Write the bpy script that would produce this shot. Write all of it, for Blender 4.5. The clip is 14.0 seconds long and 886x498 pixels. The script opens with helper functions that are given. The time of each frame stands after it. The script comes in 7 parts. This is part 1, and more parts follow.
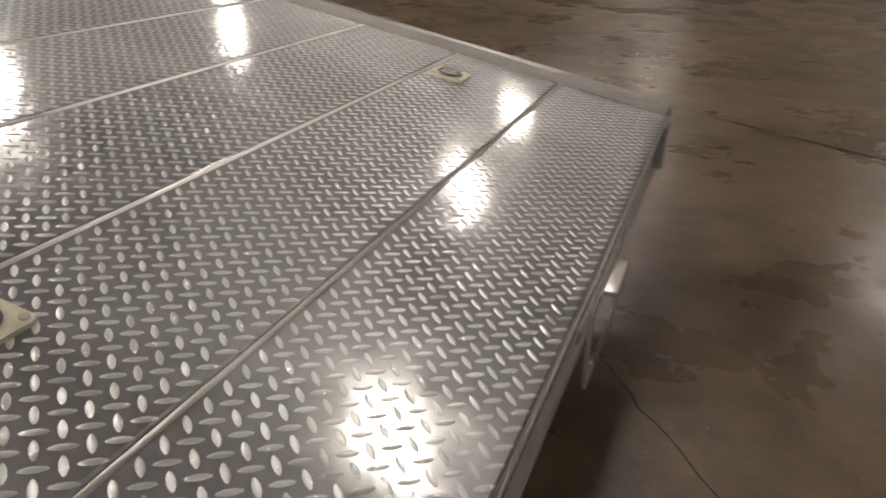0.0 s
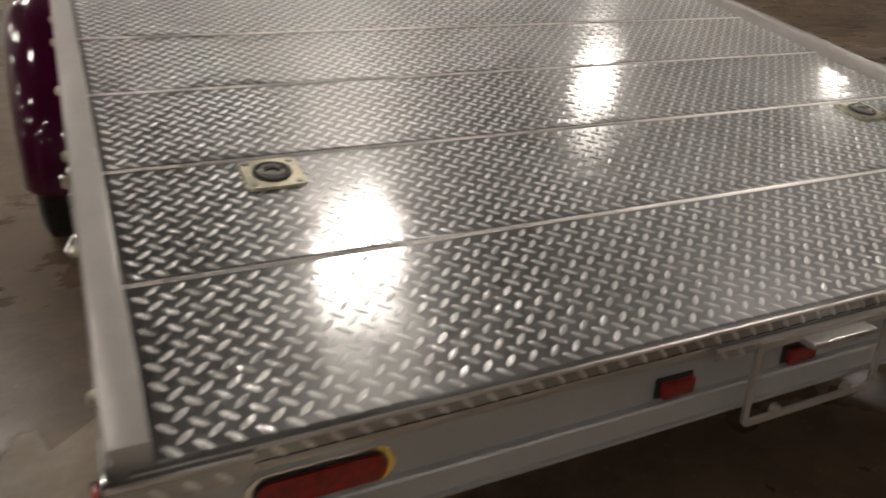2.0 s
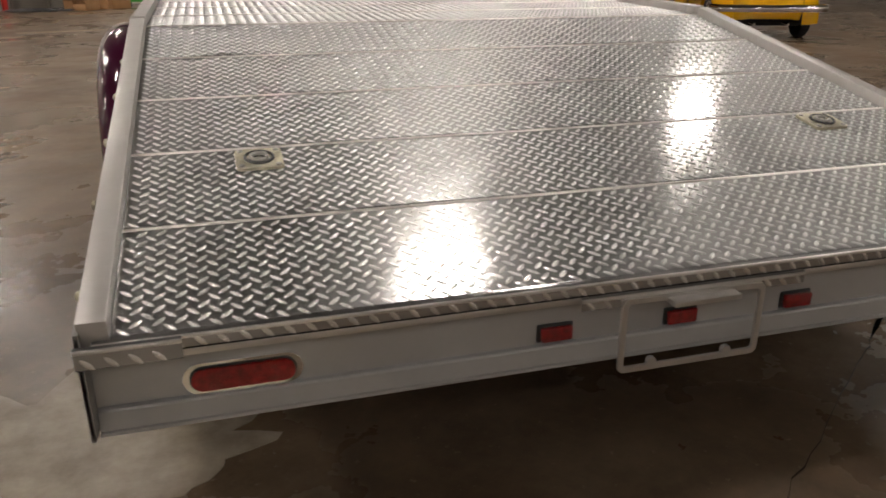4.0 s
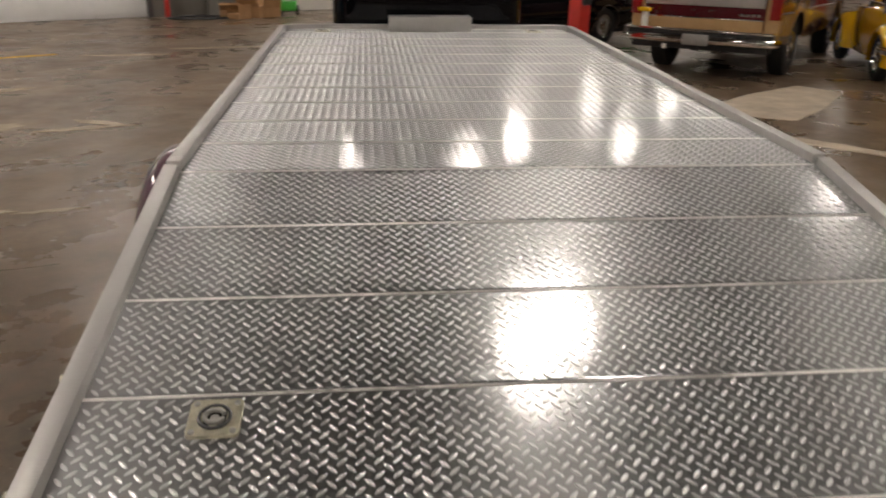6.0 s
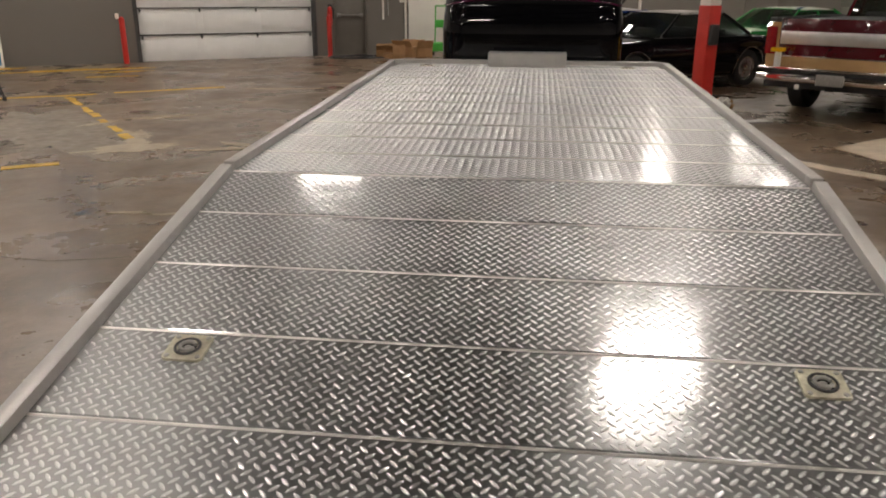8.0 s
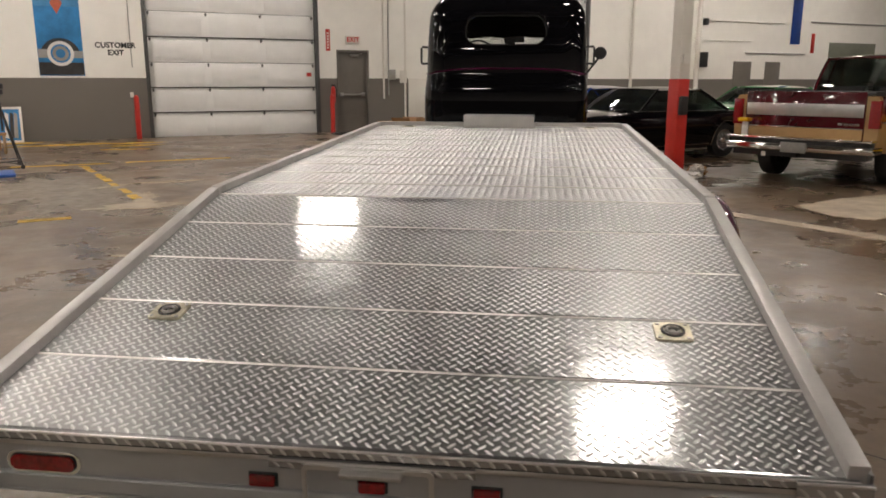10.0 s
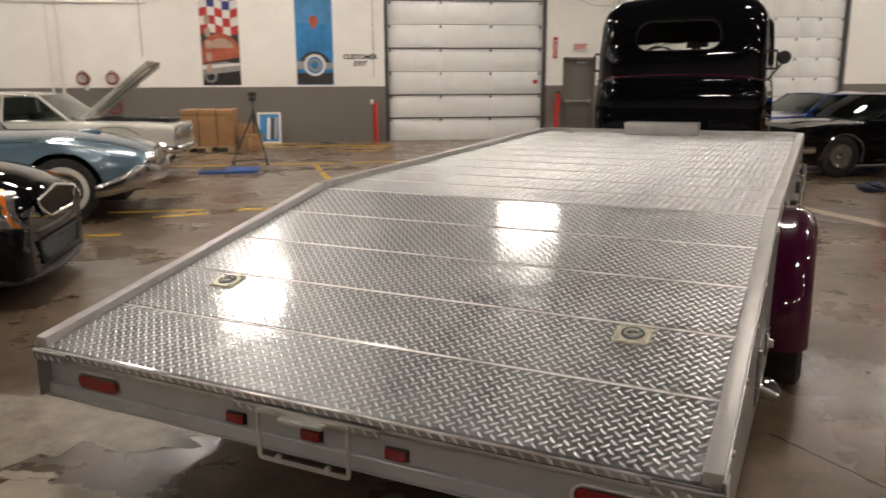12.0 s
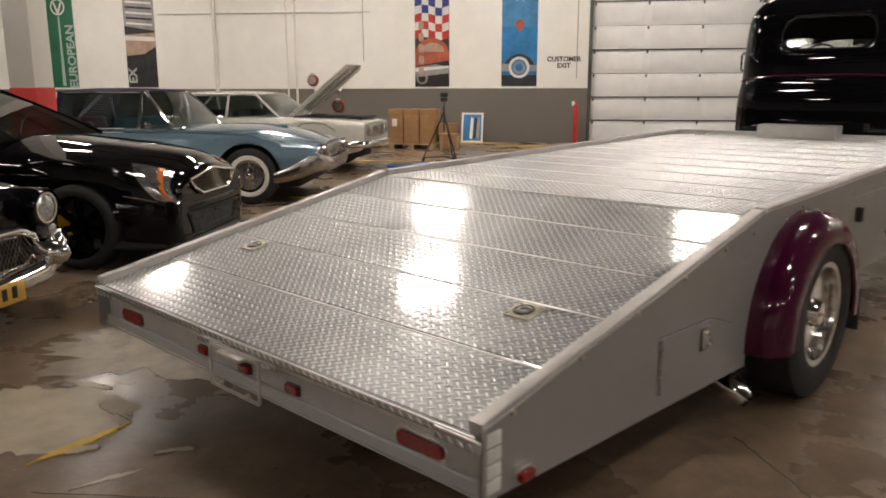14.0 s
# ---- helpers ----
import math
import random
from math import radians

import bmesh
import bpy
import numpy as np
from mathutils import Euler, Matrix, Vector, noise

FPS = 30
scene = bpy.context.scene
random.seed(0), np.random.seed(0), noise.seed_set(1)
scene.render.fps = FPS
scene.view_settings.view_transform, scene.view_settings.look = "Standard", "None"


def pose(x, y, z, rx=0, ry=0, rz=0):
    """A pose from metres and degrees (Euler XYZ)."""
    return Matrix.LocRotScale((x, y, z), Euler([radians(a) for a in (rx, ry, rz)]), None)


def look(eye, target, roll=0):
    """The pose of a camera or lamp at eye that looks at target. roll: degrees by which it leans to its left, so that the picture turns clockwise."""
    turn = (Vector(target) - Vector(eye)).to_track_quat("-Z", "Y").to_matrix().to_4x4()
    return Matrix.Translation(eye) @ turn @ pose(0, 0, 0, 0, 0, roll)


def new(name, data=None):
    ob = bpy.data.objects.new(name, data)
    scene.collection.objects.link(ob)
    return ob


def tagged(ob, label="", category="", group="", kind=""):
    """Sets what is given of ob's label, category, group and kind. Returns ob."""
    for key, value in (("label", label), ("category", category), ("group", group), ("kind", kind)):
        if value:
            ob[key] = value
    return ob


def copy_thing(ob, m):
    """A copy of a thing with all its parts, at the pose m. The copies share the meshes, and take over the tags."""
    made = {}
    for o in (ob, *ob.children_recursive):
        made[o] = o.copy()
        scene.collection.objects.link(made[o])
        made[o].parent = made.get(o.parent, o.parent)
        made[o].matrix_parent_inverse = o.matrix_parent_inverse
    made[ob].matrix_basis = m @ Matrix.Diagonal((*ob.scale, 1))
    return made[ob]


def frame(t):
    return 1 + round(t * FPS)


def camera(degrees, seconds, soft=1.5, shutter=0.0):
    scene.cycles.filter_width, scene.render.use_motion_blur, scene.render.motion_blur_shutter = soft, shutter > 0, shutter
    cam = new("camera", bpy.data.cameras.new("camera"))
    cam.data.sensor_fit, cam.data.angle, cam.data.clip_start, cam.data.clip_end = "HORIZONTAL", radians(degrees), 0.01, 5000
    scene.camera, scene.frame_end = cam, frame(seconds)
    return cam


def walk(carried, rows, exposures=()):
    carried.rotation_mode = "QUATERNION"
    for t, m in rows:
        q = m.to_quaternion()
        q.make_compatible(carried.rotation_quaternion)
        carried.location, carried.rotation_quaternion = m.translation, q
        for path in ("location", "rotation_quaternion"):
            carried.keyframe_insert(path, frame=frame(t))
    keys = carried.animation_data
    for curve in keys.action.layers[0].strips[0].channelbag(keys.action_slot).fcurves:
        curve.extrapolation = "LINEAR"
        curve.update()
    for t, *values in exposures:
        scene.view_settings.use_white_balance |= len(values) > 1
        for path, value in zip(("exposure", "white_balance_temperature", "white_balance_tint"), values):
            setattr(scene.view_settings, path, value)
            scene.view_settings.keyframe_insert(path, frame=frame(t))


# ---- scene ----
cam = camera(60.0, 14.0, soft=1.7, shutter=0.5)
PATH = [
    (0, (-1.406, -0.177, 1.13), (0.31, 0.456, 0.319), 1.0),
    (0.5, (-1.221, -0.291, 1.115), (0.238, 0.656, 0.351), 1.0),
    (1, (-1.042, -0.411, 1.119), (0.248, 0.892, 0.321), 1.4),
    (1.5, (-1.037, -0.627, 1.108), (-0.075, 0.935, 0.31), 1.8),
    (2, (-1.169, -0.806, 1.13), (-0.368, 0.849, 0.342), 1.7),
    (2.2, (-1.222, -0.876, 1.2), (-0.472, 0.779, 0.364), 1.9),
    (4.3, (-0.855, -1.283, 1.127), (-0.35, 0.521, 0.425), 0.3),
    (4.5, (-0.794, -1.261, 1.143), (-0.312, 0.546, 0.434), 0.6),
    (5, (-0.637, -1.109, 1.249), (-0.207, 0.704, 0.522), 0.7),
    (5.5, (-0.581, -0.915, 1.446), (-0.209, 0.816, 0.758), 0.7),
    (6, (-0.496, -0.826, 1.627), (-0.322, 0.934, 0.933), 0.8),
    (6.5, (-0.328, -0.794, 1.69), (-0.316, 0.978, 1.004), 0.3),
    (7, (-0.17, -0.872, 1.655), (-0.248, 0.999, 0.954), 0.2),
    (7.5, (-0.031, -1.061, 1.644), (-0.234, 0.804, 0.948), 0.2),
    (8, (0.085, -1.203, 1.606), (-0.137, 0.68, 0.97), 0.2),
    (10.3, (0.512, -1.814, 1.428), (0.253, 0.124, 1.007), -0.1),
    (10.5, (0.596, -1.846, 1.42), (0.284, 0.085, 1.004), 0.0),
    (11, (0.834, -1.931, 1.464), (0.416, -0.018, 1.053), -0.0),
    (11.5, (1.049, -1.85, 1.452), (0.497, 0.026, 1.032), -0.1),
    (12, (1.334, -1.765, 1.455), (0.475, -0.008, 1.039), -0.3),
    (12.5, (1.687, -1.7, 1.432), (0.76, 0.024, 1.021), -0.4),
    (13, (1.931, -1.639, 1.384), (0.858, -0.002, 0.974), -0.3),
    (13.5, (2.142, -1.499, 1.438), (0.837, -0.041, 1.025), -0.2),
    (14, (2.419, -1.424, 1.421), (1.067, -0.007, 1.014), -0.1),
]
EXPOSURES = [(0.0, 0.02), (1.0, -0.38), (2.2, 0.0), (4.5, 0.27), (5.0, 0.28), (5.5, 0.08), (6.5, -0.06), (8.0, 0.0), (11.0, 0.17), (14.0, 0.29)]
walk(cam, [(t, look(eye, target, roll)) for t, eye, target, roll in PATH], EXPOSURES)

# ---- world, light and exposure ----
world = bpy.data.worlds.new("hall_surroundings")
scene.world = world
world.use_nodes = True
world.node_tree.nodes["Background"].inputs[0].default_value = (0.5, 0.48, 0.45, 1)
world.node_tree.nodes["Background"].inputs[1].default_value = 0.05
LAMP_STRENGTH = 79.0
LAMP_COLOUR = (1.0, 0.900, 0.806, 1)


# ---- materials ----
def mat(name, base, rough=0.5, metal=0.0, vary=0.15, scale=8.0, bump=0.0, bump_scale=200.0, second=None, coat=0.0, rough_vary=0.1, per_piece=0.0, spec=0.5, coords="Object"):
    """A surface with two scales of colour variation, roughness variation and fine relief."""
    m = bpy.data.materials.new(name)
    m.use_nodes = True
    nt = m.node_tree
    b = nt.nodes["Principled BSDF"]
    tc = nt.nodes.new("ShaderNodeTexCoord")
    n1 = nt.nodes.new("ShaderNodeTexNoise")
    n1.inputs["Scale"].default_value = scale
    n1.inputs["Detail"].default_value = 8
    n1.inputs["Roughness"].default_value = 0.65
    nt.links.new(tc.outputs[coords], n1.inputs["Vector"])
    ramp = nt.nodes.new("ShaderNodeValToRGB")
    lo = second or tuple(c * (1 - vary) for c in base)
    hi = base if second else tuple(min(1, c * (1 + vary)) for c in base)
    ramp.color_ramp.elements[0].position, ramp.color_ramp.elements[1].position = 0.32, 0.68
    ramp.color_ramp.elements[0].color = (*lo, 1)
    ramp.color_ramp.elements[1].color = (*hi, 1)
    nt.links.new(n1.outputs["Fac"], ramp.inputs["Fac"])
    colour = ramp.outputs["Color"]
    if per_piece:
        info = nt.nodes.new("ShaderNodeObjectInfo")
        hsv = nt.nodes.new("ShaderNodeHueSaturation")
        mr = nt.nodes.new("ShaderNodeMapRange")
        mr.inputs["To Min"].default_value, mr.inputs["To Max"].default_value = 1 - per_piece, 1 + per_piece
        nt.links.new(info.outputs["Random"], mr.inputs["Value"])
        nt.links.new(mr.outputs["Result"], hsv.inputs["Value"])
        nt.links.new(colour, hsv.inputs["Color"])
        colour = hsv.outputs["Color"]
    nt.links.new(colour, b.inputs["Base Color"])
    b.inputs["Metallic"].default_value = metal
    b.inputs["Specular IOR Level"].default_value = spec
    b.inputs["Coat Weight"].default_value = coat
    b.inputs["Coat Roughness"].default_value = 0.012
    n2 = nt.nodes.new("ShaderNodeTexNoise")
    n2.inputs["Scale"].default_value = scale * 3.1
    n2.inputs["Detail"].default_value = 6
    nt.links.new(tc.outputs[coords], n2.inputs["Vector"])
    mr2 = nt.nodes.new("ShaderNodeMapRange")
    mr2.inputs["From Min"].default_value, mr2.inputs["From Max"].default_value = 0.3, 0.7
    mr2.inputs["To Min"].default_value = max(0.02, rough - rough_vary * 0.5)
    mr2.inputs["To Max"].default_value = min(1, rough + rough_vary * 0.5)
    nt.links.new(n2.outputs["Fac"], mr2.inputs["Value"])
    nt.links.new(mr2.outputs["Result"], b.inputs["Roughness"])
    if bump:
        n3 = nt.nodes.new("ShaderNodeTexNoise")
        n3.inputs["Scale"].default_value = bump_scale
        n3.inputs["Detail"].default_value = 4
        nt.links.new(tc.outputs[coords], n3.inputs["Vector"])
        bp = nt.nodes.new("ShaderNodeBump")
        bp.inputs["Strength"].default_value = bump
        bp.inputs["Distance"].default_value = 0.01
        nt.links.new(n3.outputs["Fac"], bp.inputs["Height"])
        nt.links.new(bp.outputs["Normal"], b.inputs["Normal"])
    return m


def emitter(name, colour, strength):
    m = bpy.data.materials.new(name)
    m.use_nodes = True
    b = m.node_tree.nodes["Principled BSDF"]
    b.inputs["Base Color"].default_value = (0.8, 0.8, 0.8, 1)
    b.inputs["Emission Color"].default_value = colour
    b.inputs["Emission Strength"].default_value = strength
    return m


def glass(name, colour=(0.9, 0.93, 0.92, 1), rough=0.02):
    m = bpy.data.materials.new(name)
    m.use_nodes = True
    nt = m.node_tree
    b = nt.nodes["Principled BSDF"]
    b.inputs["Base Color"].default_value = colour
    b.inputs["Roughness"].default_value = rough
    b.inputs["Transmission Weight"].default_value = 1.0
    b.inputs["IOR"].default_value = 1.45
    return m


def concrete_material():
    """Sealed brown concrete: cloudy stains, mottling, pale scuffs and dark blots, with glossier and duller areas."""
    m = mat("worn_polished_concrete", (0.215, 0.152, 0.100), 0.34, 0, second=(0.090, 0.062, 0.040), scale=0.75, spec=0.5, bump=0.004, bump_scale=14, rough_vary=0.05)
    nt = m.node_tree
    b = nt.nodes["Principled BSDF"]
    ramp = [n for n in nt.nodes if n.type == "VALTORGB"][0]
    tc = [n for n in nt.nodes if n.type == "TEX_COORD"][0]

    def cloud(scale, detail, rough, lo, hi, a, b_, distortion=0.0):
        n = nt.nodes.new("ShaderNodeTexNoise")
        n.inputs["Scale"].default_value, n.inputs["Detail"].default_value, n.inputs["Roughness"].default_value = scale, detail, rough
        n.inputs["Distortion"].default_value = distortion
        nt.links.new(tc.outputs["Object"], n.inputs["Vector"])
        r = nt.nodes.new("ShaderNodeMapRange")
        for key, v in (("From Min", lo), ("From Max", hi), ("To Min", a), ("To Max", b_)):
            r.inputs[key].default_value = v
        nt.links.new(n.outputs["Fac"], r.inputs["Value"])
        return r.outputs["Result"]

    def blend(kind, fac, one, two):
        x = nt.nodes.new("ShaderNodeMixRGB")
        x.blend_type = kind
        for sock, v in zip(x.inputs, (fac, one, two)):
            if isinstance(v, (int, float)):
                sock.default_value = v
            elif isinstance(v, tuple):
                sock.default_value = v
            else:
                nt.links.new(v, sock)
        return x.outputs["Color"]

    colour = blend("MULTIPLY", 1.0, ramp.outputs["Color"], cloud(5.0, 10, 0.75, 0.3, 0.7, 0.62, 1.36))
    colour = blend("MIX", cloud(2.3, 12, 0.72, 0.50, 0.76, 0.0, 0.34, 0.6), colour, (0.30, 0.245, 0.175, 1))
    colour = blend("MIX", cloud(1.4, 9, 0.65, 0.48, 0.80, 0.0, 0.25, 0.3), colour, (0.050, 0.036, 0.025, 1))
    colour = blend("MIX", cloud(38.0, 3, 0.5, 0.66, 0.74, 0.0, 0.5), colour, (0.34, 0.29, 0.22, 1))
    nt.links.new(colour, b.inputs["Base Color"])
    nt.links.new(cloud(1.1, 6, 0.6, 0.35, 0.65, 0.20, 0.42), b.inputs["Roughness"])
    return m


def wall_paint_material():
    """White block wall with a grey dado painted up to 1.45 m."""
    m = mat("two_tone_wall_paint", (0.88, 0.86, 0.81), 0.6, 0, vary=0.04, scale=1.2, bump=0.08, bump_scale=60)
    nt = m.node_tree
    b = nt.nodes["Principled BSDF"]
    ramp = [n for n in nt.nodes if n.type == "VALTORGB"][0]
    tc = [n for n in nt.nodes if n.type == "TEX_COORD"][0]
    sep = nt.nodes.new("ShaderNodeSeparateXYZ")
    nt.links.new(tc.outputs["Object"], sep.inputs[0])
    gt = nt.nodes.new("ShaderNodeMath")
    gt.operation = "GREATER_THAN"
    gt.inputs[1].default_value = 1.45
    nt.links.new(sep.outputs["Z"], gt.inputs[0])
    mix = nt.nodes.new("ShaderNodeMixRGB")
    mix.inputs[1].default_value = (0.17, 0.155, 0.135, 1)
    nt.links.new(gt.outputs[0], mix.inputs[0])
    nt.links.new(ramp.outputs["Color"], mix.inputs[2])
    nt.links.new(mix.outputs["Color"], b.inputs["Base Color"])
    return m


CONCRETE = concrete_material()
WALL = wall_paint_material()
CEIL = mat("ceiling_paint", (0.13, 0.125, 0.115), 0.8, vary=0.1, scale=1)
# worn bright lugs, coloured lighter still for the lamp glints they catch
LUG = mat("worn_lugs_lightened", (0.90, 0.90, 0.905), 0.22, 1.0, vary=0.05, scale=40, rough_vary=0.12)
TREAD = mat("bright_tread_aluminium", (0.52, 0.52, 0.525), 0.12, 1.0, vary=0.06, scale=3.0, rough_vary=0.09, bump=0.012, bump_scale=60, per_piece=0.03)
def two_lobe(m, rough, low, high, brushed=0.0):
    """Adds a broad soft sheen to a polished metal: worn and hazed aluminium."""
    nt = m.node_tree
    b = nt.nodes["Principled BSDF"]
    c = nt.nodes.new("ShaderNodeBsdfPrincipled")
    src = [l.from_socket for l in nt.links if l.to_socket == b.inputs["Base Color"]][0]
    nt.links.new(src, c.inputs["Base Color"])
    c.inputs["Metallic"].default_value = 1.0
    c.inputs["Roughness"].default_value = rough
    if brushed:
        # rolling marks run across the deck, so highlights draw out along it
        along = nt.nodes.new("ShaderNodeCombineXYZ")
        along.inputs[1].default_value = 1.0
        for lobe, amount in ((b, brushed * 0.75), (c, brushed)):
            lobe.inputs["Anisotropic"].default_value = amount
            nt.links.new(along.outputs[0], lobe.inputs["Tangent"])
    mix = nt.nodes.new("ShaderNodeMixShader")
    # hazed and polished patches, drawn out along the deck
    tc = [n for n in nt.nodes if n.type == "TEX_COORD"][0]
    geo = nt.nodes.new("ShaderNodeNewGeometry")
    st = nt.nodes.new("ShaderNodeMapping")
    st.inputs["Scale"].default_value = (2.6, 0.55, 1.0)
    nt.links.new(geo.outputs["Position"], st.inputs["Vector"])
    haze = nt.nodes.new("ShaderNodeTexNoise")
    haze.inputs["Scale"].default_value, haze.inputs["Detail"].default_value = 1.0, 7
    nt.links.new(st.outputs["Vector"], haze.inputs["Vector"])
    mrh = nt.nodes.new("ShaderNodeMapRange")
    mrh.inputs["From Min"].default_value, mrh.inputs["From Max"].default_value = 0.28, 0.72
    mrh.inputs["To Min"].default_value, mrh.inputs["To Max"].default_value = low, high
    nt.links.new(haze.outputs["Fac"], mrh.inputs["Value"])
    # small dull scuffs
    sc = nt.nodes.new("ShaderNodeTexNoise")
    sc.inputs["Scale"].default_value, sc.inputs["Detail"].default_value, sc.inputs["Roughness"].default_value = 3.4, 9, 0.72
    nt.links.new(geo.outputs["Position"], sc.inputs["Vector"])
    mrs = nt.nodes.new("ShaderNodeMapRange")
    mrs.inputs["From Min"].default_value, mrs.inputs["From Max"].default_value, mrs.inputs["To Max"].default_value = 0.64, 0.78, 0.16
    nt.links.new(sc.outputs["Fac"], mrs.inputs["Value"])
    add = nt.nodes.new("ShaderNodeMath")
    add.operation, add.use_clamp = "ADD", True
    nt.links.new(mrh.outputs["Result"], add.inputs[0])
    nt.links.new(mrs.outputs["Result"], add.inputs[1])
    nt.links.new(add.outputs[0], mix.inputs[0])
    nt.links.new(b.outputs[0], mix.inputs[1])
    nt.links.new(c.outputs[0], mix.inputs[2])
    nt.links.new(mix.outputs[0], nt.nodes["Material Output"].inputs["Surface"])


two_lobe(TREAD, 0.47, 0.32, 0.48, brushed=0.72)
two_lobe(LUG, 0.45, 0.42, 0.50)
ALU = mat("brushed_aluminium", (0.66, 0.64, 0.62), 0.38, 0.9, vary=0.07, scale=6, rough_vary=0.15, bump=0.03, bump_scale=300)
SILVER = mat("silver_grey_paint", (0.33, 0.328, 0.318), 0.36, 0.35, vary=0.05, scale=2, rough_vary=0.12, coat=0.15)
RAILMAT = mat("satin_silver_rail", (0.52, 0.50, 0.485), 0.42, 0.35, vary=0.06, scale=7, rough_vary=0.04)
CHROME = mat("chrome", (0.85, 0.84, 0.82), 0.06, 1.0, vary=0.02, rough_vary=0.05)
# silver paint with extra light in its colour, as the tail renders too shaded
TAILMAT = mat("silver_tail_paint_lightened", (0.46, 0.46, 0.46), 0.38, 0.35, vary=0.06, scale=7, rough_vary=0.15)
POLISHED = mat("polished_wheel_aluminium", (0.78, 0.77, 0.75), 0.17, 1.0, vary=0.06, scale=14, rough_vary=0.08)
STEEL = mat("dull_zinc_steel", (0.52, 0.49, 0.38), 0.42, 0.85, vary=0.2, scale=30, rough_vary=0.2, bump=0.1)
BLACKP = mat("black_gloss_paint", (0.003, 0.003, 0.004), 0.3, 0.0, vary=0.1, coat=1.0, rough_vary=0.04, spec=0.0)
BLACKP.node_tree.nodes["Principled BSDF"].inputs["Coat IOR"].default_value = 1.4
PURPLE = mat("deep_plum_gloss_paint", (0.048, 0.0012, 0.020), 0.3, 0.0, vary=0.1, coat=1.0, rough_vary=0.04, spec=0.05)
RUBBER = mat("tyre_rubber", (0.018, 0.018, 0.018), 0.7, vary=0.3, scale=20, bump=0.1)
SEAL = mat("matt_black_seal", (0.006, 0.006, 0.006), 0.6, vary=0.2, spec=0.15)
DARK = mat("dark_undercoat", (0.012, 0.012, 0.012), 0.7, vary=0.3, scale=10)
REDLENS = mat("red_lamp_lens", (0.24, 0.004, 0.006), 0.16, vary=0.35, scale=60, coat=0.6, bump=0.4, bump_scale=180)
AMBERLENS = mat("amber_lens", (0.55, 0.13, 0.015), 0.18, vary=0.2, scale=60, coat=0.6)
WHITEREFL = mat("white_reflective_tape", (0.72, 0.72, 0.68), 0.35, vary=0.05, scale=80)
REDP = mat("red_safety_paint", (0.50, 0.022, 0.014), 0.42, vary=0.12, scale=4, bump=0.05)
WHITEP = mat("white_paint", (0.76, 0.73, 0.67), 0.5, vary=0.04, scale=2)
# dark steel fittings, and the shadow lines drawn at the door's panel joints
STEEL_SHADOW = mat("dark_grey_steel_and_joint_shadow", (0.10, 0.10, 0.10), 0.45, 0.4, vary=0.2, scale=20)
DOORPAN = mat("white_sectional_door_panel", (0.84, 0.84, 0.825), 0.45, vary=0.04, scale=2, per_piece=0.02, bump=0.05, bump_scale=40)
GREYDOOR = mat("grey_door_paint", (0.155, 0.14, 0.12), 0.5, vary=0.08, scale=3)
GREYMET = mat("galvanised_metal", (0.40, 0.39, 0.37), 0.45, 0.7, vary=0.15, scale=30)
YELLOWL = mat("worn_yellow_floor_paint", (0.82, 0.52, 0.05), 0.6, second=(0.50, 0.34, 0.08), scale=5, rough_vary=0.2)
BEIGEL = mat("faded_beige_floor_paint", (0.62, 0.53, 0.41), 0.55, second=(0.42, 0.35, 0.265), scale=3.2, rough_vary=0.2)
CARD = mat("brown_cardboard", (0.36, 0.20, 0.09), 0.8, vary=0.12, scale=6, bump=0.05)
PALEWOOD = mat("pallet_wood", (0.42, 0.30, 0.17), 0.75, vary=0.2, scale=12, bump=0.1)
BLACKPL = mat("black_plastic", (0.02, 0.02, 0.021), 0.45, vary=0.2, scale=20)
BLUEPL = mat("blue_plastic", (0.015, 0.09, 0.36), 0.4, vary=0.15, scale=8)
GLASS = glass("clear_glass")
LAMPM = emitter("lamp_diffuser", LAMP_COLOUR, LAMP_STRENGTH)
TEXTBLACK = mat("black_lettering", (0.02, 0.02, 0.02), 0.6)
TEXTRED = mat("red_lettering", (0.55, 0.03, 0.02), 0.5)


# ---- building kit ----
def part(name, bm, material, parent=None, label="", smooth=True, angle=40):
    bmesh.ops.recalc_face_normals(bm, faces=bm.faces)
    me = bpy.data.meshes.new(name)
    for f in bm.faces:
        f.smooth = smooth
    if smooth:
        lim = radians(angle)
        for e in bm.edges:
            if len(e.link_faces) == 2 and e.calc_face_angle(0) > lim:
                e.smooth = False
    bm.to_mesh(me)
    bm.free()
    me.materials.append(material)
    ob = new(name, me)
    if parent is not None:
        ob.parent = parent
    if label:
        tagged(ob, label)
    return ob


def empty(name, m, label, category, group="", kind=""):
    ob = new(name)
    ob.matrix_basis = m
    return tagged(ob, label, category, group, kind)


def box(bm, x0, x1, y0, y1, z0, z1, bevel=0.0, seg=2, m=None):
    r = bmesh.ops.create_cube(bm, size=1)
    vs = r["verts"]
    for v in vs:
        v.co = Vector(((x0 + x1) / 2 + v.co.x * (x1 - x0), (y0 + y1) / 2 + v.co.y * (y1 - y0), (z0 + z1) / 2 + v.co.z * (z1 - z0)))
    if bevel:
        es = list({e for v in vs for e in v.link_edges})
        r2 = bmesh.ops.bevel(bm, geom=es, offset=bevel, segments=seg, profile=0.5, affect="EDGES")
        vs = list({v for f in r2["faces"] for v in f.verts} | {v for v in vs if v.is_valid})
    if m is not None:
        bmesh.ops.transform(bm, matrix=m, verts=[v for v in vs if v.is_valid])
    return vs


def new_box(name, dims, material, parent=None, label="", bevel=0.004, smooth=True):
    bm = bmesh.new()
    box(bm, *dims, bevel=bevel)
    return part(name, bm, material, parent, label, smooth)


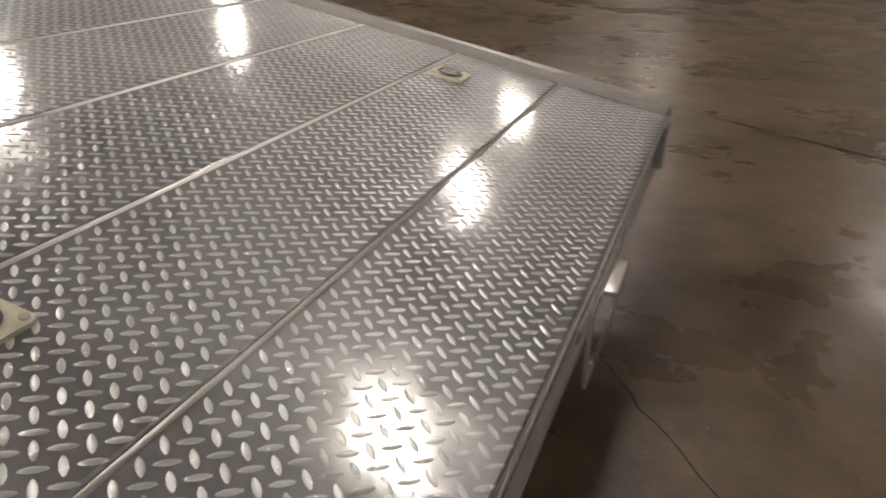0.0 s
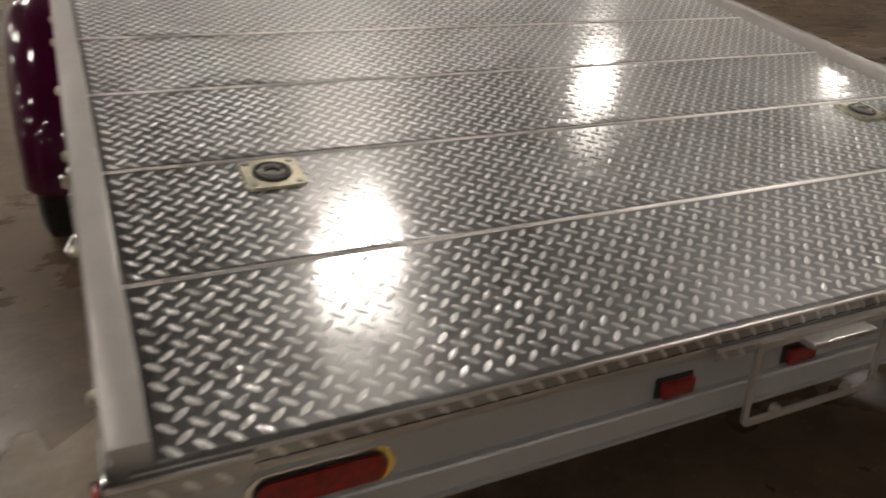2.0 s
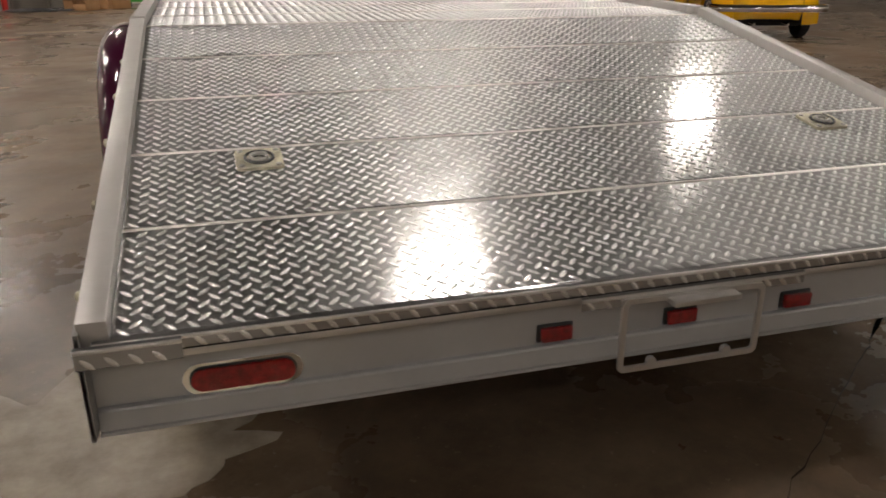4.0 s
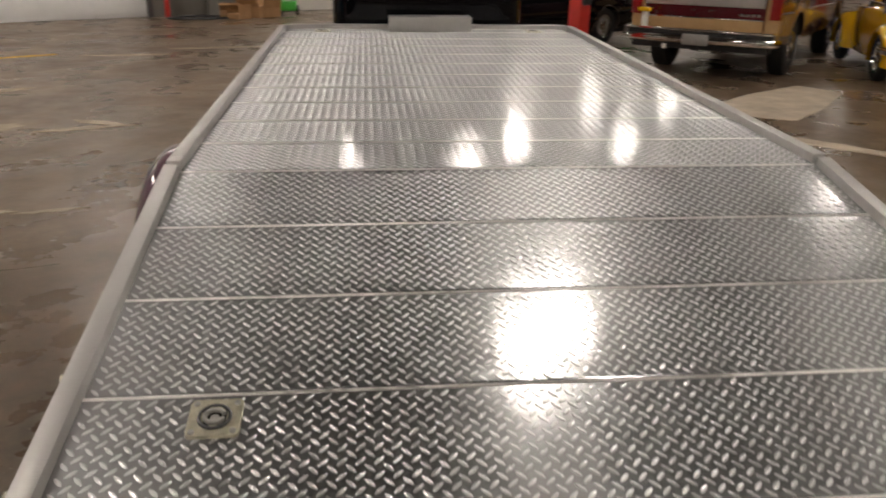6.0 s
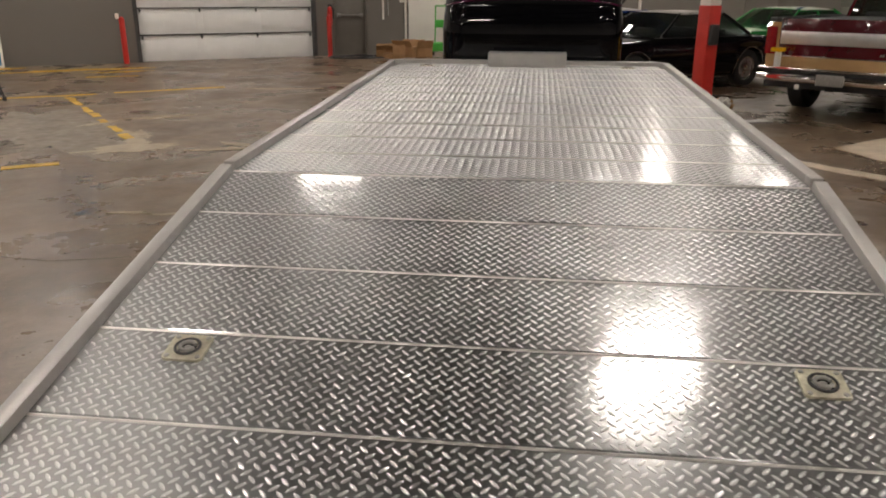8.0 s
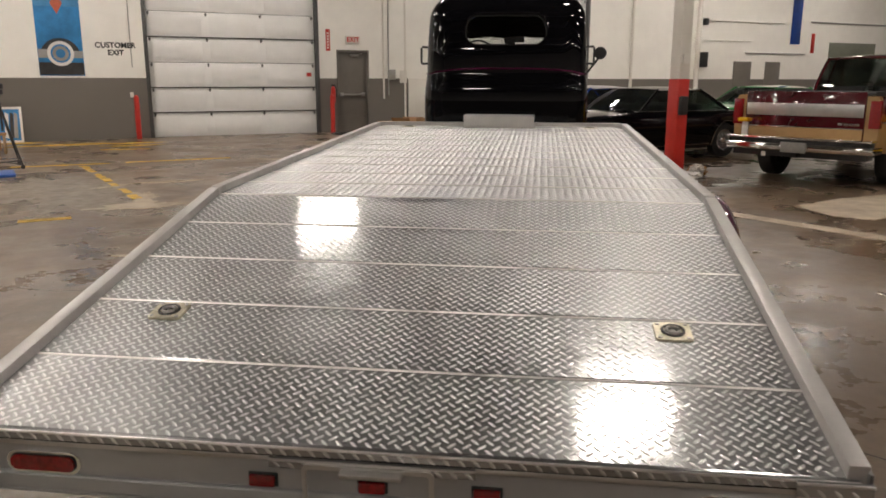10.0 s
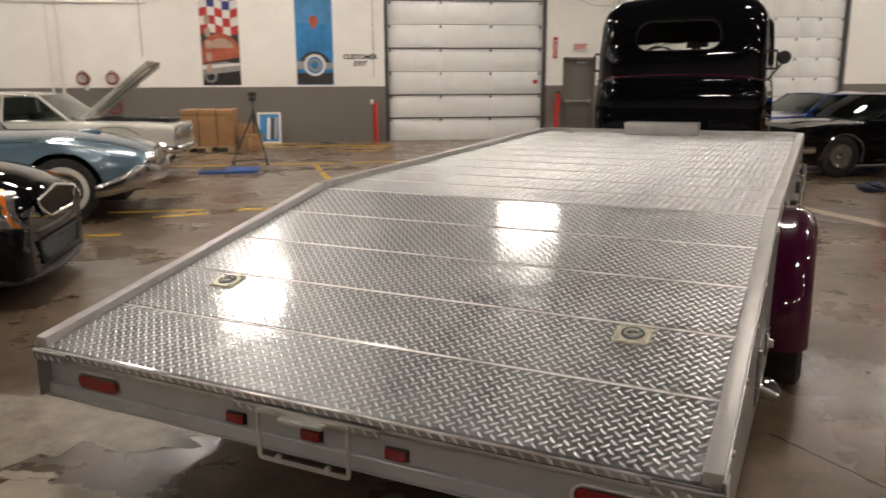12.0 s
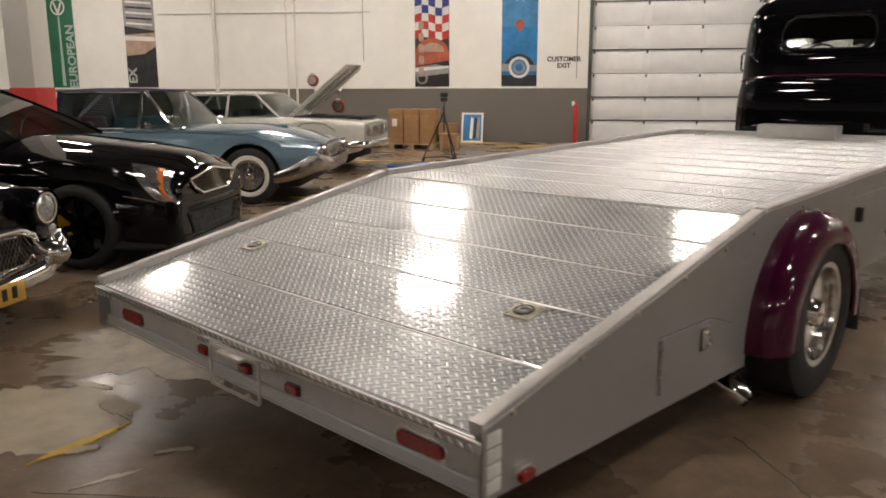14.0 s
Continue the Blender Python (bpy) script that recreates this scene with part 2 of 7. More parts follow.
def frame_of(d):
    d = d.normalized()
    a = Vector((0, 0, 1)) if abs(d.z) < 0.9 else Vector((1, 0, 0))
    s = d.cross(a).normalized()
    return s, s.cross(d).normalized()


def sweep(bm, pts, r, seg=10, caps=True, closed=False):
    """A round bar along points; r is one radius or one for each point."""
    pts = [Vector(p) for p in pts]
    rings = []
    n = len(pts)
    for i, p in enumerate(pts):
        if closed:
            d = pts[(i + 1) % n] - pts[i - 1]
        else:
            d = pts[min(i + 1, n - 1)] - pts[max(i - 1, 0)]
        s, t = frame_of(d)
        rr = r[i] if isinstance(r, (list, tuple)) else r
        rings.append([bm.verts.new(p + (s * math.cos(k * 2 * math.pi / seg) + t * math.sin(k * 2 * math.pi / seg)) * rr) for k in range(seg)])
    for i in range(n if closed else n - 1):
        a, b = rings[i], rings[(i + 1) % n]
        for k in range(seg):
            bm.faces.new((a[k], a[(k + 1) % seg], b[(k + 1) % seg], b[k]))
    if caps and not closed:
        bm.faces.new(rings[0][::-1])
        bm.faces.new(rings[-1])


def lathe(bm, profile, seg=40, axis="x", at=(0, 0, 0), closed=False):
    """Profile: (along, radius) pairs turned about the axis."""
    rings = []
    for a, r in profile:
        ring = []
        for k in range(seg):
            c, s = math.cos(2 * math.pi * k / seg) * r, math.sin(2 * math.pi * k / seg) * r
            p = {"x": (a, c, s), "y": (c, a, s), "z": (c, s, a)}[axis]
            ring.append(bm.verts.new(Vector(p) + Vector(at)))
        rings.append(ring)
    m = len(rings)
    for i in range(m if closed else m - 1):
        a, b = rings[i], rings[(i + 1) % m]
        for k in range(seg):
            bm.faces.new((a[k], a[(k + 1) % seg], b[(k + 1) % seg], b[k]))
    if not closed:
        for ring in (rings[0], rings[-1]):
            bm.faces.new(ring)


def prism(bm, outline, axis, lo, hi):
    """A 2D outline pushed through along one axis. x: (y, z) outline; y: (x, z); z: (x, y)."""
    def p(a, b, c):
        return {"x": (c, a, b), "y": (a, c, b), "z": (a, b, c)}[axis]
    v0 = [bm.verts.new(p(a, b, lo)) for a, b in outline]
    v1 = [bm.verts.new(p(a, b, hi)) for a, b in outline]
    n = len(outline)
    bm.faces.new(v0)
    bm.faces.new(v1[::-1])
    for i in range(n):
        bm.faces.new((v0[i], v0[(i + 1) % n], v1[(i + 1) % n], v1[i]))
    return v0 + v1


def rounded(w, h, r, cx=0.0, cy=0.0, n=6):
    out = []
    for qx, qy, a0 in ((1, 1, 0), (-1, 1, 90), (-1, -1, 180), (1, -1, 270)):
        for k in range(n + 1):
            a = radians(a0 + 90 * k / n)
            out.append((cx + qx * (w / 2 - r) + r * math.cos(a), cy + qy * (h / 2 - r) + r * math.sin(a)))
    return out


def lettering(name, text, size, material, m, parent=None, label="", category=""):
    cu = bpy.data.curves.new(name, "FONT")
    cu.body, cu.size, cu.align_x, cu.align_y, cu.extrude = text, size, "CENTER", "CENTER", 0.002
    cu.offset = size * 0.03
    cu.materials.append(material)
    ob = new(name, cu)
    ob.matrix_basis = m
    if parent is not None:
        ob.parent = parent
    if label:
        tagged(ob, label, category)
    return ob


# ---- the hall ----
A_WALL = 33.5
HALL = pose(-9.4, 16.2, 0, 0, 0, A_WALL)  # x along the door wall, y into it, z up
H_CEIL = 6.7


def hall(u, v, z=0.0, turn=0.0):
    return HALL @ pose(u, v, z, 0, 0, turn)


def structure(name, bm, material, m=None, label="", smooth=False):
    ob = part(name, bm, material, None, label, smooth)
    if m is not None:
        ob.matrix_basis = m
    tagged(ob, kind="structure")
    return ob


U0, U1, V0 = -27.0, 34.0, -36.0
GD1, GD2, EXIT = (0.3, 4.55, 4.3), (10.46, 13.35, 4.3), (5.1, 6.02, 2.2)

bm = bmesh.new()
box(bm, U0 - 1, U1 + 1, V0 - 1, 1.5, -0.3, 0)
structure("floor", bm, CONCRETE, HALL, "worn polished grey-brown concrete workshop floor with stains")
bm = bmesh.new()
box(bm, U0 - 1, U1 + 1, V0 - 1, 1.5, H_CEIL, H_CEIL + 0.2)
for k in range(14):
    v = V0 + 1 + k * 2.7
    box(bm, U0, U1, v - 0.05, v + 0.05, H_CEIL - 0.25, H_CEIL - 0.002)
structure("ceiling", bm, CEIL, HALL, "dim painted ceiling with steel joists")
bm = bmesh.new()
edges = [U0, GD1[0], GD1[1], EXIT[0], EXIT[1], GD2[0], GD2[1], U1]
for i in range(0, 8, 2):
    box(bm, edges[i], edges[i + 1], 0, 0.3, 0, H_CEIL)
for g in (GD1, GD2, EXIT):
    box(bm, g[0], g[1], 0, 0.3, g[2], H_CEIL)
structure("wall_north", bm, WALL, HALL, "white block wall with grey painted dado")
for nm, d in (("wall_south", (U0, U1, V0 - 0.3, V0)), ("wall_west", (U0 - 0.3, U0, V0, 0)), ("wall_east", (U1, U1 + 0.3, V0, 0))):
    bm = bmesh.new()
    box(bm, *d, 0, H_CEIL)
    structure(nm, bm, WALL, HALL, "white block wall with grey painted dado")


def sectional_door(name, g, panel_h, cols, label, seams=True):
    """An overhead door of hinged panels in a steel frame, set into the wall."""
    w = g[1] - g[0]
    d = empty(name, hall(g[0], 0.1), label, "garage door", kind="structure")
    n = int(g[2] / panel_h)
    for k in range(n):
        z0 = k * panel_h
        bm = bmesh.new()
        box(bm, 0.03, w - 0.03, 0, 0.05, z0 + 0.006, z0 + panel_h - 0.006, bevel=0.006)
        for c in range(cols):
            a, b = 0.03 + (w - 0.06) * c / cols + 0.1, 0.03 + (w - 0.06) * (c + 1) / cols - 0.1
            box(bm, a, b, -0.006, 0.001, z0 + 0.09, z0 + panel_h - 0.09, bevel=0.004)
        pn = part("panel", bm, DOORPAN, d)
        # dark strip in place of the shadow line at some joints
        if seams and k in (1, 2, 4, 6):
            bm = bmesh.new()
            box(bm, 0.03, w - 0.03, -0.028, 0.0, z0 - 0.018, z0 + 0.014, bevel=0.004)
            part("joint_shadow_strip", bm, STEEL_SHADOW, d, "dark strip standing in for the shadow line at the panel joint")
        for c in range(cols + 1):
            x = 0.09 + (w - 0.18) * c / cols
            bm = bmesh.new()
            box(bm, x - 0.018, x + 0.018, -0.02, 0.0, z0 + panel_h - 0.10, z0 + panel_h - 0.02, bevel=0.004)
            sweep(bm, [(x - 0.03, -0.024, z0 + panel_h - 0.055), (x + 0.03, -0.024, z0 + panel_h - 0.055)], 0.012, 8)
            part("hinge", bm, STEEL_SHADOW, d)
    for x0, x1 in ((-0.06, 0.03), (w - 0.03, w + 0.06)):
        bm = bmesh.new()
        box(bm, x0, x1, -0.13, 0.06, 0, g[2], bevel=0.004)
        part("track", bm, STEEL_SHADOW, d, "grey steel guide track")
    return d


sectional_door("garage_door_1", GD1, 0.61, 3, "white overhead sectional door, closed, with dark strips for joint shadows")
sectional_door("garage_door_2", GD2, 0.55, 4, "white ribbed overhead sectional door, closed", seams=False)

d = empty("door_1", hall(EXIT[0], 0.08), "grey painted steel exit door, closed, with a panic bar", "door", kind="structure")
w = EXIT[1] - EXIT[0]
new_box("leaf", (0.05, w - 0.05, 0, 0.05, 0.01, 2.14), GREYDOOR, d)
for x0, x1, z0, z1 in ((0, 0.05, 0, 2.2), (w - 0.05, w, 0, 2.2), (0.05, w - 0.05, 2.14, 2.2)):
    new_box("door_frame", (x0, x1, -0.10, 0.06, z0, z1), GREYDOOR, d)
bm = bmesh.new()
sweep(bm, [(0.12, -0.06, 1.02), (w - 0.12, -0.06, 1.02)], 0.022)
box(bm, 0.1, 0.2, -0.05, 0, 0.97, 1.07, bevel=0.01)
box(bm, w - 0.2, w - 0.1, -0.05, 0, 0.97, 1.07, bevel=0.01)
part("panic_bar", bm, GREYMET, d, "steel panic bar")
bm = bmesh.new()
box(bm, 0.4, 0.65, -0.06, 0, 2.03, 2.1, bevel=0.01)
sweep(bm, [(0.5, -0.05, 2.06), (0.7, -0.16, 2.11)], 0.012)
part("door_closer", bm, GREYMET, d)

# ceiling lamps: the first row placed by their reflections, the second filled in
LAMPS = [(3.0, -15.2), (9.0, -15.5), (14.0, -18.7), (3.4, -20.9), (9.8, -23.2), (14.3, -25.6), (1.5, -9.0), (-3.4, -9.4), (-3.6, -6.4), (-10.1, -6.9), (8.3, -3.0), (13.6, -3.0), (12.0, -5.0), (14.5, -6.6), (9.8, -5.6),
         # unseen lamps, guessed or added to brighten the wall and the deck
         (-16.0, -5.0), (-16.0, -13.0), (-9.5, -15.0), (-9.5, -22.0), (-3.0, -28.0), (4.0, -30.0), (20.0, -4.0), (-3.4, -15.2), (-2.2, -2.7), (-20.0, -9.0), (-22.0, -3.2), (-12.8, -2.8), (-6.8, -2.8), (2.4, -2.6), (17.5, -2.8), (24.0, -3.0), (30.0, -5.0), (-9.5, -28.0), (-16.0, -20.0), (-16.0, -28.0), (10.0, -31.0), (20.0, -30.0), (-22.0, -16.0), (-22.0, -24.0)]


def ceiling_lamp(x, y, size=1.0, first=[]):
    m = hall(x, y, 6.0) @ Matrix.Scale(size, 4)
    if first:
        return copy_thing(first[0], m)
    e = empty("ceiling_lamp", m, "white high-bay ceiling lamp, lit, hung on rods, among some added unseen", "ceiling lamp", "hall ceiling lamps")
    bm = bmesh.new()
    box(bm, -0.62, 0.62, -0.27, 0.27, 0.012, 0.09, bevel=0.015)
    part("housing", bm, WHITEP, e)
    bm = bmesh.new()
    box(bm, -0.58, 0.58, -0.23, 0.23, 0.0, 0.01)
    part("diffuser", bm, LAMPM, e, "glowing warm white diffuser", False)
    for sx in (-0.5, 0.5):
        bm = bmesh.new()
        sweep(bm, [(sx, 0, 0.08), (sx, 0, 0.7)], 0.008, 6)
        part("rod", bm, GREYMET, e)
    first.append(e)
    return e


for k, p in enumerate(LAMPS):
    ceiling_lamp(*p, 0.74 if 9 < k < 15 else 0.91)


def floor_mark(name, pts, material, label, z=0.0075):
    bm = bmesh.new()
    prism(bm, pts, "z", -0.002, z)
    ob = structure(name, bm, material, None, label)
    return ob


def strip(a, b, wd=0.1, jag=0.0):
    a, b = Vector(a), Vector(b)
    s = (b - a).normalized()
    t = Vector((-s.y, s.x)) * wd / 2
    n = max(2, int((b - a).length / 0.12))
    left = [a + (b - a) * k / n + t * (1 + random.uniform(-jag, jag)) for k in range(n + 1)]
    right = [a + (b - a) * k / n - t * (1 + random.uniform(-jag, jag)) for k in range(n + 1)]
    return [tuple(p) for p in right + left[::-1]]


for a, b in (((-8.3, 9.92), (-7.0, 10.7)), ((-6.82, 10.9), (-5.35, 11.95)), ((-5.2, 3.42), (-4.95, 3.66)), ((-5.45, 4.56), (-5.06, 5.04)), ((-4.92, 5.4), (-4.5, 5.67)), ((-8.6, 13.08), (-7.75, 13.5)), ((-6.2, 4.6), (-5.3, 5.2)), ((-9.9, 8.7), (-8.7, 9.5))):
    floor_mark("painted_line", strip(a, b, 0.1, 0.35), YELLOWL, "worn yellow painted floor line")
a, b = Vector((-7.22, 10.25)), Vector((-4.3, 6.8))
for k in range(7):
    p, q = a + (b - a) * (k / 7), a + (b - a) * ((k + random.uniform(0.45, 0.9)) / 7)
    floor_mark("painted_line", strip(p, q, 0.1, 0.5), YELLOWL, "broken worn yellow painted floor line")
floor_mark("painted_line", strip((0.6, 8.9), (4.6, 4.65), 0.2, 0.15), BEIGEL, "faded beige painted floor line")
floor_mark("painted_arrow", [(3.36, 7.54), (4.17, 8.25), (5.1, 8.85), (5.4, 8.3), (4.6, 7.35), (3.91, 6.69), (3.56, 6.91)], BEIGEL, "faded beige painted floor arrow")
CRACK = mat("dark_floor_crack", (0.02, 0.017, 0.013), 0.8, vary=0.2)
for pts in (((-0.4, -0.62), (-0.01, -0.29), (0.43, 0.02), (0.87, 0.34), (1.13, 0.54), (1.7, 0.9)), ((3.68, 0.21), (3.3, -0.35), (2.88, -0.98), (2.2, -2.0)), ((1.25, 1.56), (1.55, 1.35), (1.9, 1.08), (2.6, 0.5)), ((-2.2, 3.2), (-2.9, 3.0), (-3.8, 3.1), (-4.6, 2.7))):
    dense = []
    for (x0, y0), (x1, y1) in zip(pts, pts[1:]):
        for k in range(8):
            dense.append(Vector((x0 + (x1 - x0) * k / 8 + random.uniform(-0.008, 0.008), y0 + (y1 - y0) * k / 8 + random.uniform(-0.008, 0.008))))
    left = [p + Vector((0.002, 0.003)) * random.uniform(0.4, 1.3) for p in dense]
    right = [p - Vector((0.002, 0.003)) * random.uniform(0.4, 1.3) for p in dense]
    floor_mark("floor_crack", [tuple(p) for p in left + right[::-1]], CRACK, "thin dark crack in the concrete floor", 0.0015)
random.seed(4)
BARE = mat("bare_pale_concrete", (0.50, 0.43, 0.32), 0.5, second=(0.34, 0.285, 0.205), scale=4.0, rough_vary=0.2, bump=0.05, bump_scale=40)


def ragged(cx, cy, rx, ry, turn, seed, rough=0.5, n=64):
    """A torn outline: an ellipse pushed in and out by noise at two scales."""
    out, c, s_ = [], math.cos(radians(turn)), math.sin(radians(turn))
    for k in range(n):
        a = 2 * math.pi * k / n
        d = Vector((math.cos(a), math.sin(a), seed * 3.7))
        r = 1 + rough * (0.9 * noise.noise(d * 1.7) + 0.6 * noise.noise(d * 5.1) + 0.35 * noise.noise(d * 12.0))
        x, y = rx * r * math.cos(a), ry * r * math.sin(a)
        out.append((cx + x * c - y * s_, cy + x * s_ + y * c))
    return out


# mottled bare concrete, its colour raised to stand for light falling there
LIT_SCUFF = mat("mottled_concrete_lit", (0.42, 0.36, 0.28), 0.42, second=(0.19, 0.155, 0.115), scale=5.0, rough_vary=0.2)
floor_mark("worn_patch", ragged(-1.15, -0.42, 0.52, 0.36, 20, 1, 0.4, 110), BARE, "pale bare patch where the brown floor coat has worn off", 0.002)
floor_mark("painted_line", ragged(-0.675, -0.33, 0.18, 0.024, 100, 41, 0.6, 60), YELLOWL, "worn yellow painted floor line", 0.0055)
floor_mark("worn_patch", ragged(-1.5, 0.42, 0.62, 0.42, 30, 51, 0.55, 120), LIT_SCUFF, "mottled patch of bare concrete, lightened for the light falling beside the truck", 0.0016)
FLAKES = [(-4.5, 7.2, 0.5, 0.16, 120, 2), (-4.25, 6.5, 0.5, 0.2, 40, 3), (-3.2, 6.6, 0.34, 0.07, 20, 4), (-3.1, 6.85, 0.25, 0.06, 160, 5), (-2.95, 4.1, 0.16, 0.03, 10, 6), (-2.57, 4.13, 0.2, 0.03, 15, 7), (-4.2, 11.9, 0.6, 0.09, 10, 8), (-2.96, 12.9, 1.0, 0.10, 12, 9),
          (-0.92, -0.1, 0.13, 0.03, 10, 10), (-0.33, -0.10, 0.07, 0.02, 60, 11), (-0.30, -0.38, 0.11, 0.014, 80, 12), (-1.3, -0.05, 0.14, 0.03, 20, 13), (-0.62, -0.36, 0.07, 0.03, 60, 16), (1.8, 2.4, 0.12, 0.03, 70, 17), (-4.9, 8.6, 0.4, 0.1, 30, 18), (-5.4, 8.0, 0.3, 0.1, 70, 19)]
DUST = mat("scuffed_grey_concrete", (0.27, 0.23, 0.18), 0.5, second=(0.14, 0.112, 0.084), scale=3.0, rough_vary=0.2)
floor_mark("worn_patch", ragged(-5.75, 7.45, 1.7, 0.62, 130, 21, 0.5, 120), DUST, "scuffed greyish patch of bare concrete", 0.002)
for k, (cx, cy, rx, ry) in enumerate(((-11.5, 14.2, 0.7, 0.14), (-10.6, 13.6, 0.6, 0.12), (-9.8, 14.3, 0.8, 0.16), (-9.0, 14.7, 0.7, 0.12), (-8.5, 14.2, 0.5, 0.1), (-11.2, 13.2, 0.5, 0.1), (-12.0, 13.4, 0.6, 0.14), (-12.9, 12.6, 0.5, 0.1))):
    floor_mark("painted_band", ragged(cx, cy, rx, ry, 33.5, 30 + k, 0.8, 56), YELLOWL, "worn yellow painted keep-clear band along the wall", 0.006)
for k, (cx, cy, rx, ry, turn, sd) in enumerate(FLAKES):
    floor_mark("worn_patch", ragged(cx, cy, rx, ry, turn, sd, 0.65, 48), BARE, "pale flake where the floor coat has worn off", 0.0032 + 0.0008 * (k % 5))


# ---- the flatbed truck ----
truck = empty("flatbed_truck", pose(0, 0, 0), "custom flatbed truck with bright tread-plate deck, black cab and plum fenders", "truck")
HW = 1.15  # half the deck's width between the rails
PL = 0.3714  # a plank along the deck
SL = math.degrees(math.atan2(0.0738, 0.364))
FL = 1.6
KY, KZ = 5 * 0.364, 0.526 + 5 * 0.0738
REAR = pose(0, 0, 0.526, SL)
FRONT = pose(0, KY, KZ, FL)


def tread_mesh(x0, x1, length, name, drop=0.03, margin=0.022, crown=0.0):
    """A plank's slightly crowned top with raised lens-shaped domed lugs, two ways at right angles, a bead and turned-down edges."""
    vs, fs, flags = [], [], []  # flags: 0 sharp plate, 1 smooth plate, 2 lug, 3 bead

    def add(poly):
        i = len(vs)
        vs.extend(poly)
        return list(range(i, i + len(poly)))

    def face(idx, flag=0):
        fs.append(tuple(idx)), flags.append(flag)

    def up(y):
        t = min(1, max(0, y / length))
        return crown * 4 * t * (1 - t)

    def run(prof, flag):
        a, b = add([(x0, y, z) for y, z in prof]), add([(x1, y, z) for y, z in prof])
        for k in range(len(prof) - 1):
            face((a[k], b[k], b[k + 1], a[k + 1]), flag)
        return a, b

    y0, y1 = 0.001, length - 0.001
    run([(y0, -drop), (y0, -0.004), (y0 + 0.0035, up(y0 + 0.0035))], 0)
    n = 10 if crown else 1
    run([(y0 + 0.0035 + (y1 - y0 - 0.007) * k / n, up(y0 + 0.0035 + (y1 - y0 - 0.007) * k / n)) for k in range(n + 1)], 1)
    run([(y1 - 0.0035, up(y1 - 0.0035)), (y1, -0.004), (y1, -drop)], 0)
    # raised bead along the front edge of each plank
    b0 = up(y1 - 0.011)
    run([(y1 - 0.0125, b0), (y1 - 0.0105, b0 + 0.0026), (y1 - 0.0075, b0 + 0.0036), (y1 - 0.0045, b0 + 0.0026), (y1 - 0.0035, 0.0)], 3)
    p, L, W, H, N = 0.0387, 0.0158, 0.0054, 0.0021, 10
    rows = int((length - margin) / p * 2)
    for j in range(rows):
        cy = 0.0035 + p / 2 * (j + 0.5)
        sgn = 1 if j % 2 else -1
        cx = x0 + 0.02 + (p / 2 if j % 2 else 0)
        ca, sa = math.cos(radians(45)), math.sin(radians(45)) * sgn
        while cx < x1 - 0.014:
            rings = []
            for scale, wide, z in ((1.0, 1.0, -0.0002), (0.86, 0.72, 0.62 * H), (0.62, 0.34, 0.94 * H)):
                ring = []
                for k in range(N):
                    t = 2 * math.pi * k / N
                    lx, ly = L * scale * math.cos(t), W * wide * math.sin(t) * (0.6 + 0.4 * abs(math.sin(t)))
                    y = cy + lx * sa + ly * ca
                    ring.append((cx + lx * ca - ly * sa, y, z + up(y)))
                rings.append(add(ring))
            for r0, r1 in zip(rings, rings[1:]):
                for k in range(N):
                    face((r0[k], r0[(k + 1) % N], r1[(k + 1) % N], r1[k]), 2)
            face(rings[-1], 2)
            cx += p
    me = bpy.data.meshes.new(name)
    me.from_pydata(vs, [], fs)
    me.materials.append(TREAD)
    me.materials.append(LUG)
    me.materials.append(ALU)
    me.polygons.foreach_set("material_index", [max(0, f - 1) for f in flags])
    me.polygons.foreach_set("use_smooth", [f in (1, 2) for f in flags])
    me.update()
    return me


deck = new("deck")
deck.parent = truck
tagged(deck, "bright aluminium tread-plate deck of cross planks")
plank_mesh = tread_mesh(-HW, HW, PL, "plank", crown=0.0006)
NFRONT, FPL = 10, 0.3665
front_mesh = tread_mesh(-HW, HW, FPL, "front_plank", crown=0.0007)
random.seed(12)
for k in range(5):
    ob = new("plank", plank_mesh)
    ob.parent = deck
    ob.matrix_basis = REAR @ pose(0, k * PL, 0)
for k in range(NFRONT):
    ob = new("plank", front_mesh)
    ob.parent = deck
    ob.matrix_basis = FRONT @ pose(0, k * FPL, 0.0, random.uniform(-0.12, 0.12))
LFRONT = 3.93
last = new("plank", tread_mesh(-HW + 0.03, HW - 0.03, LFRONT - NFRONT * FPL - 0.06, "short_plank"))
last.parent = deck
last.matrix_basis = FRONT @ pose(0, NFRONT * FPL, 0)
# plate turned down over the tail edge, with its own lugs
lip = new("tail_lip", tread_mesh(-HW - 0.03, HW + 0.03, 0.034, "tail_lip", 0.004, 0.012))
lip.parent = deck
lip.matrix_basis = pose(0, -0.003, 0.491, 90, 0, 0)
tab = new("lip_tab", tread_mesh(-0.27, 0.27, 0.034, "lip_tab", 0.004, 0.012))
tab.parent = deck
tab.matrix_basis = pose(0, -0.004, 0.456, 90, 0, 0)
bm = bmesh.new()
prism(bm, [(0.0, 0.49), (KY, KZ - 0.034), (KY + LFRONT - 0.05, KZ - 0.034 + LFRONT * math.tan(radians(FL))), (KY + LFRONT - 0.05, 0.84), (KY, 0.74), (0.03, 0.47)], "x", -HW, HW)
part("deck_frame", bm, DARK, truck, "dark steel deck frame", False)

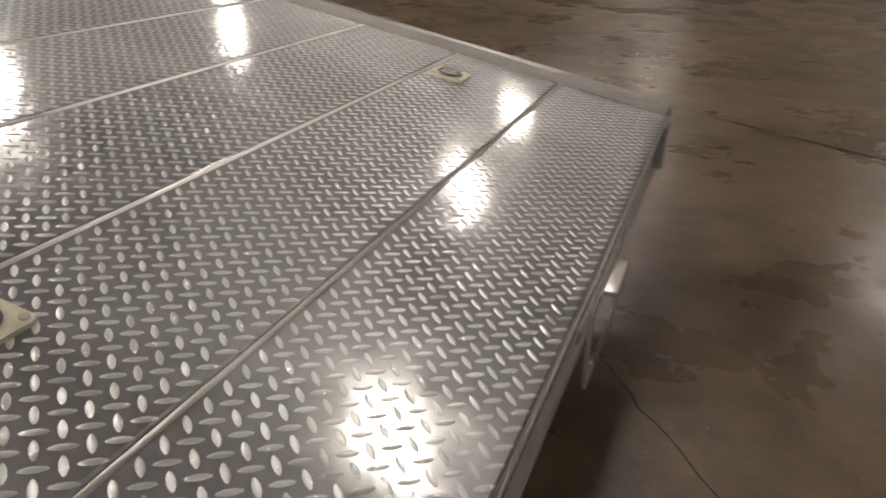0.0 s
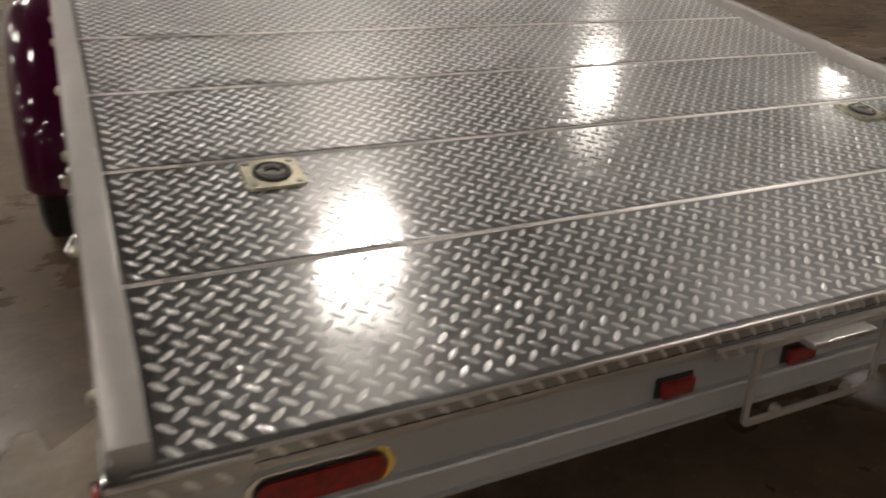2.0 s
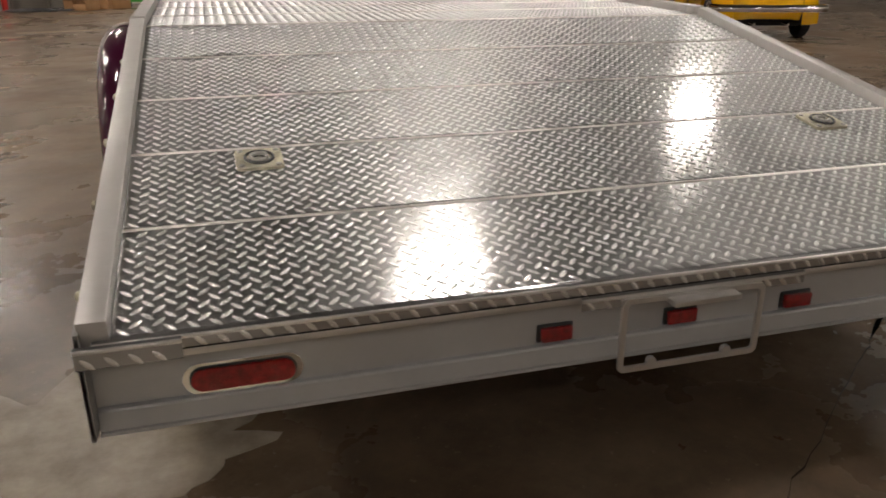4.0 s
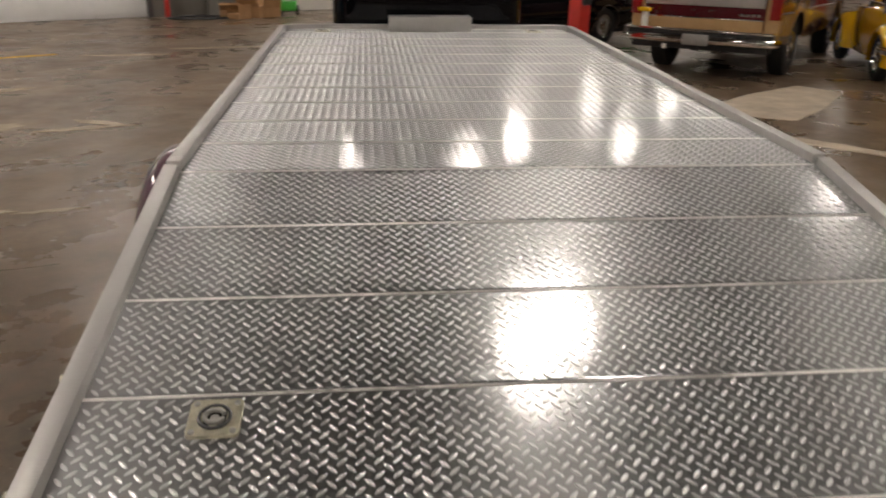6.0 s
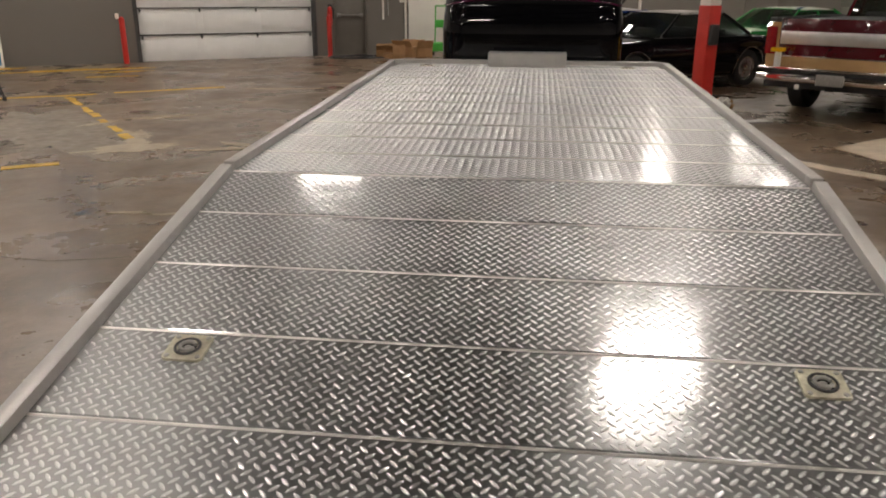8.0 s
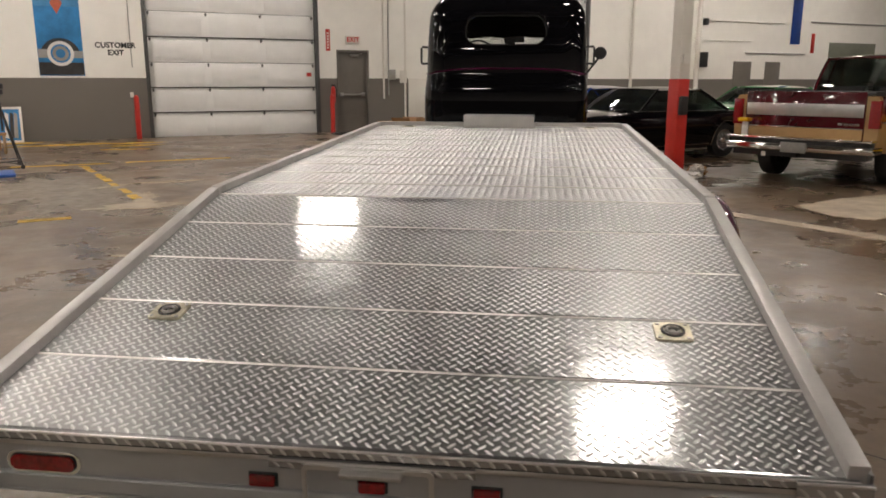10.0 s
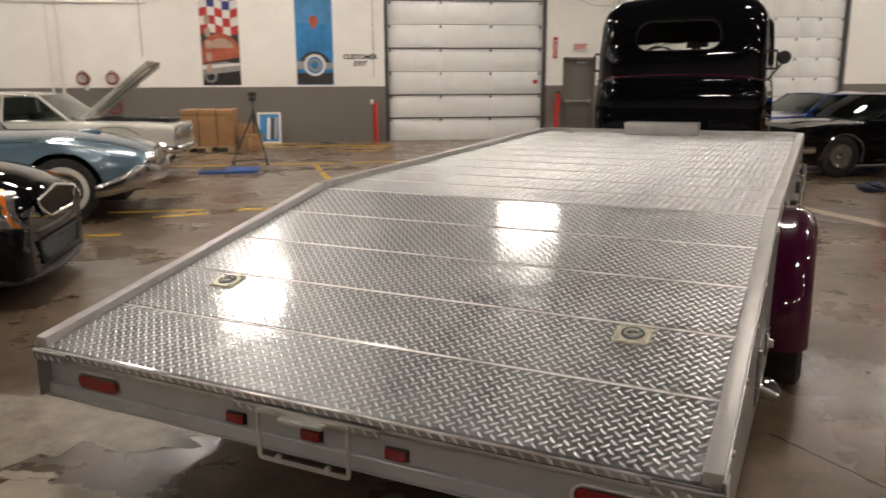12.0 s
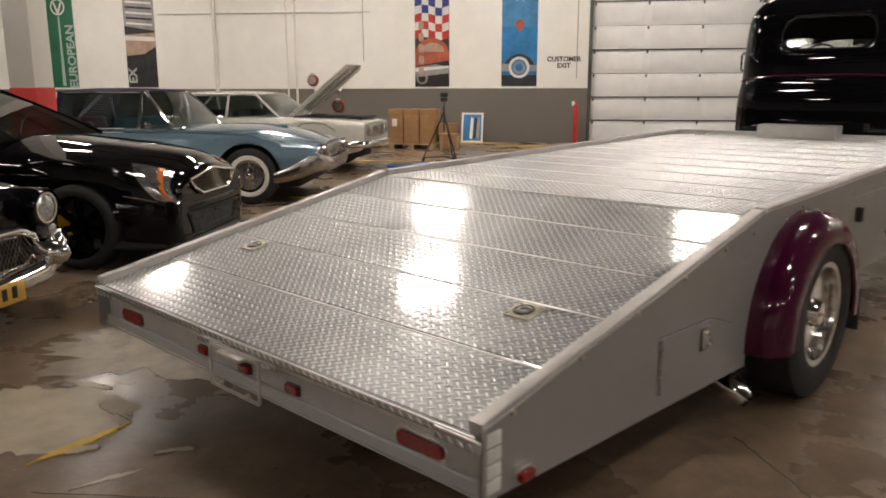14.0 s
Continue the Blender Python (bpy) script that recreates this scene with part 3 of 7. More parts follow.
RAIL_W, RAIL_H = 0.051, 0.034
for s in (-1, 1):
    for nm, m, y0, y1 in (("a", REAR, 0.006, 5 * PL - 0.012), ("b", FRONT, 0.012, 0.075), ("c", FRONT, 0.079, LFRONT - 0.10)):
        bm = bmesh.new()
        xa, xb = sorted((s * (HW + 0.001), s * (HW + RAIL_W)))
        box(bm, xa, xb, y0, y1, -0.05, RAIL_H, bevel=0.003, seg=2, m=m)
        part("side_rail", bm, RAILMAT, truck, "satin silver edge rail")
bm = bmesh.new()
c = 0.10
prism(bm, [(HW + RAIL_W, LFRONT - c), (HW + RAIL_W - c, LFRONT + 0.0), (-HW - RAIL_W + c, LFRONT), (-HW - RAIL_W, LFRONT - c), (-HW, LFRONT - c), (-HW + c - 0.02, LFRONT - 0.06), (HW - c + 0.02, LFRONT - 0.06), (HW, LFRONT - c)], "z", -0.05, RAIL_H)
bmesh.ops.bevel(bm, geom=bm.edges[:], offset=0.005, segments=2, affect="EDGES")
ob = part("front_rail", bm, RAILMAT, truck, "satin silver front rail with clipped corners")
ob.matrix_basis = FRONT
bm = bmesh.new()
box(bm, -0.325, 0.335, LFRONT - 0.25, LFRONT - 0.08, 0.003, 0.115, bevel=0.005)
ob = part("winch_cover", bm, ALU, truck, "folded brushed aluminium winch cover box")
ob.matrix_basis = FRONT


def tie_down(m):
    """A recessed D-ring plate bolted on the deck."""
    e = new("tie_down")
    e.parent = truck
    e.matrix_basis = m
    tagged(e, "dull zinc-plated recessed tie-down ring plate")
    bm = bmesh.new()
    out, hole = rounded(0.116, 0.112, 0.014, n=5), []
    n = len(out)
    for k in range(n):
        a = math.atan2(out[k][1], out[k][0])
        hole.append((0.031 * math.cos(a), 0.031 * math.sin(a)))
    z0, z1 = 0.0025, 0.0095
    lo = [bm.verts.new((x, y, z0)) for x, y in out]
    mid = [bm.verts.new((x * 0.985, y * 0.985, z1)) for x, y in out]
    rim = [bm.verts.new((x * 1.25, y * 1.25, z1)) for x, y in hole]
    top = [bm.verts.new((x * 1.12, y * 1.12, z1 + 0.004)) for x, y in hole]
    inn = [bm.verts.new((x, y, z1)) for x, y in hole]
    bot = [bm.verts.new((x * 0.99, y * 0.99, 0.0032)) for x, y in hole]
    for r0, r1 in ((lo, mid), (mid, rim), (rim, top), (top, inn), (inn, bot)):
        for k in range(n):
            bm.faces.new((r0[k], r0[(k + 1) % n], r1[(k + 1) % n], r1[k]))
    part("plate", bm, STEEL, e)
    bm = bmesh.new()
    lathe(bm, [(0.0028, 0.0305), (0.0048, 0.0305)], 24, "z")
    part("cup", bm, DARK, e, "black recess")
    bm = bmesh.new()
    sweep(bm, [(0.021 * math.cos(a), 0.019 * math.sin(a), 0.013) for a in [radians(20 + 14 * k) for k in range(24)]], 0.0055, 8)
    part("ring", bm, GREYMET, e)
    bm = bmesh.new()
    sweep(bm, [(0.034 * math.cos(a), 0.034 * math.sin(a), 0.0115) for a in [2 * math.pi * k / 28 for k in range(28)]], 0.0045, 8, closed=True)
    part("collar", bm, STEEL_SHADOW, e, "dark steel collar round the recess")
    bm = bmesh.new()
    lathe(bm, [(0.0045, 0.011), (0.010, 0.010), (0.0125, 0.005), (0.013, 0.001)], 14, "z")
    part("stud", bm, GREYMET, e)
    for sx in (-1, 1):
        for sy in (-1, 1):
            bm = bmesh.new()
            lathe(bm, [(0.009, 0.0075), (0.0125, 0.007), (0.0135, 0.003)], 10, "z", (sx * 0.044, sy * 0.042, 0))
            part("bolt", bm, GREYMET, e)
    return e


RY = 0.655
for s in (-0.847, 0.842):
    tie_down(REAR @ pose(s, RY, 0))
for s in (-0.85, 0.85):
    tie_down(FRONT @ pose(s, LFRONT - 0.21, 0))

# side skirts, cut away round the wheels
for s in (-1, 1):
    bm = bmesh.new()
    top = lambda y: 0.526 + y * 0.0738 / 0.364 + 0.016 if y <= KY else KZ + (y - KY) * math.tan(radians(FL)) + 0.016
    pts = [(-0.006, 0.336), (-0.006, top(0))] + [(KY, top(KY)), (5.62, top(5.62)), (5.62, 0.62), (2.86, 0.58)]
    for k in range(13):
        a = radians(10 + 152 * k / 12)
        pts.append((2.24 + 0.52 * math.cos(a), 0.36 + 0.47 * math.sin(a)))
    pts += [(1.70, 0.266)]
    xa, xb = sorted((s * (HW + RAIL_W - 0.004), s * (HW + RAIL_W + 0.005)))
    prism(bm, pts, "x", xa, xb)
    part("side_skirt", bm, SILVER, truck, "silver-grey painted side panel", False)
    for y, z in ((0.12, 0.56), (0.447, 0.632), (0.775, 0.696), (1.10, 0.757), (1.43, 0.815), (1.70, 0.84)):
        bm = bmesh.new()
        lathe(bm, [(0, 0.011), (s * 0.006, 0.010), (s * 0.009, 0.004)], 10, "x", (xb if s > 0 else xa, y, z))
        part("bolt", bm, STEEL, truck)
    # fuel door with hinge and latch
    fx = s * (HW + RAIL_W + 0.006)
    fd = new("side_hatch")
    fd.parent = truck
    tagged(fd, "small silver-grey hatch door with black latch")
    bm = bmesh.new()
    xa, xb = sorted((fx - s * 0.001, fx + s * 0.001))
    prism(bm, [(0.9475, 0.357), (0.9475, 0.575), (1.331, 0.563), (1.523, 0.502), (1.523, 0.327)], "x", xa, xb)
    part("hatch_gap", bm, STEEL_SHADOW, fd, smooth=False)
    bm = bmesh.new()
    xa, xb = sorted((fx, fx + s * 0.006))
    prism(bm, [(0.95, 0.36), (0.95, 0.572), (1.33, 0.56), (1.52, 0.50), (1.52, 0.33)], "x", xa, xb)
    bmesh.ops.bevel(bm, geom=bm.edges[:], offset=0.0015, segments=1, affect="EDGES")
    part("hatch_panel", bm, SILVER, fd, smooth=False)
    bm = bmesh.new()
    for k in range(5):
        sweep(bm, [(fx + s * 0.006, 0.943, 0.40 + k * 0.034), (fx + s * 0.006, 0.943, 0.430 + k * 0.034)], 0.009, 8)
    part("hinge", bm, GREYMET, fd, "grey knuckled hinge")
    bm = bmesh.new()
    box(bm, min(fx, fx + s * 0.02), max(fx, fx + s * 0.02), 1.25, 1.305, 0.455, 0.53, bevel=0.006)
    box(bm, min(fx, fx + s * 0.035), max(fx, fx + s * 0.035), 1.268, 1.287, 0.475, 0.51, bevel=0.004)
    part("latch", bm, CHROME, fd, "black and chrome paddle latch")
    new_box("latch_cup", (min(fx, fx + s * 0.012), max(fx, fx + s * 0.012), 1.243, 1.312, 0.447, 0.538), STEEL_SHADOW, fd, "black latch recess", 0.004)
    # rear corner: reflective patches and a red marker lamp
    for k in range(4):
        z = 0.352 + k * 0.046
        bm = bmesh.new()
        xa, xb = sorted((s * (HW + RAIL_W + 0.005), s * (HW + RAIL_W + 0.008)))
        box(bm, xa, xb, 0.012, 0.072, z, z + 0.04, bevel=0.001)
        part("reflector_patch", bm, WHITEREFL, truck, "white reflective patch")
    mk = new("marker_lamp")
    mk.parent = truck
    tagged(mk, "small red side marker lamp")
    bm = bmesh.new()
    xa, xb = sorted((s * (HW + RAIL_W + 0.005), s * (HW + RAIL_W + 0.022)))
    box(bm, xa, xb, 0.125, 0.20, 0.358, 0.392, bevel=0.004)
    part("lamp_base", bm, CHROME, mk)
    bm = bmesh.new()
    xa, xb = sorted((s * (HW + RAIL_W + 0.02), s * (HW + RAIL_W + 0.036)))
    box(bm, xa, xb, 0.13, 0.195, 0.352, 0.38, bevel=0.006)
    part("lens", bm, REDLENS, mk)

# tail beam: an upper channel with a gap in the middle, and a sloping lower flange
XO = HW + RAIL_W + 0.004
bm = bmesh.new()
box(bm, -XO + 0.008, XO - 0.008, 0.045, 0.055, 0.358, 0.474)
part("tail_beam", bm, TAILMAT, truck, "silver-grey painted tail beam", False)
for a, b in ((-1.12, -0.25), (0.25, 1.12)):
    bm = bmesh.new()
    box(bm, a, b, 0.002, 0.045, 0.474, 0.4885, bevel=0.003)
    part("tail_lip_strip", bm, ALU, truck, "bright aluminium strip")
bm = bmesh.new()
prism(bm, [(0.046, 0.372), (0.034, 0.370), (0.031, 0.366), (0.026, 0.332), (0.020, 0.330), (0.020, 0.324), (0.030, 0.322), (0.056, 0.356)], "x", -XO + 0.01, XO - 0.01)
part("tail_flange", bm, TAILMAT, truck, "lower flange of the tail beam", False)
for s in (-1, 1):
    bm = bmesh.new()
    xa, xb = sorted((s * (XO - 0.006), s * XO))
    prism(bm, [(-0.006, 0.332), (-0.006, 0.535), (0.06, 0.545), (0.06, 0.325)], "x", xa, xb)
    part("tail_end_plate", bm, TAILMAT, truck, smooth=False)
    xa, xb = sorted((s * 1.035, s * 1.21))
    bracket = new("tail_bracket", tread_mesh(xa, xb, 0.046, "tail_bracket", 0.004, 0.008))
    bracket.parent = truck
    bracket.matrix_basis = pose(0, -0.010, 0.474, 90, 0, 0)
    tagged(bracket, "tread-plate corner bracket")

for x in (-0.937, 0.93):
    e = new("tail_lamp")
    e.parent = truck
    tagged(e, "oblong red tail lamp in a chrome bezel")
    bm = bmesh.new()
    prism(bm, rounded(0.220, 0.064, 0.031, x, 0.404), "y", 0.038, 0.046)
    bmesh.ops.bevel(bm, geom=[ed for ed in bm.edges if ed.calc_length() < 0.2], offset=0.0008, segments=1, affect="EDGES")
    part("bezel", bm, CHROME, e, "chrome bezel")
    bm = bmesh.new()
    prism(bm, rounded(0.196, 0.050, 0.024, x, 0.404), "y", 0.0355, 0.0375)
    part("gasket", bm, BLACKPL, e)
    bm = bmesh.new()
    prism(bm, rounded(0.188, 0.044, 0.020, x, 0.404), "y", 0.030, 0.038)
    part("lens", bm, REDLENS, e)
for x in (-0.305, -0.006, 0.296):
    e = new("clearance_lamp")
    e.parent = truck
    tagged(e, "small red clearance lamp in a black base")
    new_box("lamp_base", (x - 0.040, x + 0.042, 0.039, 0.046, 0.377, 0.418), BLACKPL, e)
    new_box("lens", (x - 0.035, x + 0.037, 0.026, 0.040, 0.381, 0.414), REDLENS, e, bevel=0.005)
e = new("plate_holder")
e.parent = truck
tagged(e, "empty bent-bar number plate frame hanging from the tail")
bm = bmesh.new()
o, i = rounded(0.345, 0.172, 0.016, -0.007, 0.391, 4), rounded(0.319, 0.146, 0.008, -0.007, 0.391, 4)
vo = [[bm.verts.new((x, y, z)) for x, z in o] for y in (-0.012, -0.005)]
vi = [[bm.verts.new((x, y, z)) for x, z in i] for y in (-0.012, -0.005)]
n = len(o)
for k in range(n):
    j = (k + 1) % n
    bm.faces.new((vo[0][k], vo[0][j], vi[0][j], vi[0][k]))
    bm.faces.new((vo[1][k], vo[1][j], vi[1][j], vi[1][k]))
    bm.faces.new((vo[0][k], vo[0][j], vo[1][j], vo[1][k]))
    bm.faces.new((vi[0][k], vi[0][j], vi[1][j], vi[1][k]))
part("frame", bm, ALU, e)
for x in (-0.10, 0.085):
    bm = bmesh.new()
    lathe(bm, [(-0.015, 0.011), (-0.004, 0.011)], 12, "y", (x, 0, 0.324))
    part("tab", bm, ALU, e)
new_box("plate_lamp", (-0.075, 0.085, -0.040, 0.01, 0.458, 0.470), ALU, e, "bright plate lamp hood", 0.002)
new_box("hanger", (-0.17, 0.155, -0.008, 0.045, 0.474, 0.482), ALU, e, bevel=0.002)


def wheel(name, r, width, rim_r, rim_mat, parent, m, tyre_mat=None, white=None, spokes=0, hub=True, dish=0.02, bars=5, disc=False):
    """A wheel turned about x with its outer face at +x."""
    e = new(name)
    e.parent = parent
    e.matrix_basis = m
    bm = bmesh.new()
    h = width / 2
    prof = [(-h * 0.8, rim_r), (-h, rim_r + 0.03), (-h, r * 0.9), (-h * 0.82, r * 0.985), (-h * 0.5, r), (h * 0.5, r), (h * 0.82, r * 0.985), (h, r * 0.9), (h, rim_r + 0.03), (h * 0.8, rim_r)]
    lathe(bm, prof, 44, "x", closed=True)
    part("tyre", bm, tyre_mat or RUBBER, e, "black rubber tyre")
    if white:
        bm = bmesh.new()
        lathe(bm, [(h + 0.001, rim_r + 0.015), (h + 0.005, rim_r + 0.03), (h + 0.005, white - 0.01), (h + 0.001, white)], 44, "x", closed=True)
        part("whitewall", bm, WHITEP, e, "white sidewall band")
    bm = bmesh.new()
    lathe(bm, [(-h * 0.8, rim_r - 0.002), (h * 0.82, rim_r - 0.002), (h * 0.9, rim_r + 0.012), (h * 0.86, rim_r - 0.015), (h * 0.3, rim_r - 0.03), (-h * 0.5, rim_r - 0.03)], 44, "x", closed=True)
    part("rim", bm, rim_mat, e)
    bm = bmesh.new()
    lathe(bm, [(h * 0.1 - dish, 0.001), (h * 0.1 - dish, rim_r - 0.03), (h * 0.1 - dish - 0.02, rim_r - 0.03)], 32, "x")
    part("backing", bm, GREYMET if spokes else DARK, e)
    if spokes:
        bm = bmesh.new()
        for k in range(spokes):
            a = 2 * math.pi * k / spokes
            b = a + (0.35 if k % 2 else -0.35)
            sweep(bm, [(h * 0.75, 0.045 * math.cos(a), 0.045 * math.sin(a)), (h * (0.55 if k % 2 else 0.3), (rim_r - 0.02) * math.cos(b), (rim_r - 0.02) * math.sin(b))], 0.004, 5)
        part("spokes", bm, CHROME, e)
    elif disc:
        bm = bmesh.new()
        lathe(bm, [(h * 0.55, rim_r - 0.028), (h * 0.25, rim_r - 0.034), (h * 0.22, rim_r - 0.045), (h * 0.34, rim_r - 0.062), (h * 0.30, 0.125), (h * 0.05, 0.115), (h * 0.10, 0.075), (h * 0.2, 0.06)], 48, "x")
        part("disc", bm, POLISHED, e, "polished wheel disc")
        for k in range(10):
            a = 2 * math.pi * k / 10
            bm = bmesh.new()
            lathe(bm, [(h * 0.30, 0.012), (h * 0.40, 0.011), (h * 0.42, 0.004)], 10, "x", (0, 0.15 * math.cos(a), 0.15 * math.sin(a)))
            part("rim_bolt", bm, CHROME, e)
    elif bars:
        for k in range(bars):
            bm = bmesh.new()
            a = 2 * math.pi * k / bars
            wd = 0.045 if bars < 7 else 0.028 if bars < 12 else 0.013
            v = box(bm, h * 0.1, h * 0.45, -wd, wd, 0.03, rim_r - 0.015, bevel=0.012)
            bmesh.ops.transform(bm, matrix=Matrix.Rotation(a, 4, "X"), verts=bm.verts[:])
            part("spoke", bm, rim_mat, e)
    if hub:
        bm = bmesh.new()
        lathe(bm, [(h * 0.3, 0.07), (h * 0.7, 0.065), (h * 0.85, 0.05), (h * 0.9, 0.002)], 24, "x")
        part("hub_cap", bm, CHROME if rim_mat is not BLACKP else BLACKP, e)
    return e


def arch_fender(s):
    """Half-round fender over a rear wheel, with a rolled crown and a lip."""
    bm = bmesh.new()
    x_in, wdt, R = HW + RAIL_W + 0.004, 0.160, 0.520
    prof = []
    for k in range(12):
        t = k / 11
        a = radians(90 * t)
        prof.append((x_in + (wdt - 0.11) + 0.11 * math.sin(a) if t else x_in, R - 0.11 + 0.11 * math.cos(a)))
    prof.insert(1, (x_in + (wdt - 0.11), R))
    prof += [(x_in + wdt, R - 0.14), (x_in + wdt - 0.012, R - 0.146), (x_in + wdt - 0.014, R - 0.11), (x_in + wdt - 0.06, R - 0.03), (x_in, R - 0.014)]
    rings = []
    N = 40
    for j in range(N + 1):
        a = radians(-6 + 190 * j / N)
        rings.append([bm.verts.new((s * x, 2.24 + r * math.cos(a) * 1.06, 0.36 + r * math.sin(a))) for x, r in prof])
    for j in range(N):
        for k in range(len(prof)):
            kk = (k + 1) % len(prof)
            bm.faces.new((rings[j][k], rings[j][kk], rings[j + 1][kk], rings[j + 1][k]))
    bm.faces.new(rings[0])
    bm.faces.new(rings[-1])
    f = part("rear_fender", bm, PURPLE, truck, "deep plum gloss rounded fender")
    for j in range(9):
        a = radians(8 + 164 * j / 8)
        bm = bmesh.new()
        r = R + 0.012
        lathe(bm, [(0, 0.008), (s * 0.006, 0.007), (s * 0.008, 0.002)], 8, "x", (s * (HW + RAIL_W + 0.005), 2.24 + r * 1.06 * math.cos(a), 0.36 + r * math.sin(a)))
        part("bolt", bm, CHROME, f)
    bm = bmesh.new()
    xa, xb = sorted((s * (x_in + 0.01), s * (x_in + wdt - 0.02)))
    box(bm, xa, xb, 2.80, 2.808, 0.20, 0.42, bevel=0.002)
    part("mud_flap", bm, RUBBER, f, "black rubber flap")


for s in (-1, 1):
    arch_fender(s)
    turn = 0 if s > 0 else 180
    wheel("rear_wheel", 0.40, 0.24, 0.235, POLISHED, truck, pose(s * 1.225, 2.26, 0.40, 0, 0, turn), dish=0.06, disc=True)
    bm = bmesh.new()
    path = [(s * 1.08, 1.655, 0.205), (s * 1.13, 1.645, 0.202), (s * 1.18, 1.635, 0.190), (s * 1.23, 1.625, 0.168), (s * 1.265, 1.617, 0.148)]
    sweep(bm, path, [0.040, 0.052, 0.056, 0.050, 0.030], 24, caps=False)
    sweep(bm, path[::-1], [0.027, 0.047, 0.052, 0.048, 0.036], 24, caps=False)
    tip = part("exhaust_tip", bm, CHROME, truck, "polished chrome slash-cut exhaust tip")
    bm = bmesh.new()
    lathe(bm, [(s * 1.05, 0.001), (s * 1.05, 0.042), (s * 1.04, 0.042)], 20, "x", (0, 1.68, 0.212))
    part("bore", bm, DARK, tip, "black disc set in the bore")
    # side box with latches ahead of the fender
    bx = new("side_box")
    bx.parent = truck
    tagged(bx, "silver-grey side locker with black latches")
    xa, xb = sorted((s * (HW - 0.2), s * (HW + RAIL_W + 0.008)))
    new_box("locker_body", (xa, xb, 2.95, 5.2, 0.42, 0.86), SILVER, bx, bevel=0.008)
    for y in (3.05, 4.0, 4.9):
        xa, xb = sorted((s * (HW + RAIL_W + 0.008), s * (HW + RAIL_W + 0.04)))
        new_box("latch", (xa, xb, y, y + 0.05, 0.72, 0.80), BLACKPL, bx, bevel=0.006)
    for y in (3.7, 4.55):
        bm = bmesh.new()
        sx = s * (HW + RAIL_W + 0.03)
        sweep(bm, [(sx - s * 0.022, y, 0.88), (sx + s * 0.02, y, 0.87), (sx + s * 0.025, y, 0.6), (sx - s * 0.022, y, 0.58)], 0.012, 8)
        part("grab_handle", bm, CHROME, bx)

# chassis under the deck
for s in (-1, 1):
    bm = bmesh.new()
    xa, xb = sorted((s * 0.38, s * 0.46))
    box(bm, xa, xb, 1.35, 7.9, 0.44, 0.60, bevel=0.006)
    part("frame_rail", bm, DARK, truck, "black chassis rail")
bm = bmesh.new()
lathe(bm, [(-1.12, 0.05), (-0.16, 0.05), (-0.12, 0.15), (0.12, 0.15), (0.16, 0.05), (1.12, 0.05)], 20, "x", (0, 2.26, 0.40))
part("rear_axle", bm, DARK, truck)


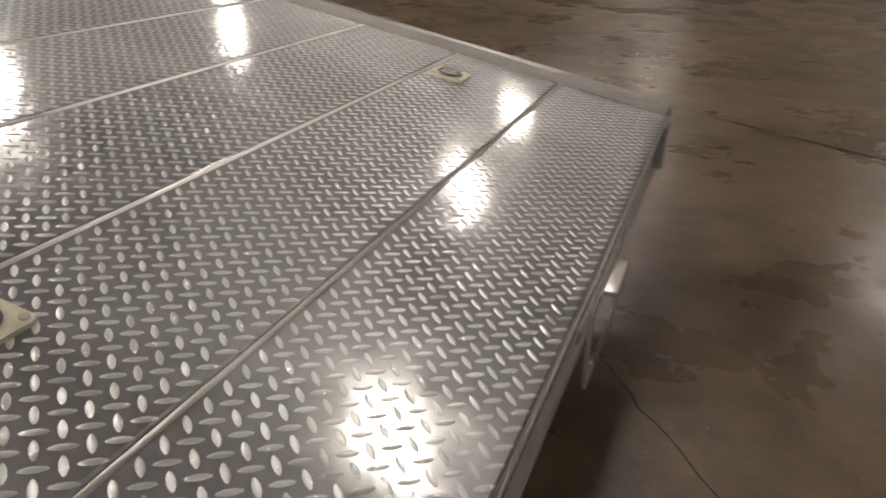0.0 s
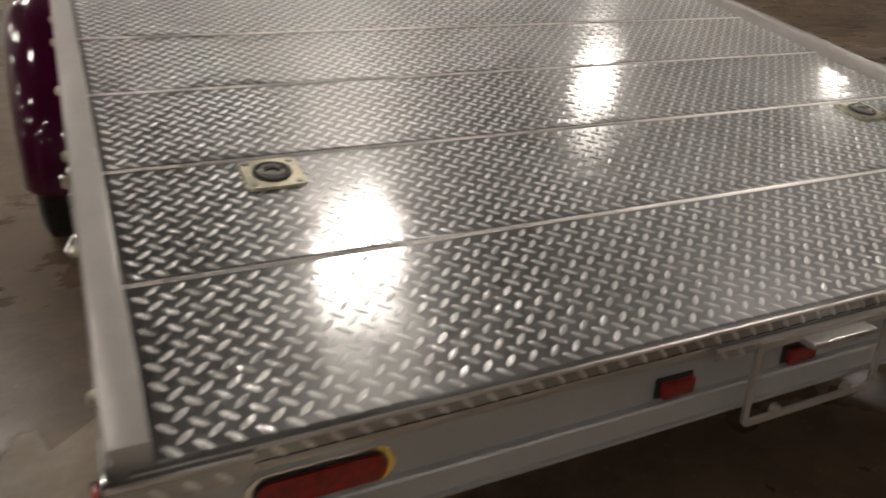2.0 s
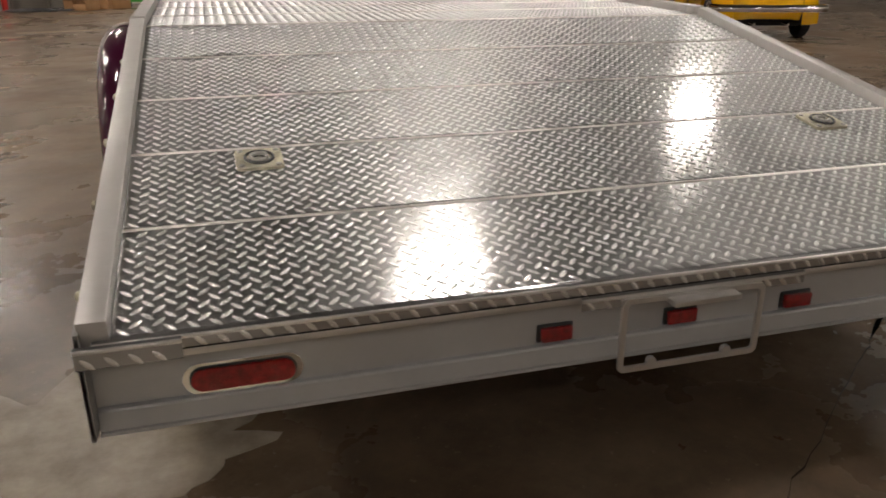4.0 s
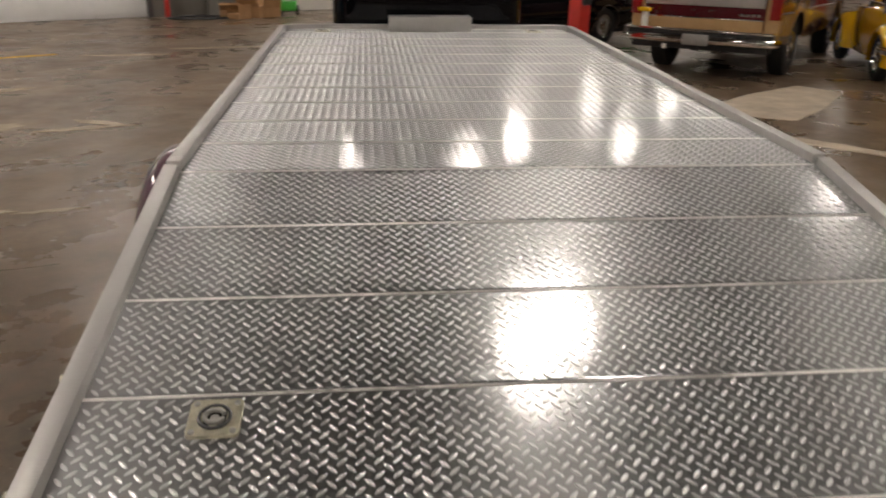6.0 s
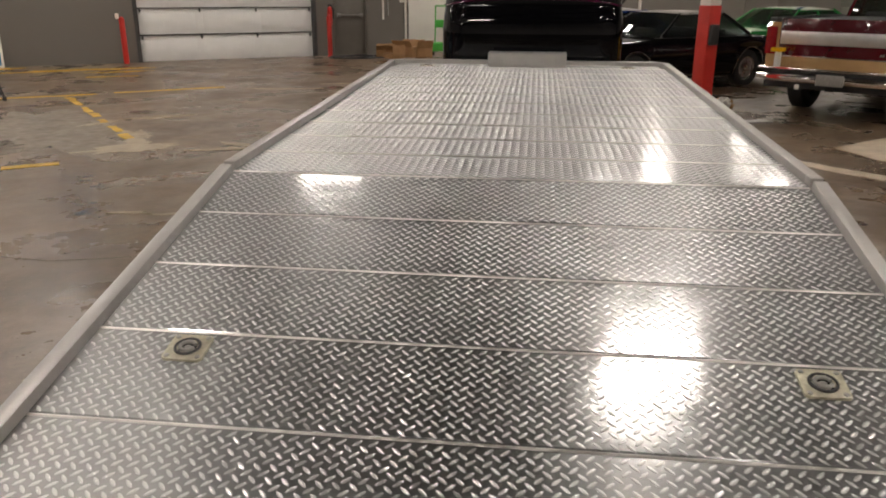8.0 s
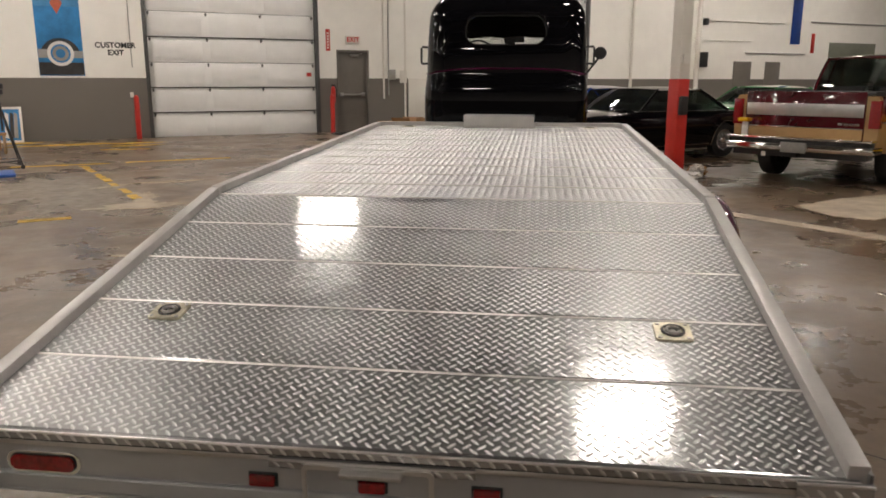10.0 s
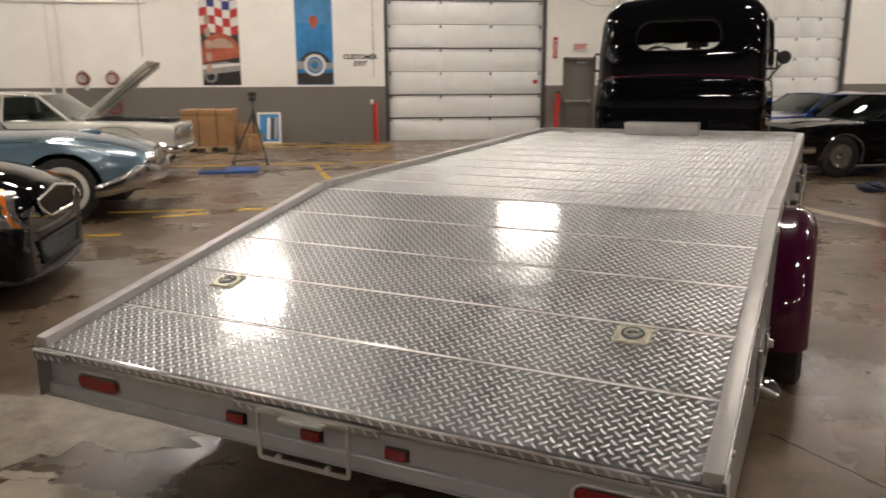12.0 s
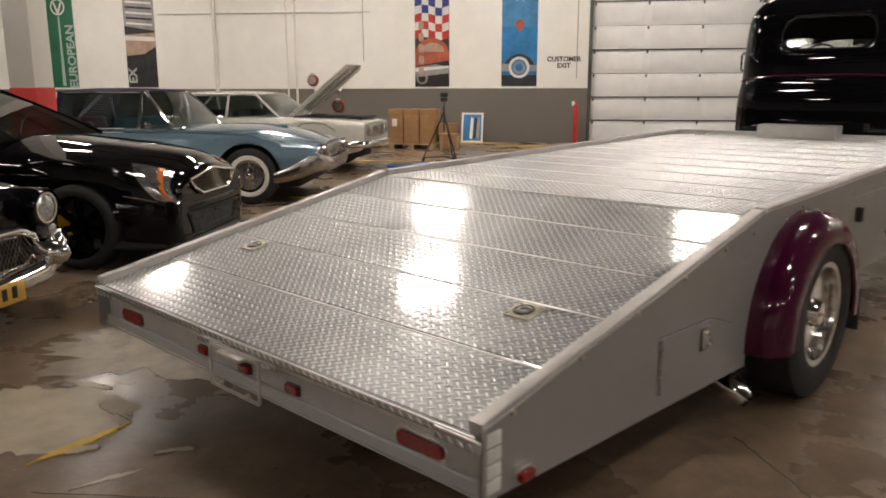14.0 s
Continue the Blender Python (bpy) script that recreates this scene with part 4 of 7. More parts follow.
def cab_shell():
    """Rounded 1940s cab: a box with soft corners, leaning in towards the roof, with window openings."""
    x, y0, y1, z0, z1 = 0.80, 6.0, 7.35, 0.78, 2.25
    bm = bmesh.new()
    N = {"x": 56, "y": 36, "z": 48}
    bmg = {}

    def lin(a, b, n):
        return [a + (b - a) * k / n for k in range(n + 1)]

    def vert(p):
        k = tuple(round(c, 4) for c in p)
        if k not in bmg:
            bmg[k] = bm.verts.new(k)
        return bmg[k]

    xs, ys, zs = lin(-x, x, N["x"]), lin(y0, y1, N["y"]), lin(z0, z1, N["z"])
    for A, B, fn in ((xs, zs, lambda a, b: (a, y0, b)), (xs, zs, lambda a, b: (a, y1, b)), (ys, zs, lambda a, b: (-x, a, b)), (ys, zs, lambda a, b: (x, a, b)), (xs, ys, lambda a, b: (a, b, z1)), (xs, ys, lambda a, b: (a, b, z0))):
        for i in range(len(A) - 1):
            for j in range(len(B) - 1):
                bm.faces.new([vert(fn(A[i + p], B[j + q])) for p, q in ((0, 0), (1, 0), (1, 1), (0, 1))])
    openings = [("y", y0, 0.0, 1.93, 0.79, 0.25, 0.118), ("y", y1, -0.36, 1.80, 0.64, 0.26, 0.08), ("y", y1, 0.36, 1.80, 0.64, 0.26, 0.08), ("x", -x, 6.72, 1.88, 0.72, 0.42, 0.09), ("x", x, 6.72, 1.88, 0.72, 0.42, 0.09)]

    def sd(p, q):
        if q[0] == "y":
            a = p.x - q[2]
            if abs(p.y - q[1]) > 1e-3:
                return 9, None
        else:
            a = p.y - q[2]
            if abs(p.x - q[1]) > 1e-3:
                return 9, None
        b = p.z - q[3]
        hw, hh, r = q[4] / 2, q[5] / 2, q[6]
        dx, dy = abs(a) - hw + r, abs(b) - hh + r
        d = math.hypot(max(dx, 0), max(dy, 0)) + min(max(dx, dy), 0) - r
        g = Vector((math.copysign(max(dx, 0.0), a), math.copysign(max(dy, 0.0), b)))
        if g.length < 1e-6:
            g = Vector((math.copysign(1, a), 0)) if dx > dy else Vector((0, math.copysign(1, b)))
        return d, g.normalized()

    kill = [f for f in bm.faces if any(sd(f.calc_center_median(), q)[0] < 0 for q in openings)]
    bmesh.ops.delete(bm, geom=kill, context="FACES")
    rimv = [v for v in bm.verts if v.is_boundary]
    for v in rimv:
        for q in openings:
            d, g = sd(v.co, q)
            if abs(d) < 0.05:
                off = -g * d
                if q[0] == "y":
                    v.co += Vector((off.x, 0, off.y))
                else:
                    v.co += Vector((0, off.x, off.y))
                break

    def shape(p):
        r = 0.21
        c = Vector((max(-x + r, min(x - r, p.x)), max(y0 + r, min(y1 - r, p.y)), min(z1 - r * 0.9, p.z)))
        o = p - c
        if o.length > 1e-6:
            big = max(abs(o.x), abs(o.y), abs(o.z))
            o = o * (r / o.length) if o.length > big + 1e-6 else o * (r / big if big > r else 1)
        p = c + o
        t = max(0, (p.z - 1.5) / (z1 - 1.5))
        p.x *= 1 - 0.05 * t * t
        p.y += (0.10 * t * t) * max(0, (6.7 - p.y) / 0.7) - (0.22 * t) * max(0, (p.y - 6.7) / 0.65)
        p.z += 0.05 * (1 - (p.x / x) ** 2) * max(0, (p.z - 1.9) / 0.35) - 0.03
        if p.z < 1.5:
            k = math.sin(min(1.0, (1.5 - p.z) / 0.28) * math.pi / 2)
            p.x *= 1 + 0.028 * k
            if p.y < 6.5:
                p.y -= 0.035 * k
        return p

    for v in bm.verts:
        v.co = shape(v.co.copy())
    return bm, shape, openings


bm, cab_shape, cab_open = cab_shell()
cab = part("cab", bm, BLACKP, truck, "rounded black gloss 1940s cab")
cab.data.transform(Matrix.Translation((0.03, 0, 0)))
sol = cab.modifiers.new("thick", "SOLIDIFY")
sol.thickness, sol.offset = 0.025, -1
for nm, q in zip(("rear_window", "windscreen", "windscreen", "side_window", "side_window"), cab_open):
    pts = rounded(q[4] + 0.006, q[5] + 0.006, q[6], q[2], q[3], 6)
    P3 = [cab_shape(Vector((a, q[1], b)) if q[0] == "y" else Vector((q[1], a, b))) + Vector((0.03, 0, 0)) for a, b in pts]
    inward = (Vector((0.03, 6.7, q[3])) - sum(P3, Vector()) / len(P3)).normalized()
    bm = bmesh.new()
    a, b = [bm.verts.new(p + inward * 0.010) for p in P3], [bm.verts.new(p + inward * 0.014) for p in P3]
    bm.faces.new(a), bm.faces.new(b[::-1])
    for k in range(len(a)):
        bm.faces.new((a[k], a[k - 1], b[k - 1], b[k]))
    ob = part(nm, bm, GLASS, cab, "clear window glass", False)
    ob.visible_shadow = False
    bm = bmesh.new()
    sweep(bm, [p - inward * 0.001 for p in P3], 0.008, 8, closed=True)
    part("window_seal", bm, SEAL, ob, "black rubber seal")
# belt moulding round the cab
bm = bmesh.new()
dense = []
for k in range(40):
    x = -0.8 + 1.6 * k / 40
    dense.append(cab_shape(Vector((x, 6.0, 1.575 - 0.05 * abs(x / 0.8) ** 3))))
for k in range(30):
    dense.append(cab_shape(Vector((0.8, 6.0 + 1.35 * k / 30, 1.525))))
for k in range(40):
    dense.append(cab_shape(Vector((0.8 - 1.6 * k / 40, 7.35, 1.525))))
for k in range(30):
    dense.append(cab_shape(Vector((-0.8, 7.35 - 1.35 * k / 30, 1.525))))
cc = Vector((0, 6.675, 1.53))
dense = [p + Vector((p.x - cc.x, p.y - cc.y, 0)).normalized() * 0.003 + Vector((0.03, 0, 0)) for p in dense]
sweep(bm, dense, 0.009, 8, closed=True)
part("belt_moulding", bm, PURPLE, cab, "thin plum belt moulding")
# seat, wheel and mirror seen through the glass
bm = bmesh.new()
box(bm, -0.6, 0.66, 6.2, 6.36, 1.1, 1.72, bevel=0.05, seg=3)
part("seat_back", bm, DARK, cab, "dark bench seat back")
bm = bmesh.new()
sweep(bm, [(0.03 - 0.34 + 0.19 * math.cos(a), 6.85 + 0.07 * math.sin(a), 1.68 + 0.18 * math.sin(a)) for a in [2 * math.pi * k / 28 for k in range(28)]], 0.012, 8, closed=True)
part("steering_wheel", bm, BLACKPL, cab)
new_box("rear_view_mirror", (-0.03, 0.19, 6.93, 6.96, 1.83, 1.89), BLACKPL, cab, bevel=0.01)
for s in (-1, 1):
    bm = bmesh.new()
    xo = 0.03 + s * 0.79
    sweep(bm, [(xo, 6.3, 1.76), (xo + s * 0.075, 6.3, 1.765), (xo + s * 0.085, 6.3, 1.75), (xo + s * 0.085, 6.3, 1.61), (xo + s * 0.075, 6.3, 1.597), (xo, 6.3, 1.6)], 0.011, 8)
    part("mirror_bracket", bm, BLACKPL, cab, "black tubular bracket")
bm = bmesh.new()
sweep(bm, [(0.83, 6.35, 1.49), (0.95, 6.3, 1.65)], 0.011, 8)
lathe(bm, [(6.26, 0.002), (6.265, 0.05), (6.28, 0.062), (6.30, 0.058), (6.315, 0.02)], 24, "y", (0.965, 0, 1.70))
part("door_mirror", bm, BLACKPL, cab, "round black door mirror on an arm")
for s in (-1, 1):
    wheel("front_wheel", 0.40, 0.22, 0.235, CHROME, truck, pose(s * 0.80, 7.75, 0.40, 0, 0, 0 if s > 0 else 180), dish=0.03, bars=8)


# ---- parked cars ----
def pchip(xs, ys, x):
    """Smooth interpolation with no overshoot."""
    xs, ys = np.asarray(xs, float), np.asarray(ys, float)
    h, d = np.diff(xs), np.diff(ys) / np.diff(xs)
    m = np.zeros(len(xs))
    m[0], m[-1] = d[0], d[-1]
    for i in range(1, len(xs) - 1):
        m[i] = 0 if d[i - 1] * d[i] <= 0 else 2 * d[i - 1] * d[i] / (d[i - 1] + d[i])
    i = int(np.clip(np.searchsorted(xs, x) - 1, 0, len(h) - 1))
    t = (x - xs[i]) / h[i]
    return ys[i] * (2 * t**3 - 3 * t**2 + 1) + m[i] * h[i] * (t**3 - 2 * t**2 + t) + ys[i + 1] * (-2 * t**3 + 3 * t**2) + m[i + 1] * h[i] * (t**3 - t**2)


class Shell:
    """A car's lower body: stations (x, half width, sill, shoulder, top) from the tail to the nose at x = 0, with wheel arches (x, z, radius)."""

    def __init__(self, stations, arches, shoulder=0.93, tumble=0.035, crease=0.0, tuck=0.06):
        self.c = list(zip(*sorted(stations)))
        self.arches, self.sh, self.tumble, self.crease, self.tuck = arches, shoulder, tumble, crease, tuck

    def at(self, x, f):
        x = min(max(x, self.c[0][0]), self.c[0][-1])
        hw, zb, zs, zt = (pchip(self.c[0], self.c[k], x) for k in (1, 2, 3, 4))
        lo = zb
        for ax, az, ar in self.arches:
            if abs(x - ax) < ar:
                lo = max(lo, az + math.sqrt(ar * ar - (x - ax) ** 2))
        if f <= 0.6:
            g = f / 0.6
            z = lo + (zs - lo) * g
            q = (z - zb) / max(0.05, zs - zb)
            y = hw * (1 - self.tuck * max(0, 1 - q * 3) ** 2 - self.tumble * max(0, q - 0.45) ** 2 / 0.3)
            y += self.crease * math.exp(-(((q - 0.55) / 0.1) ** 2))
            if g > 0.86:
                k = (g - 0.86) / 0.14
                y -= hw * (1 - self.sh) * k * k
        else:
            g = (f - 0.6) / 0.4
            ys = hw * (1 - self.tumble * 0.55**2 / 0.3) - hw * (1 - self.sh)
            y = ys * (1 - g)
            z = zs + (zt - zs) * (1 - (1 - g) ** 2.2)
        return Vector((x, y, z))

    def normal(self, x, f):
        e = 0.012
        a = self.at(x + e, f) - self.at(x - e, f)
        b = self.at(x, min(1, f + e)) - self.at(x, max(0, f - e))
        n = a.cross(b)
        return n.normalized() if n.length > 1e-9 else Vector((0, 1, 0))

    def body(self, name, material, parent, label):
        x0, x1 = self.c[0][0], self.c[0][-1]
        xs = {x0, x1}
        n = 70
        for k in range(n + 1):
            xs.add(x0 + (x1 - x0) * k / n)
        for ax, az, ar in self.arches:
            for k in range(25):
                xs.add(ax - ar * math.cos(math.pi * k / 24))
        for k in range(8):
            xs.add(x1 - 0.25 * (k / 8) ** 1.5), xs.add(x0 + 0.25 * (k / 8) ** 1.5)
        xs = sorted(xs)
        fs = [0, 0.06, 0.12, 0.2, 0.28, 0.36, 0.44, 0.5, 0.53, 0.555, 0.58, 0.6, 0.63, 0.68, 0.74, 0.82, 0.91, 1]
        bm = bmesh.new()
        rings = []
        for x in xs:
            right = [self.at(x, f) for f in fs]
            left = [Vector((p.x, -p.y, p.z)) for p in right[:-1]][::-1]
            rings.append([bm.verts.new(p) for p in right + left])
        for a, b in zip(rings, rings[1:]):
            for k in range(len(a) - 1):
                bm.faces.new((a[k], a[k + 1], b[k + 1], b[k]))
        for r in (rings[0], rings[-1]):
            bm.faces.new(r)
        return part(name, bm, material, parent, label, True, 35)

    def patch(self, name, corners, material, parent, off=0.008, nu=10, nv=6, both=True, label="", bulge=0.0):
        """A piece that lies on the skin between four (x, f) corners."""
        for s in (1, -1) if both else (1,):
            bm = bmesh.new()
            grid = []
            for i in range(nu + 1):
                row = []
                for j in range(nv + 1):
                    u, v = i / nu, j / nv
                    x = (1 - u) * (1 - v) * corners[0][0] + u * (1 - v) * corners[1][0] + u * v * corners[2][0] + (1 - u) * v * corners[3][0]
                    f = (1 - u) * (1 - v) * corners[0][1] + u * (1 - v) * corners[1][1] + u * v * corners[2][1] + (1 - u) * v * corners[3][1]
                    edge = 16 * u * (1 - u) * v * (1 - v)
                    nn = self.normal(x, f)
                    if nn.y < 0:
                        nn = -nn
                    p = self.at(x, f) + nn * (off + bulge * edge)
                    row.append((bm.verts.new((p.x, p.y * s, p.z)), bm.verts.new((p.x - nn.x * 0.02, (p.y - nn.y * 0.02) * s, p.z - nn.z * 0.02))))
                grid.append(row)
            for i in range(nu):
                for j in range(nv):
                    for k in (0, 1):
                        bm.faces.new((grid[i][j][k], grid[i + 1][j][k], grid[i + 1][j + 1][k], grid[i][j + 1][k]))
            ring = [grid[i][0] for i in range(nu + 1)] + [grid[nu][j] for j in range(1, nv + 1)] + [grid[i][nv] for i in range(nu - 1, -1, -1)] + [grid[0][j] for j in range(nv - 1, 0, -1)]
            for a, b in zip(ring, ring[1:] + ring[:1]):
                bm.faces.new((a[0], b[0], b[1], a[1]))
            part(name, bm, material, parent, label)

    def line(self, name, pts, r, material, parent, off=0.004, both=True, label=""):
        """A moulding along (x, f) points on the skin."""
        for s in (1, -1) if both else (1,):
            bm = bmesh.new()
            out = []
            for x, f in pts:
                nn = self.normal(x, f)
                if nn.y < 0:
                    nn = -nn
                p = self.at(x, f) + nn * off
                out.append((p.x, p.y * s, p.z))
            sweep(bm, out, r, 6)
            part(name, bm, material, parent, label)


def band(bm, rows, thick=0.05, mirror=True, bulge=0.02, n=6):
    """A pressed bumper: rows of (x, y, low, high) from one side to the middle, bulging outward."""
    full = rows + ([(x, -y, a, b) for x, y, a, b in rows[::-1] if y > 1e-4] if mirror else [])
    P = [Vector((x, y, 0)) for x, y, a, b in full]
    rings = []
    for i, (x, y, a, b) in enumerate(full):
        d = P[min(i + 1, len(P) - 1)] - P[max(i - 1, 0)]
        nn = Vector((d.y, -d.x, 0)).normalized()
        if nn.dot(Vector((x + 2.5 if x > -2.5 else x + 2.5, y, 0))) < 0:
            nn = -nn
        ring = []
        for k in range(n + 1):
            t = k / n
            ring.append(Vector((x, y, a + (b - a) * t)) + nn * bulge * math.sin(math.pi * t) ** 0.6)
        for k in range(n, -1, -n):
            ring.append(Vector((x, y, a + (b - a) * k / n)) - nn * thick)
        rings.append([bm.verts.new(p) for p in ring])
    for a, b in zip(rings, rings[1:]):
        m = len(a)
        for k in range(m):
            bm.faces.new((a[k], a[(k + 1) % m], b[(k + 1) % m], b[k]))
    bm.faces.new(rings[0]), bm.faces.new(rings[-1])


def pane(name, quad, material, parent, bulge=0.03, out=None, thick=0.006, n=8, label="", shadow=False):
    """A curved panel over four corners, bulging along out."""
    q = [Vector(p) for p in quad]
    nn = Vector(out).normalized() if out else (q[1] - q[0]).cross(q[3] - q[0]).normalized()
    bm = bmesh.new()
    g = []
    for i in range(n + 1):
        row = []
        for j in range(n + 1):
            u, v = i / n, j / n
            p = q[0] * (1 - u) * (1 - v) + q[1] * u * (1 - v) + q[2] * u * v + q[3] * (1 - u) * v
            p = p + nn * bulge * 4 * (u * (1 - u) * 0.6 + v * (1 - v) * 0.4)
            row.append((bm.verts.new(p), bm.verts.new(p - nn * thick)))
        g.append(row)
    for i in range(n):
        for j in range(n):
            for k in (0, 1):
                bm.faces.new((g[i][j][k], g[i + 1][j][k], g[i + 1][j + 1][k], g[i][j + 1][k]))
    ring = [g[i][0] for i in range(n + 1)] + [g[n][j] for j in range(1, n + 1)] + [g[i][n] for i in range(n - 1, -1, -1)] + [g[0][j] for j in range(n - 1, 0, -1)]
    for a, b in zip(ring, ring[1:] + ring[:1]):
        bm.faces.new((a[0], b[0], b[1], a[1]))
    ob = part(name, bm, material, parent, label)
    ob.visible_shadow = shadow
    return ob


DULLCH = mat("dulled_chrome", (0.58, 0.57, 0.55), 0.2, 1.0, vary=0.1, scale=6, rough_vary=0.1)
CARGLASS = glass("tinted_car_glass", (0.34, 0.38, 0.37, 1))
LAMPCLEAR = mat("clear_lamp_over_dark_reflector", (0.62, 0.62, 0.60), 0.12, 0.8, second=(0.06, 0.06, 0.06), scale=14, coat=1.0, bump=0.2, bump_scale=30)
CHROMEGLASS = mat("headlamp_glass", (0.55, 0.56, 0.55), 0.12, 0.7, vary=0.5, scale=40, bump=0.3, bump_scale=60, coat=0.8)


def greenhouse(car, xf0, xf1, xr1, xr0, zb, zr, wb, wr, roof_mat, posts=(), pillar_mat=None, trim=CHROME, quarter=None, interior=DARK):
    """Roof, pillars, glass, seats. xf0 and xr0: glass feet; xf1 and xr1: roof ends; posts: x at the belt."""
    pillar_mat = pillar_mat or roof_mat
    L = lambda s: [Vector((xf0, s * wb * 0.93, zb)), Vector((xf1, s * wr, zr - 0.05)), Vector((xr1, s * wr, zr - 0.05)), Vector((xr0, s * wb * 0.93, zb))]
    bm = bmesh.new()
    N = 14
    grid = []
    for i in range(N + 1):
        row = []
        for j in range(N + 1):
            u, v = i / N, j / N * 2 - 1
            x = xr1 + (xf1 - xr1) * u
            edge = 1 - abs(v) ** 3
            z = zr - 0.055 + 0.055 * (1 - abs(v) ** 2.6) * (1 - abs(2 * u - 1) ** 3 * 0.55)
            row.append(bm.verts.new((x + (0.05 * (1 - v * v) * (1 if u > 0.5 else -1) * abs(2 * u - 1)), v * (wr + 0.012), z)))
        grid.append(row)
    for i in range(N):
        for j in range(N):
            bm.faces.new((grid[i][j], grid[i + 1][j], grid[i + 1][j + 1], grid[i][j + 1]))
    r = bmesh.ops.extrude_face_region(bm, geom=bm.faces[:])
    bmesh.ops.translate(bm, vec=(0, 0, -0.03), verts=[g for g in r["geom"] if isinstance(g, bmesh.types.BMVert)])
    roof = part("roof", bm, roof_mat, car)
    for s in (1, -1):
        a, b, c, d = L(s)
        for p, q, rad in ((a, b, 0.022), (c, d, 0.03)):
            bm = bmesh.new()
            sweep(bm, [p, p.lerp(q, 0.35) + Vector((0, s * 0.012, 0.005)), p.lerp(q, 0.7) + Vector((0, s * 0.012, 0.005)), q], rad, 8)
            part("pillar", bm, pillar_mat, car)
        feet = [xf0] + sorted(posts, reverse=True) + [xr0]
        for k in range(len(feet) - 1):
            f0, f1 = feet[k], feet[k + 1]
            top = lambda x: min(xf1, max(xr1, x))
            A0, A1 = Vector((f0, s * wb * 0.935, zb + 0.005)), Vector((f1, s * wb * 0.935, zb + 0.005))
            B0, B1 = Vector((top(f0 if k else xf1), s * wr * 1.0, zr - 0.06)), Vector((top(f1 if k < len(feet) - 2 else xr1), s * wr * 1.0, zr - 0.06))
            pane("side_glass", (A0, A1, B1, B0), CARGLASS, car, 0.015, (0, s, 0))
            if trim is not None:
                bm = bmesh.new()
                sweep(bm, [p + Vector((0, s * 0.012, 0)) for p in (A0, A1, B1, B0)], 0.008, 6, closed=True)
                part("window_trim", bm, trim, car)
            if 0 < k:
                bm = bmesh.new()
                sweep(bm, [A0 + Vector((0, s * 0.004, 0)), B0 + Vector((0, s * 0.004, 0))], 0.024, 8)
                part("door_post", bm, pillar_mat, car)
    a, b, c, d = L(1)
    e, f, g, h = L(-1)
    pane("windscreen", (a, e, f, b), CARGLASS, car, 0.05, (1, 0, 0.6))
    pane("rear_glass", (d, h, g, c), CARGLASS, car, 0.04, (-1, 0, 0.6))
    if trim is not None:
        for q in ((a, e, f, b), (d, h, g, c)):
            bm = bmesh.new()
            sweep(bm, [p.lerp(q[(k + 1) % 4], t) for k, p in enumerate(q) for t in (0, 0.5)], 0.009, 6, closed=True)
            part("glass_trim", bm, trim, car)
    mid = (xf0 + xr0) / 2
    for x in (mid + 0.35, mid - 0.5):
        for y in (-0.36, 0.36):
            bm = bmesh.new()
            box(bm, x - 0.12, x + 0.04, y - 0.28, y + 0.28, zb - 0.3, zb + 0.12, bevel=0.05, seg=3)
            part("seat", bm, interior, car)
    bm = bmesh.new()
    sweep(bm, [(xf0 - 0.42, 0.36 + 0.18 * math.cos(t), zb + 0.03 + 0.16 * math.sin(t)) for t in [2 * math.pi * k / 20 for k in range(20)]], 0.012, 6, closed=True)
    part("steering_wheel", bm, BLACKPL, car)
    return roof


def underbody(car, x0, x1, hw, z0, z1):
    bm = bmesh.new()
    box(bm, x0, x1, -hw, hw, z0, z1, bevel=0.02)
    part("underbody", bm, DARK, car, "dark underbody")


def four_wheels(car, xf, xr, y, r, w, rim_r, rim_mat, **kw):
    for x in (xf, xr):
        for s in (1, -1):
            wheel("wheel", r, w, rim_r, rim_mat, car, pose(x, s * y, r, 0, 0, 90 if s > 0 else -90), **kw)


def round_lamp(name, car, x, y, z, r, material=CHROMEGLASS, rim=CHROME, face=1, squash=1.0):
    bm = bmesh.new()
    lathe(bm, [(x - 0.03 * face, r * 1.0), (x, r), (x + 0.012 * face, r * 0.85), (x + 0.02 * face, r * 0.5), (x + 0.022 * face, 0.003)], 20, "x", (0, y, z))
    lens = part(name, bm, material, car)
    bm = bmesh.new()
    lathe(bm, [(x - 0.03 * face, r * 1.05), (x - 0.03 * face, r * 1.16), (x + 0.008 * face, r * 1.14), (x + 0.008 * face, r * 0.98)], 24, "x", (0, y, z), closed=True)
    part("bezel", bm, rim, lens)
    return lens


SKYBLUE = mat("pale_steel_blue_paint", (0.165, 0.26, 0.335), 0.16, 0.15, vary=0.04, coat=0.9, rough_vary=0.05)
NAVYTOP = mat("navy_vinyl_roof", (0.014, 0.016, 0.032), 0.85, spec=0.15, vary=0.2, scale=30, bump=0.15)
WHITECAR = mat("old_white_car_paint", (0.62, 0.60, 0.54), 0.22, vary=0.05, coat=0.6)
YELLOWCAR = mat("bright_yellow_paint", (0.80, 0.44, 0.01), 0.12, vary=0.04, coat=1.0)
MAROON = mat("maroon_paint", (0.070, 0.006, 0.010), 0.15, vary=0.08, coat=0.9)
TAN = mat("tan_paint", (0.42, 0.26, 0.12), 0.2, vary=0.06, coat=0.7)
BLUECAR = mat("royal_blue_paint", (0.012, 0.05, 0.26), 0.14, vary=0.06, coat=1.0)
GREENCAR = mat("bright_green_paint", (0.02, 0.22, 0.05), 0.15, vary=0.06, coat=1.0)
